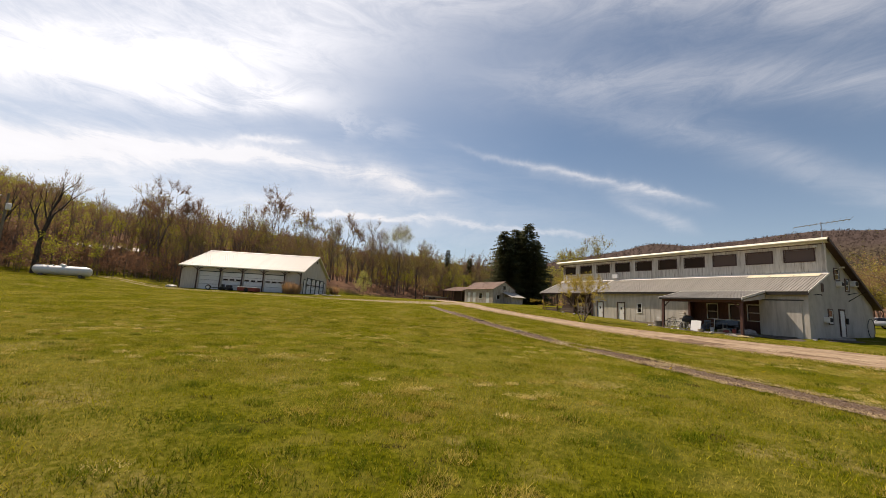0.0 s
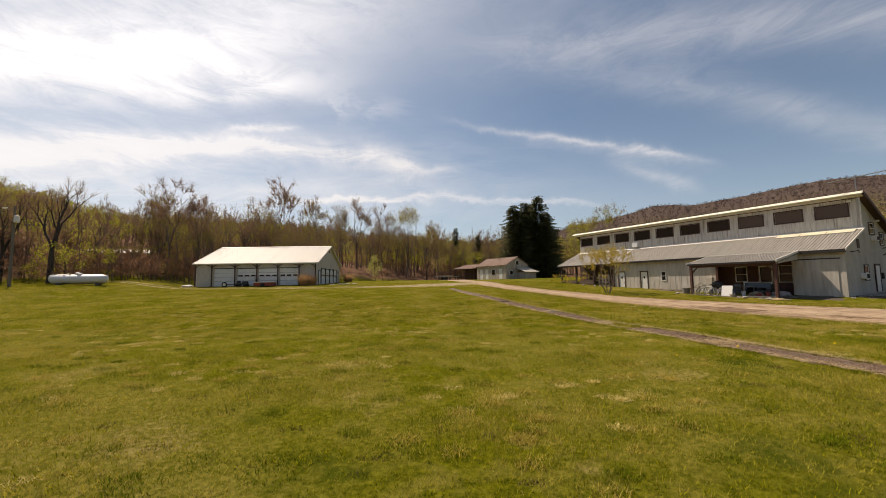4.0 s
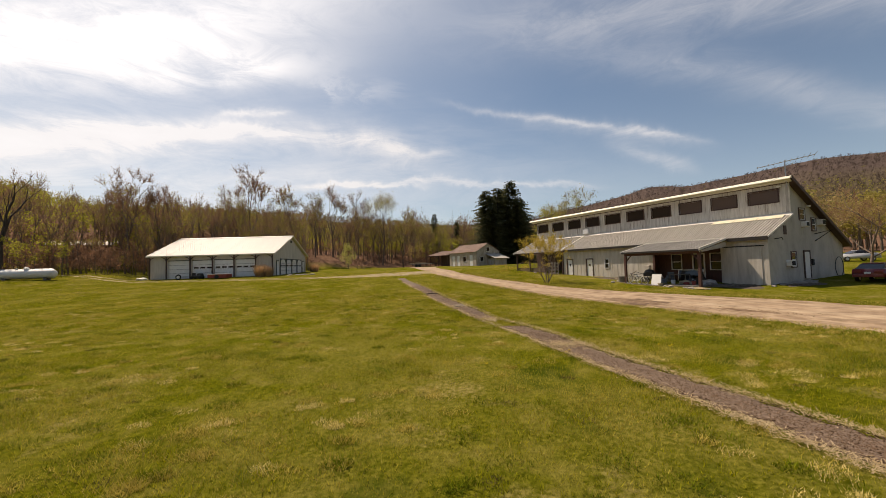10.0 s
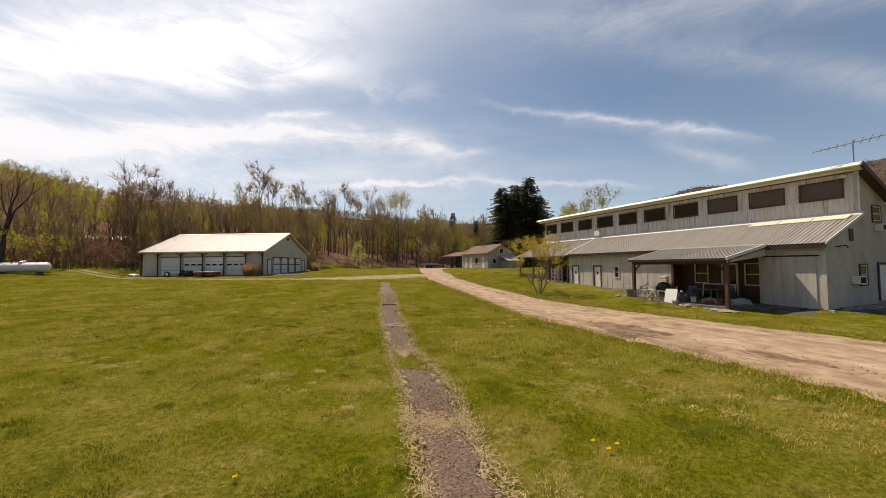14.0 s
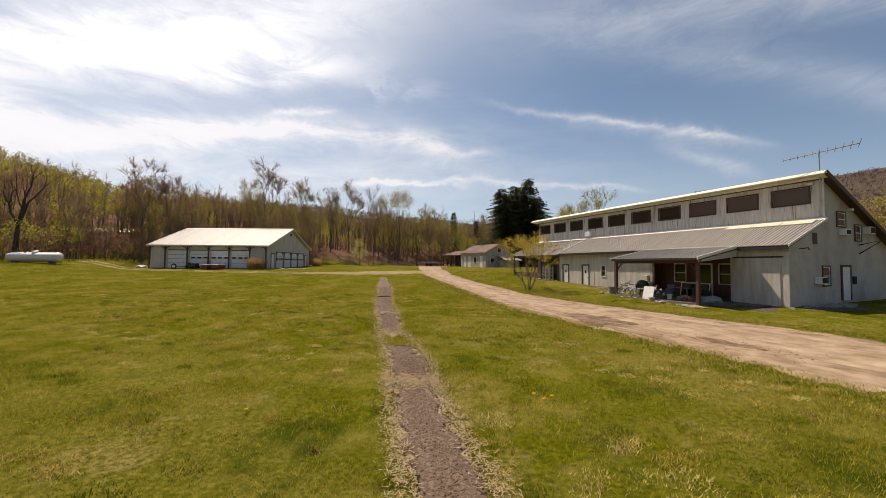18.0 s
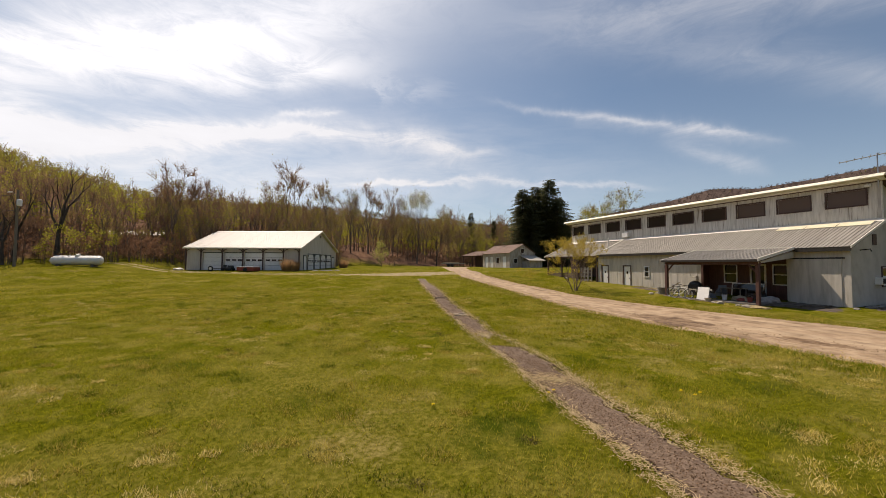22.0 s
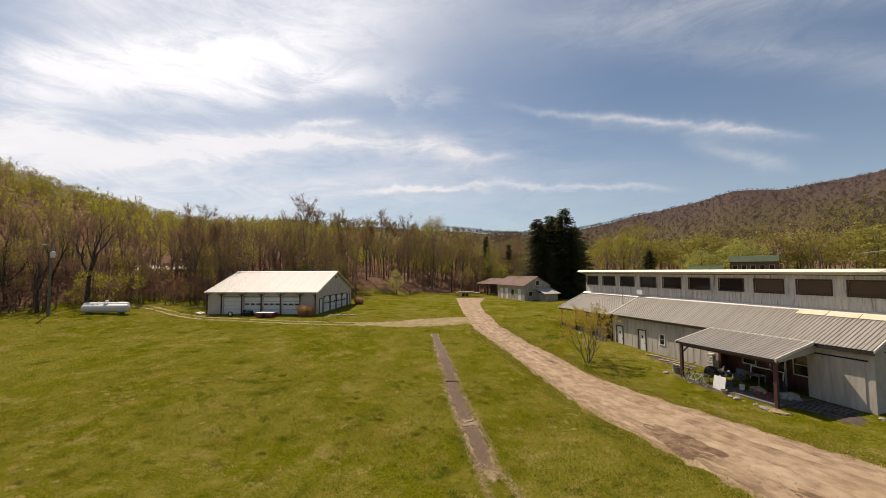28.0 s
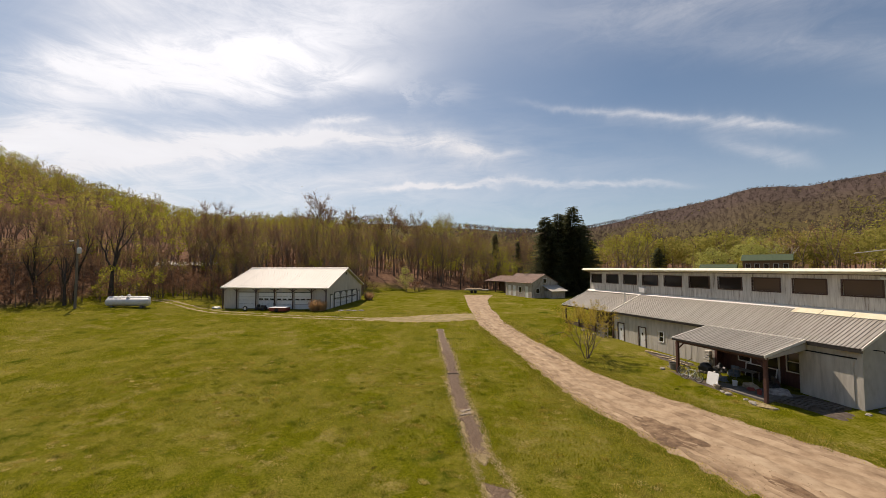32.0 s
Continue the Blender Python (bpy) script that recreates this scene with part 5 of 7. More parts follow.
def leafy_tree(seed, h, r, clumps, each, leaf_size, trunk_r, base=0.28, leaf_mi=1, limbs=9, twigs=40, sides=6):
    """A tree in leaf: limbs out to rounded clumps, each a shell of many leaves with gaps between."""
    V0, T0, I0 = grow_tree(seed, h, r * 0.8, limbs, twigs, 0, 0.1, trunk_r, bare_to=base, up=0.7, twig_w=0.05, sides=sides)
    rng = np.random.default_rng(seed + 900)
    u = rng.normal(0, 1, (clumps, 3))
    u /= np.linalg.norm(u, axis=1, keepdims=True)
    top, low = h, base * h
    c = u * np.array([r, r, (top - low) / 2]) * rng.uniform(0.45, 0.85, (clumps, 1)) + [0, 0, (top + low) / 2]
    rc = r * rng.uniform(0.24, 0.44, clumps)
    n = clumps * each
    d = rng.normal(0, 1, (n, 3))
    d /= np.linalg.norm(d, axis=1, keepdims=True)
    k = np.repeat(np.arange(clumps), each)
    p = c[k] + d * rc[k][:, None] * rng.uniform(0.72, 1.15, (n, 1)) * [1, 1, 0.8]
    nr = d + rng.normal(0, 0.45, (n, 3))
    nr /= np.linalg.norm(nr, axis=1, keepdims=True)
    s1 = np.cross(nr, rng.normal(0, 1, (n, 3)))
    s1 /= np.linalg.norm(s1, axis=1, keepdims=True)
    s2 = np.cross(nr, s1)
    z = rng.uniform(0.6, 1.3, (n, 1)) * leaf_size
    P = np.stack([p - s1 * z, p + s1 * z * 0.8 + s2 * z * 0.5, p + s2 * z * 1.3 - s1 * z * 0.2], 1).reshape(-1, 3)
    T = np.arange(len(P)).reshape(-1, 3) + len(V0)
    return np.concatenate([V0, P]).astype(np.float32), np.concatenate([T0, T]).astype(np.int32), np.concatenate([I0, np.full(n, leaf_mi)]).astype(np.int32)


def far_tree(seed, leaves):
    """A tree far up a ridge: a sliver of trunk under a loose head of sprays."""
    rng = np.random.default_rng(seed)
    P = [np.array([[(-0.2, 0, 0), (0.2, 0, 0), (0, 0, 9.0)], [(0, -0.2, 0), (0, 0.2, 0), (0, 0, 9.0)]])]
    d = rng.normal(0, 1, (30, 3))
    d /= np.linalg.norm(d, axis=1, keepdims=True)
    c = d * np.array([3.6, 3.6, 4.6]) * rng.uniform(0.3, 1.0, (30, 1)) + [0, 0, 8.0]
    a, b = rng.normal(0, 0.75, (30, 3)), rng.normal(0, 0.75, (30, 3))
    P.append(np.stack([c, c + a, c + b + [0, 0, 0.9]], 1))
    P = np.concatenate(P)
    I = np.r_[0, 0, np.where(np.arange(30) < leaves, 1, 2)]
    return P.reshape(-1, 3).astype(np.float32), np.arange(96, dtype=np.int32).reshape(-1, 3), I.astype(np.int32)


def scatter(name, protos, places, mats, label, category, sink=0.15):
    """Many trees as one mesh: places hold x, y, scale, turn, proto and a slot shift for leaf tints."""
    Vs, Ts, Is, n = [], [], [], 0
    for x, y, s, a, k, tint in places:
        V, T, I = protos[k]
        c, d = math.cos(a), math.sin(a)
        W = V @ np.array([[c, d, 0], [-d, c, 0], [0, 0, 1]], np.float32) * s
        W += np.array([x, y, hz(x, y) - sink], np.float32)
        Vs.append(W); Ts.append(T + n); Is.append(np.where(I == 1, tint, I)); n += len(V)
    me = mesh_from_arrays(name, np.concatenate(Vs), np.concatenate(Ts), mats, np.concatenate(Is))
    return tagged(new(name, me), label, category, kind="stuff")


WOOD_MATS = [M_BARK, M_LEAF_A, M_TWIG, M_LEAF_B, M_LEAF_C, M_LEAF_D, M_TWIG_RED, M_NEEDLE]


def woods():
    rng = np.random.default_rng(11)
    near = [forked_tree(s, rng.uniform(13, 17), rng.uniform(2.3, 3.3), 0.17, fork=rng.uniform(0.36, 0.5), depth=3, twigs=330, twig_w=0.024, leaves=lv, leaf_size=0.12, sides=5) for s, lv in ((1, 0), (2, 190), (3, 380), (4, 90), (5, 520), (6, 0))]
    near += [grow_tree(s, rng.uniform(3.0, 4.2), 1.9, 4, 240, 0, 0.2, 0.05, bare_to=0.06, up=0.8, twig_mi=6, twig_w=0.03, sides=3) for s in (21, 22)]
    near += [leafy_tree(s, rng.uniform(6, 8), 2.4, 10, 50, 0.14, 0.07, base=0.12, limbs=3, twigs=40, sides=4) for s in (23, 24)]
    mid = [leafy_tree(s, rng.uniform(13, 16), rng.uniform(3.2, 4.2), c_, 28, 0.33, 0.13, limbs=2, twigs=16, sides=3) for s, c_ in ((31, 9), (32, 11))]
    mid += [forked_tree(s, rng.uniform(13, 17), rng.uniform(3.0, 4.0), 0.17, fork=0.4, depth=2, twigs=110, twig_w=0.06, leaves=lv, leaf_size=0.28, sides=4) for s, lv in ((33, 30), (34, 130))]
    round_ = [leafy_tree(s, rng.uniform(15, 19), rng.uniform(4.6, 6.0), c_, 62, 0.36, 0.24, base=0.34, limbs=5, twigs=30, sides=5) for s, c_ in ((51, 12), (52, 15), (53, 9))]
    far = [far_tree(s, lv) for s, lv in ((41, 15), (42, 8), (43, 20))]
    tints = [1, 3, 4, 5]

    def ring(count, az0, az1, r0, r1, protos, probs, tintp, smin, smax, keep=None):
        out = []
        while len(out) < count:
            az = radians(rng.uniform(az0, az1))
            r = math.sqrt(rng.uniform(r0 * r0, r1 * r1))
            x, y = CX - r * math.sin(az), CY + r * math.cos(az)
            if keep and not keep(x, y, math.degrees(az), r):
                continue
            low = 1.0 if r > 175 else float(np.interp(math.degrees(az), [24, 34, 48, 60], [1.0, 0.92, 0.86, 0.86]))
            out.append((x, y, rng.uniform(smin, smax) * low, rng.uniform(0, 6.28), rng.choice(len(protos), p=probs), rng.choice(tints, p=tintp)))
        return out

    def clear(x, y, az, r):
        # meadow, yard and buildings stay free
        if abs(x + 77) < 8 and abs(y - 82) < 4:
            return False
        if x < -62:
            return y > 57.5 + 0.75 * (x + 62) and r < 140
        if x < -48:
            return y > 65.5 + 0.5 * (x + 50)
        if az > 23.5:
            return y > 83 + 0.10 * (x + 45) and r > 92
        return y > 113 - 0.1 * x
    pn = [0.27, 0.10, 0.14, 0.12, 0.12, 0.14, 0.04, 0.03, 0.02, 0.02]
    edge = ring(420, -6, 76, 84, 124, near, pn, [0.60, 0.24, 0.0, 0.16], 0.5, 1.1, clear)
    edge += ring(330, -6, 76, 124, 170, near, [0.22, 0.16, 0.18, 0.16, 0.16, 0.12, 0, 0, 0, 0], [0.58, 0.26, 0.0, 0.16], 0.7, 1.2, clear)
    scatter("edge_woods", near, edge, WOOD_MATS, "bare and budding trees with brush at the edge of the meadow", "trees")
    brush = ring(480, -6, 76, 82, 118, near, [0, 0, 0, 0, 0, 0, 0.48, 0.46, 0.03, 0.03], [0.35, 0.2, 0.2, 0.25], 0.5, 1.35, clear)
    brush += ring(420, -6, 44, 96, 134, near, [0, 0, 0, 0, 0, 0, 0.45, 0.45, 0.05, 0.05], [0.35, 0.2, 0.2, 0.25], 0.7, 1.4, clear)
    brush += ring(300, 40, 80, 80, 118, near, [0, 0, 0, 0, 0, 0, 0.48, 0.47, 0.03, 0.02], [0.35, 0.2, 0.2, 0.25], 0.8, 1.7, clear)
    scatter("edge_brush", near, brush, WOOD_MATS, "red-brown leafless brush along the wood's edge", "shrubs")
    mids = ring(1500, 26, 78, 165, 450, mid, [0.3, 0.3, 0.18, 0.22], [0.50, 0.28, 0.06, 0.16], 0.75, 1.1)
    mids += ring(700, -8, 30, 165, 340, mid, [0.25, 0.25, 0.25, 0.25], [0.42, 0.18, 0.18, 0.22], 0.8, 1.1)
    scatter("hillside_woods", mid, mids, WOOD_MATS, "spring woods with yellow-green buds over the near hillside", "trees", sink=4.2)
    right = ring(190, -62, -7, 165, 290, round_, [0.36, 0.36, 0.28], [0.60, 0.14, 0.10, 0.16], 1.05, 1.5)
    right += ring(480, -62, -6, 160, 400, mid, [0.2, 0.1, 0.5, 0.2], [0.36, 0.10, 0.30, 0.24], 1.0, 1.4)
    scatter("valley_woods", mid + round_, [(x, y, s, a, k + 4 if i < 190 else k, tt) for i, (x, y, s, a, k, tt) in enumerate(right)], [M_BARK, M_LEAF_V, M_TWIG, M_LEAF_A, M_LEAF_C, M_LEAF_D, M_TWIG_RED, M_NEEDLE], "tall trees in fresh yellow-green leaf beyond the barn", "trees", sink=1.6)
    far_p = ring(700, -64, -5, 400, 700, far, [0.5, 0.2, 0.3], [0.40, 0.16, 0.16, 0.28], 0.8, 1.15)
    far_p += ring(5200, -64, 4, 640, 1340, far, [0.05, 0.9, 0.05], [0.04, 0.02, 0.0, 0.94], 0.6, 0.95)
    far_p += ring(1300, -64, -34, 420, 1000, far, [0.3, 0.3, 0.4], [0.36, 0.30, 0.0, 0.34], 0.7, 1.05)
    far_p += ring(1200, 0, 34, 330, 1150, far, [0.3, 0.5, 0.2], [0.25, 0.1, 0.35, 0.3], 0.8, 1.15)
    far_p += ring(420, 30, 80, 420, 520, far, [0.2, 0.6, 0.2], [0.15, 0.15, 0.35, 0.35], 0.8, 1.1)
    scatter("far_woods", far, far_p, [M_BARK_FAR, M_LEAF_A, M_TWIG_FAR, M_LEAF_B, M_TWIG_RED, M_TWIG_FAR, M_TWIG_FAR, M_NEEDLE], "brown and olive woods on the distant ridges", "trees")


woods()

# ---- things round the barn ----


def on_barn(x, y, rz=0, lift=0.0):
    """A pose on the ground at barn coordinates."""
    p = BARN @ Vector((x, y, 0))
    return pose(p.x, p.y, hz(p.x, p.y) + lift, 0, 0, 119.4 - 180 + rz)


def on_porch(x, y, rz=0):
    p = BARN @ Vector((x, y, 0))
    return pose(p.x, p.y, 1.13, 0, 0, 119.4 - 180 + rz)


def at(x, y, rz=0, lift=0.0):
    return pose(x, y, hz(x, y) + lift, 0, 0, rz)


M_RUBBER = mat("black_rubber", [(0.012, 0.012, 0.012), (0.025, 0.025, 0.025)], scale=20, rough=0.8, bump=0.1)
M_CHROME = mat("silver_paint", [(0.55, 0.56, 0.58), (0.68, 0.69, 0.70)], scale=8, rough=0.3, metal=0.4, bump=0.0)
M_BLACK = mat("black_enamel", [(0.012, 0.012, 0.013), (0.03, 0.03, 0.03)], scale=6, rough=0.45, bump=0.05)
M_REDPAINT = mat("faded_red_paint", [(0.22, 0.035, 0.025), (0.33, 0.06, 0.04)], scale=4, rough=0.6, bump=0.05, grime=0.3)
M_PINE = mat("bare_pine", [(0.30, 0.22, 0.13), (0.42, 0.33, 0.21)], scale=4, stretch=(0.3, 3, 3), rough=0.85, bump=0.15, spread=0.15)
M_GREYWOOD = mat("silvered_wood", [(0.16, 0.145, 0.125), (0.28, 0.26, 0.23)], scale=4, stretch=(0.3, 3, 3), rough=0.9, bump=0.2, spread=0.15)
M_CLOTH = mat("faded_cloth", [(0.16, 0.15, 0.16), (0.30, 0.28, 0.27), (0.40, 0.38, 0.36)], scale=3, rough=0.95, bump=0.2)
M_BLUEGREY = mat("blue_grey_plastic", [(0.10, 0.12, 0.15), (0.17, 0.20, 0.24)], scale=5, rough=0.5, bump=0.05)
M_TAN = mat("tan_plastic", [(0.36, 0.28, 0.19), (0.46, 0.38, 0.27)], scale=5, rough=0.6, bump=0.05)


def bicycle(m, paint, label):
    b = thing("bicycle", m, label, "bicycle", "bicycles by the porch")
    for x in (-0.53, 0.53):
        ring = [(x + 0.34 * math.cos(a), 0, 0.35 + 0.34 * math.sin(a)) for a in np.linspace(0, 2 * math.pi, 24, endpoint=False)]
        w = part("wheel", tube(bmesh.new(), ring, 0.022, 6, closed=True), M_RUBBER, b)
        rim = [(x + 0.31 * math.cos(a), 0, 0.35 + 0.31 * math.sin(a)) for a in np.linspace(0, 2 * math.pi, 24, endpoint=False)]
        part("rim", tube(bmesh.new(), rim, 0.012, 5, closed=True), M_CHROME, w)
        sp = bmesh.new()
        for k in range(10):
            a = k * math.pi / 5
            tube(sp, [(x, 0, 0.35), (x + 0.31 * math.cos(a), 0, 0.35 + 0.31 * math.sin(a))], 0.004, 3)
        tagged(part("spokes", sp, M_CHROME, w), kind="stuff")
        part("hub", tube(bmesh.new(), [(x, -0.05, 0.35), (x, 0.05, 0.35)], 0.03, 8), M_CHROME, w)
    fr = bmesh.new()
    for p, q in (((-0.53, 0, 0.35), (-0.08, 0, 0.32)), ((-0.53, 0, 0.35), (-0.22, 0, 0.78)), ((-0.08, 0, 0.32), (-0.24, 0, 0.86)), ((-0.08, 0, 0.32), (0.36, 0, 0.74)), ((-0.22, 0, 0.78), (0.34, 0, 0.82)), ((0.32, 0, 0.9), (0.53, 0, 0.35))):
        tube(fr, [p, q], 0.02, 6)
    part("frame", fr, paint, b)
    part("saddle", boxes((-0.38, -0.12, -0.07, 0.07, 0.88, 0.94), bevel=0.025), M_BLACK, b)
    part("handlebar", tube(bmesh.new(), [(0.28, -0.3, 1.0), (0.34, -0.1, 0.98), (0.34, 0.1, 0.98), (0.28, 0.3, 1.0)], 0.016, 6), M_BLACK, b)
    part("crank", tube(bmesh.new(), [(-0.08, -0.1, 0.2), (-0.08, -0.06, 0.32), (-0.08, 0.06, 0.32), (-0.08, 0.1, 0.44)], 0.014, 5), M_CHROME, b)
    return b


bicycle(on_barn(-7.85, -4.35, 8), M_WHITE, "white bicycle parked on its wheels beside the porch")
bicycle(on_barn(-8.55, -4.0, -4), M_BLACK, "black bicycle parked behind the white one")

bd_ = thing("white_board", on_barn(-6.55, -4.0) @ pose(0, 0, 0, -14, 0, 0), "plain white panel leaning at the porch edge", "board")
part("panel", boxes((-0.42, 0.42, 0, 0.03, 0.0, 0.95), bevel=0.004), M_WHITE, bd_)

gr = thing("grill", on_barn(-7.6, -3.2), "covered black barbecue grill on the porch edge", "grill")
g = bmesh.new()
bmesh.ops.create_uvsphere(g, u_segments=16, v_segments=8, radius=0.36)
for v in g.verts:
    v.co = Vector((v.co.x * 1.25, v.co.y * 0.85, v.co.z * 0.75 + 1.0))
part("lid", g, M_BLACK, gr, smooth=True)
part("firebox", boxes((-0.42, 0.42, -0.28, 0.28, 0.68, 0.98), bevel=0.04), M_BLACK, gr)
for x, y in ((-0.36, -0.22), (0.36, -0.22), (-0.36, 0.22), (0.36, 0.22)):
    part("leg", tube(bmesh.new(), [(x, y, 0), (x, y, 0.7)], 0.02, 6), M_BLACK, gr)
part("side_shelf", boxes((0.42, 0.8, -0.22, 0.22, 0.86, 0.9)), M_BLACK, gr)


def chair(m, paint, label):
    c = thing("porch_chair", m, label, "chair", "chairs on the porch")
    part("seat", boxes((-0.26, 0.26, -0.26, 0.26, 0.40, 0.45), bevel=0.015), paint, c)
    part("backrest", boxes((-0.26, 0.26, 0.22, 0.27, 0.45, 0.95), bevel=0.015), paint, c)
    for x in (-0.23, 0.23):
        for y in (-0.23, 0.23):
            part("leg", boxes((x - 0.02, x + 0.02, y - 0.02, y + 0.02, 0, 0.40)), paint, c)
        part("armrest", boxes((x - 0.03, x + 0.03, -0.24, 0.24, 0.62, 0.66), bevel=0.01), paint, c)
    return c


chair(on_porch(-7.2, -0.9, 20), M_BLUEGREY, "blue-grey plastic armchair on the porch")
chair(on_porch(-4.6, -1.2, -35), M_BLACK, "dark armchair on the porch near the door")


def bucket(m, r, h, paint, label):
    b = thing("bucket", m, label, "bucket", "buckets by the porch")
    bm = bmesh.new()
    tube(bm, [(0, 0, 0), (0, 0, h)], [r * 0.82, r], 16, caps=False)
    bmesh.ops.contextual_create(bm, geom=[e for e in bm.edges if e.is_boundary and all(v.co.z < 0.01 for v in e.verts)])
    tube(bm, [(r * math.cos(a), r * math.sin(a), h) for a in np.linspace(0, 2 * math.pi, 16, endpoint=False)], 0.014, 5, closed=True)
    part("pail", bm, paint, b)
    part("bail", tube(bmesh.new(), [(r * math.cos(a), 0, h + 0.9 * r * math.sin(a)) for a in np.linspace(0.05, math.pi - 0.05, 9)], 0.006, 4), M_CHROME, b)
    return b


bucket(on_porch(-5.9, -2.6), 0.17, 0.34, M_WHITE, "white plastic pail on the porch")
bucket(on_porch(-4.0, -3.0), 0.15, 0.3, M_REDPAINT, "red pail at the porch edge")
bucket(on_barn(-6.0, -4.2), 0.2, 0.22, M_TAN, "low tan tub in the grass by the porch")
bucket(on_barn(-10.4, -3.2), 0.36, 0.5, M_GREYWOOD, "grey half-barrel planter by the porch post")

table = thing("porch_table", on_porch(-6.6, -0.5), "low white-topped table crowded onto the porch", "table")
part("tabletop", boxes((-0.75, 0.75, -0.4, 0.4, 0.72, 0.76), bevel=0.01), M_GREYWOOD, table)
for x in (-0.68, 0.68):
    for y in (-0.33, 0.33):
        part("leg", boxes((x - 0.03, x + 0.03, y - 0.03, y + 0.03, 0, 0.72)), M_GREYWOOD, table)

frame_ = thing("window_frame", on_porch(-6.2, 0.3, 0) @ pose(0, 0, 0, -9), "spare white window frame leaning on the porch wall", "frame")
part("sash", boxes((-1.1, -1.02, 0, 0.05, 0, 1.15), (1.02, 1.1, 0, 0.05, 0, 1.15), (-1.02, 1.02, 0, 0.05, 0, 0.08), (-1.02, 1.02, 0, 0.05, 1.07, 1.15)), M_WHITE, frame_)
part("pane", boxes((-1.02, 1.02, 0.02, 0.03, 0.08, 1.07)), M_GLASS, frame_)


M_ROCK = mat("grey_stone", [(0.22, 0.19, 0.155), (0.36, 0.33, 0.28)], scale=6, rough=0.9, bump=0.5, bump_scale=18)
M_OLDWOOD = mat("rotten_grey_wood", [(0.075, 0.062, 0.050), (0.16, 0.138, 0.115)], scale=5, stretch=(1, 6, 1), rough=0.9, bump=0.3)


def heap(name, m, sx, sy, sz, material, label, category, seed):
    """A soft uneven heap."""
    bm = bmesh.new()
    bmesh.ops.create_icosphere(bm, subdivisions=3, radius=1)
    for v in bm.verts:
        n_ = noise.noise(v.co * 1.7 + Vector((seed, 0, 0))) * 0.45 + noise.noise(v.co * 4.0 + Vector((0, seed, 0))) * 0.16
        c = v.co * (1 + n_)
        v.co = Vector((c.x * sx, c.y * sy, max(-0.05, c.z * sz)))
    ob = part(name, bm, material, None, smooth=False)
    ob.matrix_world = m
    return tagged(ob, label, category)


heap("tarpaulin", on_porch(-3.75, -1.6), 0.75, 0.6, 0.35, M_CLOTH, "crumpled grey tarpaulin heaped at the porch end", "tarpaulin", 3)
heap("blanket", on_porch(-5.3, -1.9), 0.5, 0.4, 0.3, M_TAN, "bundled tan blanket on the porch floor", "blanket", 7)
heap("rubbish_sack", on_porch(-8.3, -1.4), 0.4, 0.35, 0.45, M_BLACK, "black refuse sack on the porch", "sack", 9)
heap("rubbish_sack", on_porch(-7.0, -2.3), 0.35, 0.3, 0.38, M_BLUEGREY, "grey refuse sack on the porch", "sack", 12)
for k, (x, y, sx, sz, m_) in enumerate(((-8.6, -0.5, 0.5, 0.7, M_BLACK), (-5.0, -0.3, 0.45, 0.55, M_BROWNFRAME), (-4.4, -1.0, 0.4, 0.42, M_BLACK), (-7.5, -0.5, 0.42, 0.6, M_BLUEGREY), (-4.8, -2.6, 0.22, 0.25, M_REDPAINT), (-8.9, -1.9, 0.4, 0.5, M_OLDWOOD))):
    heap("bundle", on_porch(x, y), sx, sx * 0.8, sz, m_, "dark wrapped bundle stored on the porch", "bundle", 90 + k)
heap("flower_bed", on_barn(-2.9, -4.5), 0.7, 0.35, 0.14, M_STRAW, "tuft of dead stalks at the porch post", "plants", 15)


def pallet(m, label):
    p = thing("pallet", m, label, "pallet", "pallets by the barn")
    for k in range(8):
        part("slat", boxes((-0.95 + k * 0.25, -0.82 + k * 0.25, -0.6, 0.6, 0.1, 0.125)), M_OLDWOOD, p)
    for y in (-0.55, 0, 0.55):
        part("bearer", boxes((-0.95, 0.95, y - 0.04, y + 0.04, 0.0, 0.1)), M_OLDWOOD, p)
    return p


pallet(on_barn(-1.7, -1.3, 4), "weathered grey pallet lying in the shade by the barn")
pallet(on_barn(-2.5, -2.4, 12), "weathered grey pallet lying beside the porch")
pallet(on_barn(0.9, 1.5, 60), "weathered pallet on the grass at the barn corner")
for k, (x, y, l, a) in enumerate(((-12.3, -1.0, 3.2, 6), (-11.6, -1.5, 2.6, -9), (-13.4, -0.7, 2.4, 3), (-12.8, -1.3, 1.8, 20), (-11.0, -2.3, 2.2, -35), (-14.8, -1.1, 1.2, 12))):
    t_ = thing("plank", on_barn(x, y, a, 0.02 + 0.02 * k), "loose bare board lying by the barn wall", "board", "loose boards by the barn")
    part("board", boxes((-l / 2, l / 2, -0.09, 0.09, 0, 0.035), bevel=0.005), M_PINE if k % 2 else M_GREYWOOD, t_)
lean = thing("plank", on_barn(-9.9, -2.6, 0) @ pose(0, 0, 0, 0, -35, 25), "pale pole leaning on the porch post", "board", "loose boards by the barn")
part("board", boxes((-1.0, 1.0, -0.03, 0.03, 0.5, 0.55)), M_PINE, lean)
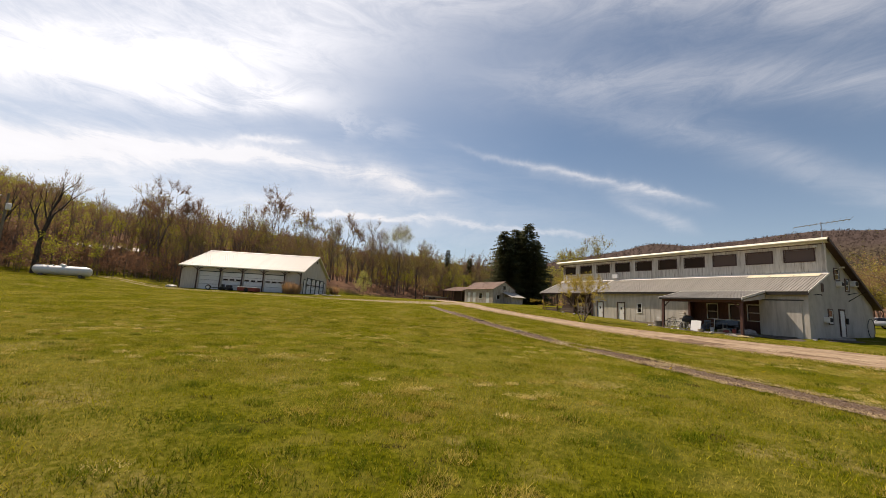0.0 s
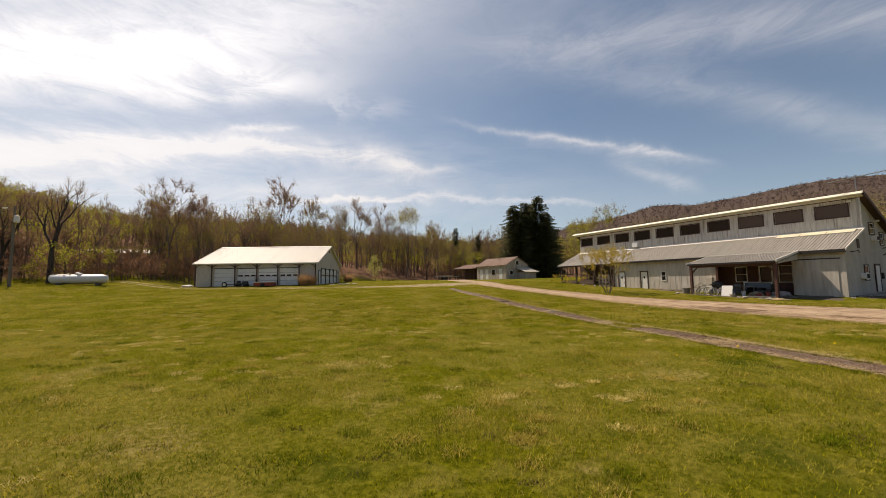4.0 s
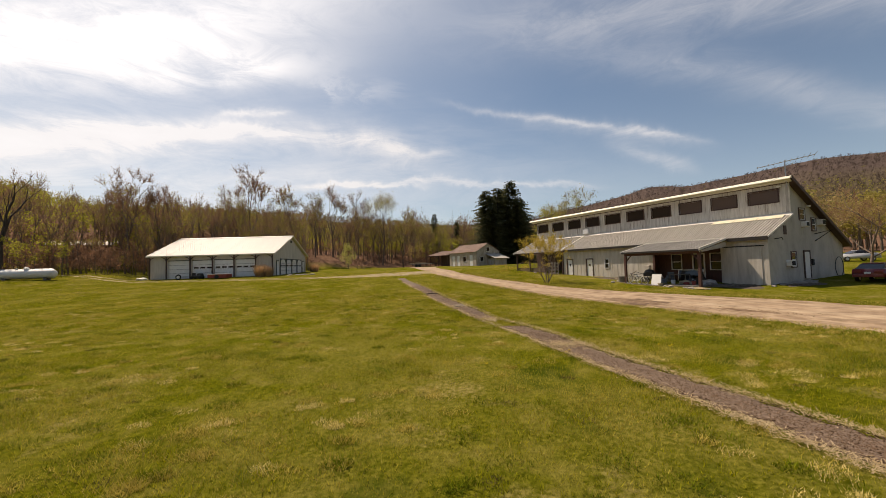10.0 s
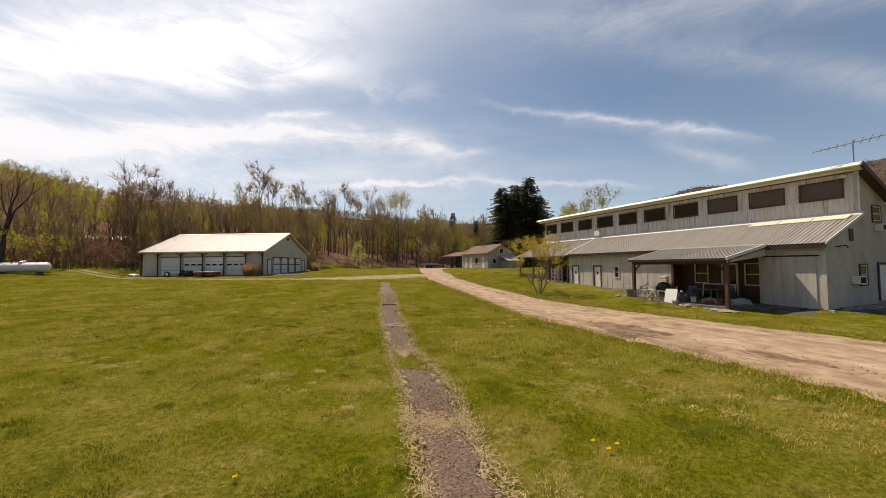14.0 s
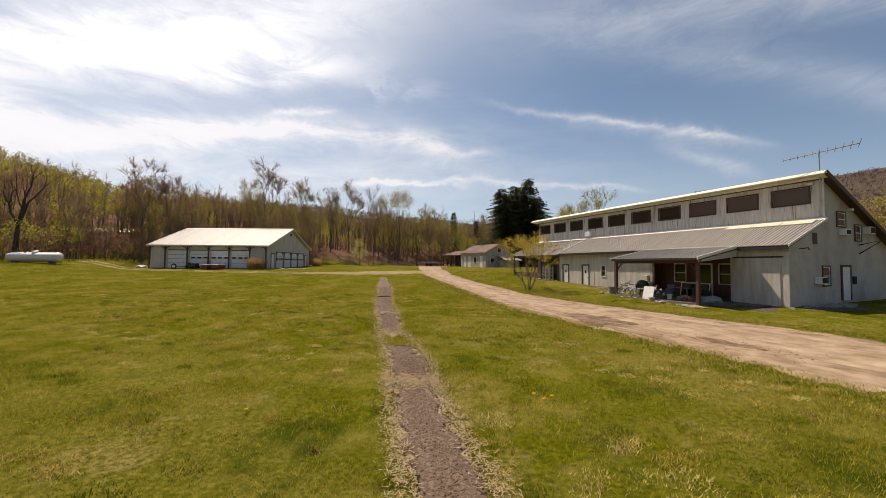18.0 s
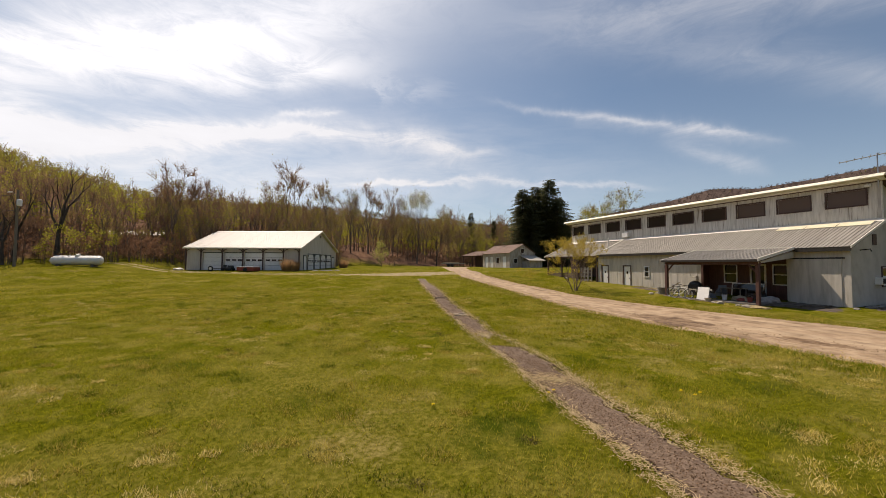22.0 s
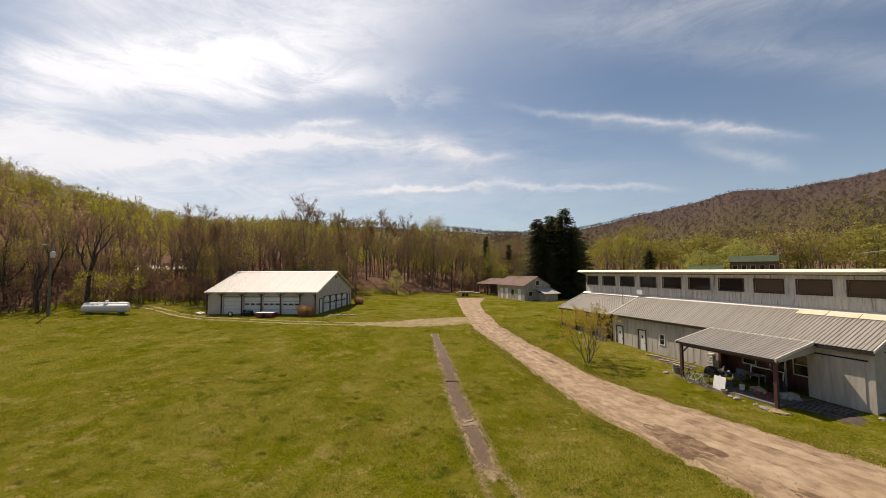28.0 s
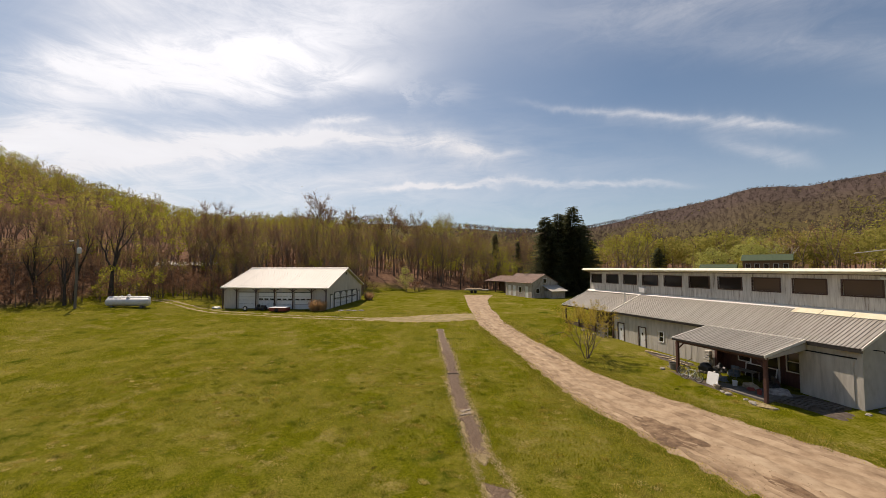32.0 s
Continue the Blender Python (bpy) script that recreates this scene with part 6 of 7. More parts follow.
for k, x in enumerate((-21.7, -22.25)):
    cr = thing("crate", on_barn(x, -0.75), "tall slatted wooden crate standing by the doors", "crate", "crates by the barn")
    for px_ in (-0.24, 0.24):
        for py_ in (-0.28, 0.28):
            part("upright", boxes((px_ - 0.04, px_ + 0.04, py_ - 0.04, py_ + 0.04, 0, 1.55)), M_GREYWOOD, cr)
    for z in (0.1, 0.5, 0.9, 1.3):
        part("rail", boxes((-0.24, 0.24, -0.32, -0.29, z, z + 0.12)), M_GREYWOOD, cr)
        part("rail", boxes((-0.24, 0.24, 0.29, 0.32, z, z + 0.12)), M_GREYWOOD, cr)
for k, (x, y, r_) in enumerate(((-3.4, -4.5, 0.17), (-3.0, -4.75, 0.13), (-3.9, -4.4, 0.12), (-5.0, -4.3, 0.10), (-5.4, -4.45, 0.14), (-2.2, -4.3, 0.12), (-10.9, -3.0, 0.16), (0.2, -0.5, 0.15))):
    heap("rubble", on_barn(x, y, 40 * k), r_ * 1.4, r_, r_ * 0.7, M_ROCK, "small grey lump of rubble by the porch", "rubble", 70 + k)
stack = thing("block_stack", on_barn(-9.75, -0.3), "leaning stack of pale weathered blocks by the porch wall", "blocks")
for k in range(7):
    part("block", boxes((-0.28 + 0.03 * (k % 3), 0.24 + 0.03 * (k % 2), -0.18, 0.18, k * 0.2, k * 0.2 + 0.16), bevel=0.02), M_SIDING, stack)
hoop = thing("hoop", on_barn(0.25, 11.4, 90), "thin dark metal hoop leaning on the barn wall", "hoop")
part("ring", tube(bmesh.new(), [(0.85 * math.cos(a), 0.1, 0.85 + 0.85 * math.sin(a)) for a in np.linspace(0, 2 * math.pi, 32, endpoint=False)], 0.03, 6, closed=True), M_BLACK, hoop)
for k in range(5):
    heap("mound", on_barn(0.5 + 0.25 * (k % 2), 0.9 + 0.9 * k), 0.45, 0.5, 0.18, M_GREYWOOD, "low grey mound of weathered scrap by the wall", "mound", 20 + k)
for k, (x, y) in enumerate(((-25.2, -0.9), (-23.2, -1.0), (-10.7, -4.1), (-3.2, -4.7), (-4.9, -4.6))):
    bm = bmesh.new()
    bmesh.ops.create_icosphere(bm, subdivisions=2, radius=0.2)
    for v in bm.verts:
        v.co *= 1 + 0.35 * noise.noise(v.co * 6 + Vector((k, 0, 0)))
        v.co.z *= 0.6
    ob = part("stone", bm, M_ROCK, None)
    ob.matrix_world = on_barn(x, y, 0, 0.06)
    tagged(ob, "pale rough stone lying in the grass", "stone", "stones by the barn")

# ---- cars ----


def car(m, paint, label):
    c = thing("car", m, label, "car", "cars behind the barn")
    # local x ahead, y to the left
    def shell(profile, w, inset):
        bm = bmesh.new()
        a = [bm.verts.new((x, -w + inset * max(0, z - 0.9), z)) for x, z in profile]
        b = [bm.verts.new((x, w - inset * max(0, z - 0.9), z)) for x, z in profile]
        n_ = len(profile)
        bm.faces.new(a); bm.faces.new(b[::-1])
        for i in range(n_):
            bm.faces.new((a[i], b[i], b[(i + 1) % n_], a[(i + 1) % n_]))
        bmesh.ops.recalc_face_normals(bm, faces=bm.faces)
        bmesh.ops.bevel(bm, geom=[e for e in bm.edges], offset=0.04, segments=2, affect="EDGES")
        return bm
    part("body", shell([(-2.1, 0.35), (-2.15, 0.62), (-2.1, 0.95), (-1.75, 1.0), (0.7, 0.98), (1.9, 0.82), (2.1, 0.6), (2.05, 0.33)], 0.86, 0.0), paint, c, smooth=True)
    part("cabin", shell([(-1.95, 0.94), (-1.15, 1.36), (0.05, 1.38), (0.95, 0.96)], 0.80, 0.35), M_GLASS, c, "dark tinted glasshouse")
    part("roof_skin", shell([(-1.25, 1.34), (-1.15, 1.405), (0.05, 1.42), (0.12, 1.36)], 0.70, 0.25), paint, c)
    for x in (-1.3, 1.3):
        for y in (-0.78, 0.78):
            w = part("wheel", tube(bmesh.new(), [(x, y - 0.1, 0.31), (x, y + 0.1, 0.31)], 0.31, 18), M_RUBBER, c)
            part("hubcap", tube(bmesh.new(), [(x, y - 0.11, 0.31), (x, y + 0.11, 0.31)], 0.19, 14), M_CHROME, w)
    for y in (-0.58, 0.58):
        part("tail_lamp", boxes((-2.185, -2.12, y - 0.22, y + 0.22, 0.70, 0.86), bevel=0.02), M_REDPAINT, c)
        part("headlight", boxes((2.0, 2.1, y - 0.2, y + 0.2, 0.62, 0.76), bevel=0.02), M_CHROME, c)
    part("bumper", boxes((-2.22, -2.05, -0.82, 0.82, 0.36, 0.56), bevel=0.04), paint, c)
    part("front_bumper", boxes((2.0, 2.16, -0.8, 0.8, 0.34, 0.54), bevel=0.04), paint, c)
    part("number_plate", boxes((-2.19, -2.155, -0.18, 0.18, 0.62, 0.76)), M_WHITE, c, "plain pale plate")
    for y in (-0.9, 0.9):
        part("door_mirror", boxes((0.5, 0.62, y - 0.08, y + 0.08, 0.95, 1.08), bevel=0.02), paint, c)
    return c


def carpaint(name, c1, c2):
    m = mat(name, [c1, c2], scale=2, rough=0.28, bump=0.0)
    m.node_tree.nodes["Principled BSDF"].inputs["Coat Weight"].default_value = 0.5
    return m


M_CARRED = carpaint("dark_red_car_paint", (0.16, 0.012, 0.018), (0.20, 0.018, 0.024))
M_CARSILVER = carpaint("silver_car_paint", (0.45, 0.46, 0.48), (0.52, 0.53, 0.55))
car(at(37.0, 30.2, 28), M_CARRED, "dark red hatchback parked on the grass behind the barn")
car(at(56.5, 51.5, 165), M_CARSILVER, "silver saloon parked on the far track")

# ---- tanks, pole and far buildings ----
M_TANK = mat("white_tank_enamel", [(0.62, 0.61, 0.58), (0.74, 0.735, 0.71)], scale=1.2, rough=0.45, bump=0.03, grime=0.25)


def tank(m, label):
    t_ = thing("propane_tank", m, label, "tank", "propane tanks in the meadow")
    L_, r = 3.1, 0.64
    prof = [(-L_ - r * math.cos(a) * 0.75, r * math.sin(a)) for a in np.linspace(0.05, math.pi / 2, 7)]
    prof += [(-p[0], p[1]) for p in prof[::-1]]
    part("shell", tube(bmesh.new(), [(x, 0, 0.78) for x, _ in prof], [q for _, q in prof], 24), M_TANK, t_, smooth=True)
    part("dome", tube(bmesh.new(), [(0, 0, 1.36), (0, 0, 1.66), (0, 0, 1.71)], [0.3, 0.28, 0.15], 14), M_TANK, t_)
    part("valve_cap", tube(bmesh.new(), [(-1.2, 0, 1.36), (-1.2, 0, 1.56)], 0.12, 10), M_TANK, t_)
    for x in (-2.4, 2.4):
        part("saddle", boxes((x - 0.2, x + 0.2, -0.5, 0.5, -0.4, 0.3), bevel=0.03), M_SLAB, t_)
    return t_


tank(at(-56.9, 52.6, 15), "long white propane tank lying on saddles in the grass")
tank(at(-59.3, 54.6, 15), "long white propane tank behind its twin")

M_POLEWOOD = mat("grey_pole_wood", [(0.13, 0.11, 0.085), (0.22, 0.19, 0.15)], scale=4, stretch=(2, 2, 0.2), rough=0.9, bump=0.2)
pole = thing("utility_pole", at(-64.0, 49.6), "grey wooden utility pole with a pale transformer and wires", "pole")
part("post", tube(bmesh.new(), [(0, 0, -0.5), (0, 0, 11.4)], [0.2, 0.14], 10), M_POLEWOOD, pole)
part("transformer", tube(bmesh.new(), [(0.36, 0, 9.0), (0.36, 0, 9.08), (0.36, 0, 9.9), (0.36, 0, 10.0)], [0.24, 0.3, 0.3, 0.2], 14), M_WHITE, pole, "pale grey transformer can")
part("lamp_arm", tube(bmesh.new(), [(0, 0, 10.4), (-0.7, 0.1, 10.95), (-1.5, 0.2, 11.15)], 0.04, 6), M_POLEWOOD, pole)
part("street_lamp_head", boxes((-2.1, -1.4, 0.08, 0.34, 11.08, 11.24), bevel=0.03), M_WHITE, pole, "pale lamp head")
for k, z in enumerate((10.7, 8.4)):
    pts = [(-45 * f, -12 * f, z - 3.2 * math.sin(math.pi * f) * 0.6 + 1.0 * f) for f in np.linspace(0, 1, 12)]
    part("wire", tube(bmesh.new(), pts, 0.03, 4), M_BLACK, pole)

M_RUST = mat("rusty_roof", [(0.115, 0.065, 0.045), (0.19, 0.115, 0.085), (0.24, 0.165, 0.13)], scale=1.2, stretch=(2, 0.4, 1), rough=0.8, bump=0.1, spread=0.12, grime=0.3)
M_SHEDWALL = mat("chalky_white_boards", [(0.27, 0.22, 0.17), (0.42, 0.37, 0.31), (0.52, 0.475, 0.42)], scale=2, stretch=(2, 2, 0.4), rough=0.85, bump=0.2, grime=0.35)
M_GREENROOF = mat("green_metal_roof", [(0.028, 0.052, 0.020), (0.048, 0.080, 0.032)], scale=1, rough=0.75, bump=0.05, spread=0.06)


def gable_house(name, m, lx, ly, eave, ridge, wall_m, roof_m, label, category, openings=(), ov=0.35):
    """A plain house: long side along x faces -y; openings are (side, from, to, z0, z1, kind)."""
    h = thing(name, m, label, category)
    fronts = [(a, b, c, d) for s, a, b, c, d, k in openings if s == "front"]
    part("front_wall", wall_x(bmesh.new(), 0, lx, -0.8, eave, 0, 0.15, fronts), wall_m, h)
    part("back_wall", boxes((0, lx, ly - 0.15, ly, -0.8, eave)), wall_m, h)
    gp_ = [(0.15, -0.8), (0.15, eave), (ly / 2, ridge - 0.1), (ly - 0.15, eave), (ly - 0.15, -0.8)]
    part("gable_wall", prism(bmesh.new(), gp_, 0, 0.15), wall_m, h)
    part("gable_wall", prism(bmesh.new(), gp_, lx - 0.15, lx), wall_m, h)
    s = (ridge - eave) / (ly / 2)
    roof(h, -ov, lx + ov, -ov, eave - ov * s, ly / 2, ridge, roof_m, width=1.0, ribs=2)
    roof(h, -ov, lx + ov, ly + ov, eave - ov * s, ly / 2, ridge, roof_m, width=1.0, ribs=2)
    # an added near-black sheet gives the unlit interior its shade by colour
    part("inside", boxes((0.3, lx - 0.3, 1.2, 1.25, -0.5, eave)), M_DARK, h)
    for sd, a, b, c, d, kind in openings:
        if sd == "front":
            if kind == "door":
                part("door", boxes((a, b, 0.04, 0.09, c, d)), M_WHITE, h)
            elif kind == "window":
                window(h, a, b, c, d, 0, M_WHITE, M_GLASS)
        else:
            x = lx
            w = part("gable_window" if kind == "window" else "gable_door", boxes((x, x + 0.04, a - 0.07, b + 0.07, c - 0.07, d + 0.07)), M_WHITE, h)
            part("pane", boxes((x + 0.04, x + 0.05, a, b, c, d)), M_GLASS, w)
    return h


shed = gable_house("shed", pose(3.0, 95.2, 3.1, 0, 0, -57), 11.2, 6.6, 3.3, 5.1, M_SHEDWALL, M_RUST, "old white shed with a rusty tin roof beside the spruces", "shed",
                   [("front", 1.2, 2.4, -0.2, 2.4, "door"), ("front", 3.4, 4.6, -0.2, 2.4, "door"), ("front", 6.0, 7.2, 1.0, 2.2, "window"), ("front", 8.6, 9.8, -0.2, 2.4, "door"),
                    ("side", 1.1, 1.9, 1.0, 1.9, "window"), ("side", 2.9, 3.7, 3.2, 4.1, "window")])
part("lean_to_wall", boxes((11.2, 14.0, 3.2, 6.4, -0.8, 1.5)), M_SHEDWALL, shed)
part("lean_to_roof", prism(bmesh.new(), [(0, 0), (0, 0.06), (1, 0.06), (1, 0)], 0, 1), M_TIN_WHITE, shed, "pale tin lean-to roof", matrix=pose(11.2, 2.6, 2.6, 0, 18, 0) @ Matrix.Diagonal((3.6, 4.2, 1, 1)))
carport = thing("open_shed", pose(-2.6, 106.0, 3.2, 0, 0, -40), "open-sided timber shed with a rusty tin roof", "shed")
for x in (0, 3.2, 6.4):
    for y in (0, 4.6):
        part("post", boxes((x - 0.09, x + 0.09, y - 0.09, y + 0.09, -0.6, 3.0)), M_BROWNFRAME, carport)
part("back_wall", boxes((0, 6.4, 4.7, 4.8, -0.5, 3.0)), M_BROWNFRAME, carport)
roof(carport, -0.5, 6.9, -0.6, 2.85, 5.2, 4.2, M_RUST, width=1.0, ribs=2)
part("rafter_deck", prism(bmesh.new(), [(-0.5, 2.75), (-0.5, 2.85), (5.1, 4.2), (5.1, 4.05)], -0.4, 6.8), M_BROWNFRAME, carport)

trailer = thing("flatbed_trailer", at(-4.6, 99.0, 8), "low flatbed trailer with pale timber load at the road's end", "trailer")
part("bed", boxes((-3.0, 3.0, -1.1, 1.1, 0.75, 0.95), bevel=0.02), M_GREYWOOD, trailer)
part("load", boxes((-2.6, 1.4, -0.8, 0.8, 0.95, 1.15), bevel=0.02), M_PINE, trailer)
part("drawbar", boxes((3.0, 4.3, -0.08, 0.08, 0.7, 0.82)), M_BLACK, trailer)
for x in (-1.2, -0.3):
    for y in (-1.15, 1.15):
        part("wheel", tube(bmesh.new(), [(x, y - 0.1, 0.38), (x, y + 0.1, 0.38)], 0.38, 16), M_RUBBER, trailer)

M_HOUSEWOOD = mat("brown_stained_boards", [(0.16, 0.085, 0.050), (0.24, 0.14, 0.085)], scale=3, rough=0.8, bump=0.1)
gh_w = [("front", 0.7 + 2.0 * k, 1.7 + 2.0 * k, 4.6, 5.7, "window") for k in range(5)]
gable_house("house", pose(67.6, 126.4, 4.9, 0, 0, -30), 10.4, 7.0, 6.8, 8.4, M_HOUSEWOOD, M_GREENROOF, "brown timber house with a green metal roof beyond the barn", "house", gh_w)
gable_house("house", pose(56.0, 124.5, 4.0, 0, 0, -30), 8.0, 6.0, 4.8, 6.5, M_SHEDWALL, M_GREENROOF, "pale outbuilding with a green roof beside the house", "house", [(o_[0], o_[1], o_[2], 2.4, 3.6, o_[5]) for o_ in gh_w[:3]])
gable_house("house", pose(84.0, 118.0, 3.0, 0, 0, -30), 9.0, 6.0, 4.4, 6.3, M_SHEDWALL, M_RUST, "pale cottage with a brown roof among the trees", "house", [(o_[0], o_[1], o_[2], 2.4, 3.6, o_[5]) for o_ in gh_w[:3]])
gable_house("far_shed", pose(-84.0, 78.0, hz(-78, 81) - 3.0, 0, 0, 28), 15.0, 4.0, 3.4, 4.2, M_DARKWOOD, M_TIN, "long low shed with a pale tin roof in the brush", "shed")


# ---- by the garage ----
def on_gar(x, y, rz=0, lift=0.0):
    p = GAR @ Vector((x, y, 0))
    return pose(p.x, p.y, hz(p.x, p.y) + lift, 0, 0, 4.6 + rz)


cart = thing("utility_trailer", on_gar(-7.6, -1.9), "low dull red trailer box with a white cover", "trailer")
part("box", boxes((-1.4, 1.4, -0.9, 0.9, 0.12, 0.66), bevel=0.03), M_REDPAINT, cart)
part("cover", boxes((-1.45, 1.45, -0.95, 0.95, 0.66, 0.74), bevel=0.02), M_WHITE, cart)
for y in (-0.95, 0.95):
    part("wheel", tube(bmesh.new(), [(0, y - 0.08, 0.3), (0, y + 0.08, 0.3)], 0.3, 14), M_RUBBER, cart)
axle = thing("wheel_axle", on_gar(-13.9, -1.8), "single black wheel on a small trailer axle", "wheel")
part("tyre", tube(bmesh.new(), [(0.34 * math.cos(a), 0, 0.42 + 0.34 * math.sin(a)) for a in np.linspace(0, 2 * math.pi, 20, endpoint=False)], 0.1, 8, closed=True), M_RUBBER, axle)
part("rim", tube(bmesh.new(), [(0, -0.07, 0.42), (0, 0.07, 0.42)], 0.24, 14), M_WHITE, axle)
part("axle_bar", boxes((0, 2.0, -0.05, 0.05, 0.38, 0.48)), M_BLACK, axle)
mower = thing("mower", on_gar(-11.6, -0.9), "dark riding mower parked before the doors", "mower")
part("deck", boxes((-0.8, 0.8, -0.45, 0.45, 0.2, 0.55), bevel=0.05), M_BLACK, mower)
part("seat", boxes((-0.7, -0.3, -0.22, 0.22, 0.55, 0.95), bevel=0.05), M_BLACK, mower)
part("hood", boxes((0.05, 0.85, -0.3, 0.3, 0.5, 0.85), bevel=0.06), M_BLACK, mower)
for x in (-0.55, 0.6):
    for y in (-0.48, 0.48):
        part("wheel", tube(bmesh.new(), [(x, y - 0.1, 0.24), (x, y + 0.1, 0.24)], 0.24, 12), M_RUBBER, mower)
ladder = thing("hand_truck", on_gar(-9.9, 0.1) @ pose(0, 0, 0, -15), "black hand truck leaning on a garage post", "hand truck")
part("rail", tube(bmesh.new(), [(-0.2, 0, 0), (-0.2, 0, 1.5), (0.2, 0, 1.5), (0.2, 0, 0)], 0.03, 5), M_BLACK, ladder)
part("toe_plate", boxes((-0.25, 0.25, -0.3, 0, 0, 0.03)), M_BLACK, ladder)
for k in range(4):
    heap("mound", on_gar(2.6 + 1.1 * k, -0.6 + 0.3 * (k % 2)), 0.5, 0.35, 0.16, M_GREYWOOD, "small grey mound of scrap in the grass by the garage", "mound", 40 + k)
heap("rubble", on_gar(-20.6, 0.0), 0.9, 0.6, 0.4, M_TRIM, "pale heap of rubble at the garage corner", "rubble", 51)

# ---- single trees and shrubs ----


def tree(name, x, y, arrays, mats, label, category="tree", group="", sink=0.15):
    """A tree of its own: trunk with limbs, and crown."""
    V, T, I = arrays
    t_ = thing(name, pose(x, y, hz(x, y) - sink), label, category, group)
    for nm, keep in (("trunk", I == 0), ("crown", I != 0)):
        if not keep.any():
            continue
        tt = T[keep]
        used, inv = np.unique(tt, return_inverse=True)
        me = mesh_from_arrays(nm, V[used], inv.reshape(-1, 3), mats, I[keep])
        ob = new(nm, me)
        ob.parent = t_
    return t_


def dark_snag(seed, h):
    return forked_tree(seed, h, h * 0.27, h * 0.026, fork=0.30, depth=4, twigs=520, twig_w=0.022, rise=0.5)


BARE = [M_BARK_DARK, M_LEAF_A, M_TWIG]
tree("bare_tree", -65.4, 56.2, dark_snag(101, 17.6), BARE, "dark twisted bare tree behind the propane tanks")
tree("bare_tree", -72.8, 55.3, dark_snag(102, 14.5), BARE, "dark bare tree at the edge of the brush")
tree("bare_tree", -76.7, 51.9, dark_snag(103, 13), BARE, "dark bare leaning tree at the edge of the brush")
tree("bare_tree", -69.8, 51.9, dark_snag(107, 11.5), BARE, "dark bare tree beside the utility pole")
LIGHTBARE = [M_BARK, M_LEAF_A, M_TWIG]
tree("tall_bare_tree", -56.8, 69.6, forked_tree(106, 20.0, 4.4, 0.28, fork=0.36, depth=5, twigs=1900, twig_w=0.022, rise=0.45), LIGHTBARE, "tall bare tree with fine twigs behind the garage", "tree", "tall bare trees")
tree("tall_bare_tree", -53.2, 72.4, forked_tree(109, 17.6, 2.9, 0.22, fork=0.38, depth=5, twigs=1300, twig_w=0.022, rise=0.45), LIGHTBARE, "tall slim bare tree behind the garage", "tree", "tall bare trees")
tree("tall_bare_tree", -47.8, 97.5, forked_tree(115, 23, 6.0, 0.32, fork=0.32, depth=5, twigs=2400, twig_w=0.024, leaves=420, leaf_size=0.13, rise=0.6), LIGHTBARE, "tall spreading bare tree in the wood's edge", "tree", "tall bare trees")
tree("tall_bare_tree", -33.0, 116.0, forked_tree(132, 22, 5.0, 0.3, fork=0.30, depth=5, twigs=2000, twig_w=0.026, leaves=500, leaf_size=0.13, rise=0.45), LIGHTBARE, "tall bare tree rising over the woods", "tree", "tall bare trees")
tree("budding_tree", -17.5, 115.0, forked_tree(109, 23, 5.8, 0.3, fork=0.28, depth=5, twigs=700, twig_w=0.024, leaves=2200, leaf_size=0.14, rise=0.8, scatter_=0.03), [M_BARK, M_LEAF_A, M_TWIG], "tall tree in fresh yellow-green bud", "tree", "budding trees")
tree("budding_tree", -2.0, 118.0, forked_tree(110, 15, 5.2, 0.22, fork=0.25, depth=4, twigs=400, twig_w=0.024, leaves=2000, leaf_size=0.15, scatter_=0.05), [M_BARK, M_LEAF_A, M_TWIG], "rounded tree in yellow-green leaf", "tree", "budding trees")
tree("budding_tree", -11.0, 112.0, forked_tree(111, 13.5, 4.4, 0.2, fork=0.25, depth=4, twigs=600, twig_w=0.024, leaves=500, leaf_size=0.13), [M_BARK_DARK, M_LEAF_D, M_TWIG], "dark-stemmed tree with olive buds", "tree", "budding trees")
for k_, (x_, y_, h_, r_, lv_) in enumerate(((-41.5, 107.0, 21, 4.2, 900), (-26.0, 118.5, 21.5, 4.4, 500), (-66.5, 80.0, 18, 3.8, 700), (-9.0, 119.0, 19, 4.4, 1300), (-37.0, 112.0, 19.5, 3.8, 1200))):
    tree("budding_tree", x_, y_, forked_tree(140 + k_, h_, r_, 0.27, fork=0.32, depth=5, twigs=1300, twig_w=0.026, leaves=lv_, leaf_size=0.14, rise=0.45, scatter_=0.03), [M_BARK, M_LEAF_A, M_TWIG], "tall tree in thin yellow-green bud over the woods", "tree", "budding trees")
tree("young_tree", -23.8, 100.4, leafy_tree(112, 7.2, 2.6, 16, 90, 0.14, 0.1, base=0.14), [M_BARK, M_LEAF_PALE, M_TWIG], "small yellow-green tree standing in the meadow")
tree("dry_shrub", -20.6, 101.5, grow_tree(113, 2.6, 3.0, 14, 1000, 0, 0.1, 0.06, bare_to=0.05, up=0.7, twig_w=0.03, twig_mi=2), [M_BARK, M_LEAF_A, M_TWIG_RED], "red-brown leafless shrub beside the small tree", "shrub")
tree("dry_shrub", -22.4, 103.5, grow_tree(114, 2.4, 2.8, 14, 900, 0, 0.1, 0.06, bare_to=0.05, up=0.6, twig_w=0.03, twig_mi=2), [M_BARK, M_LEAF_A, M_TWIG_RED], "low red-brown leafless shrub", "shrub")
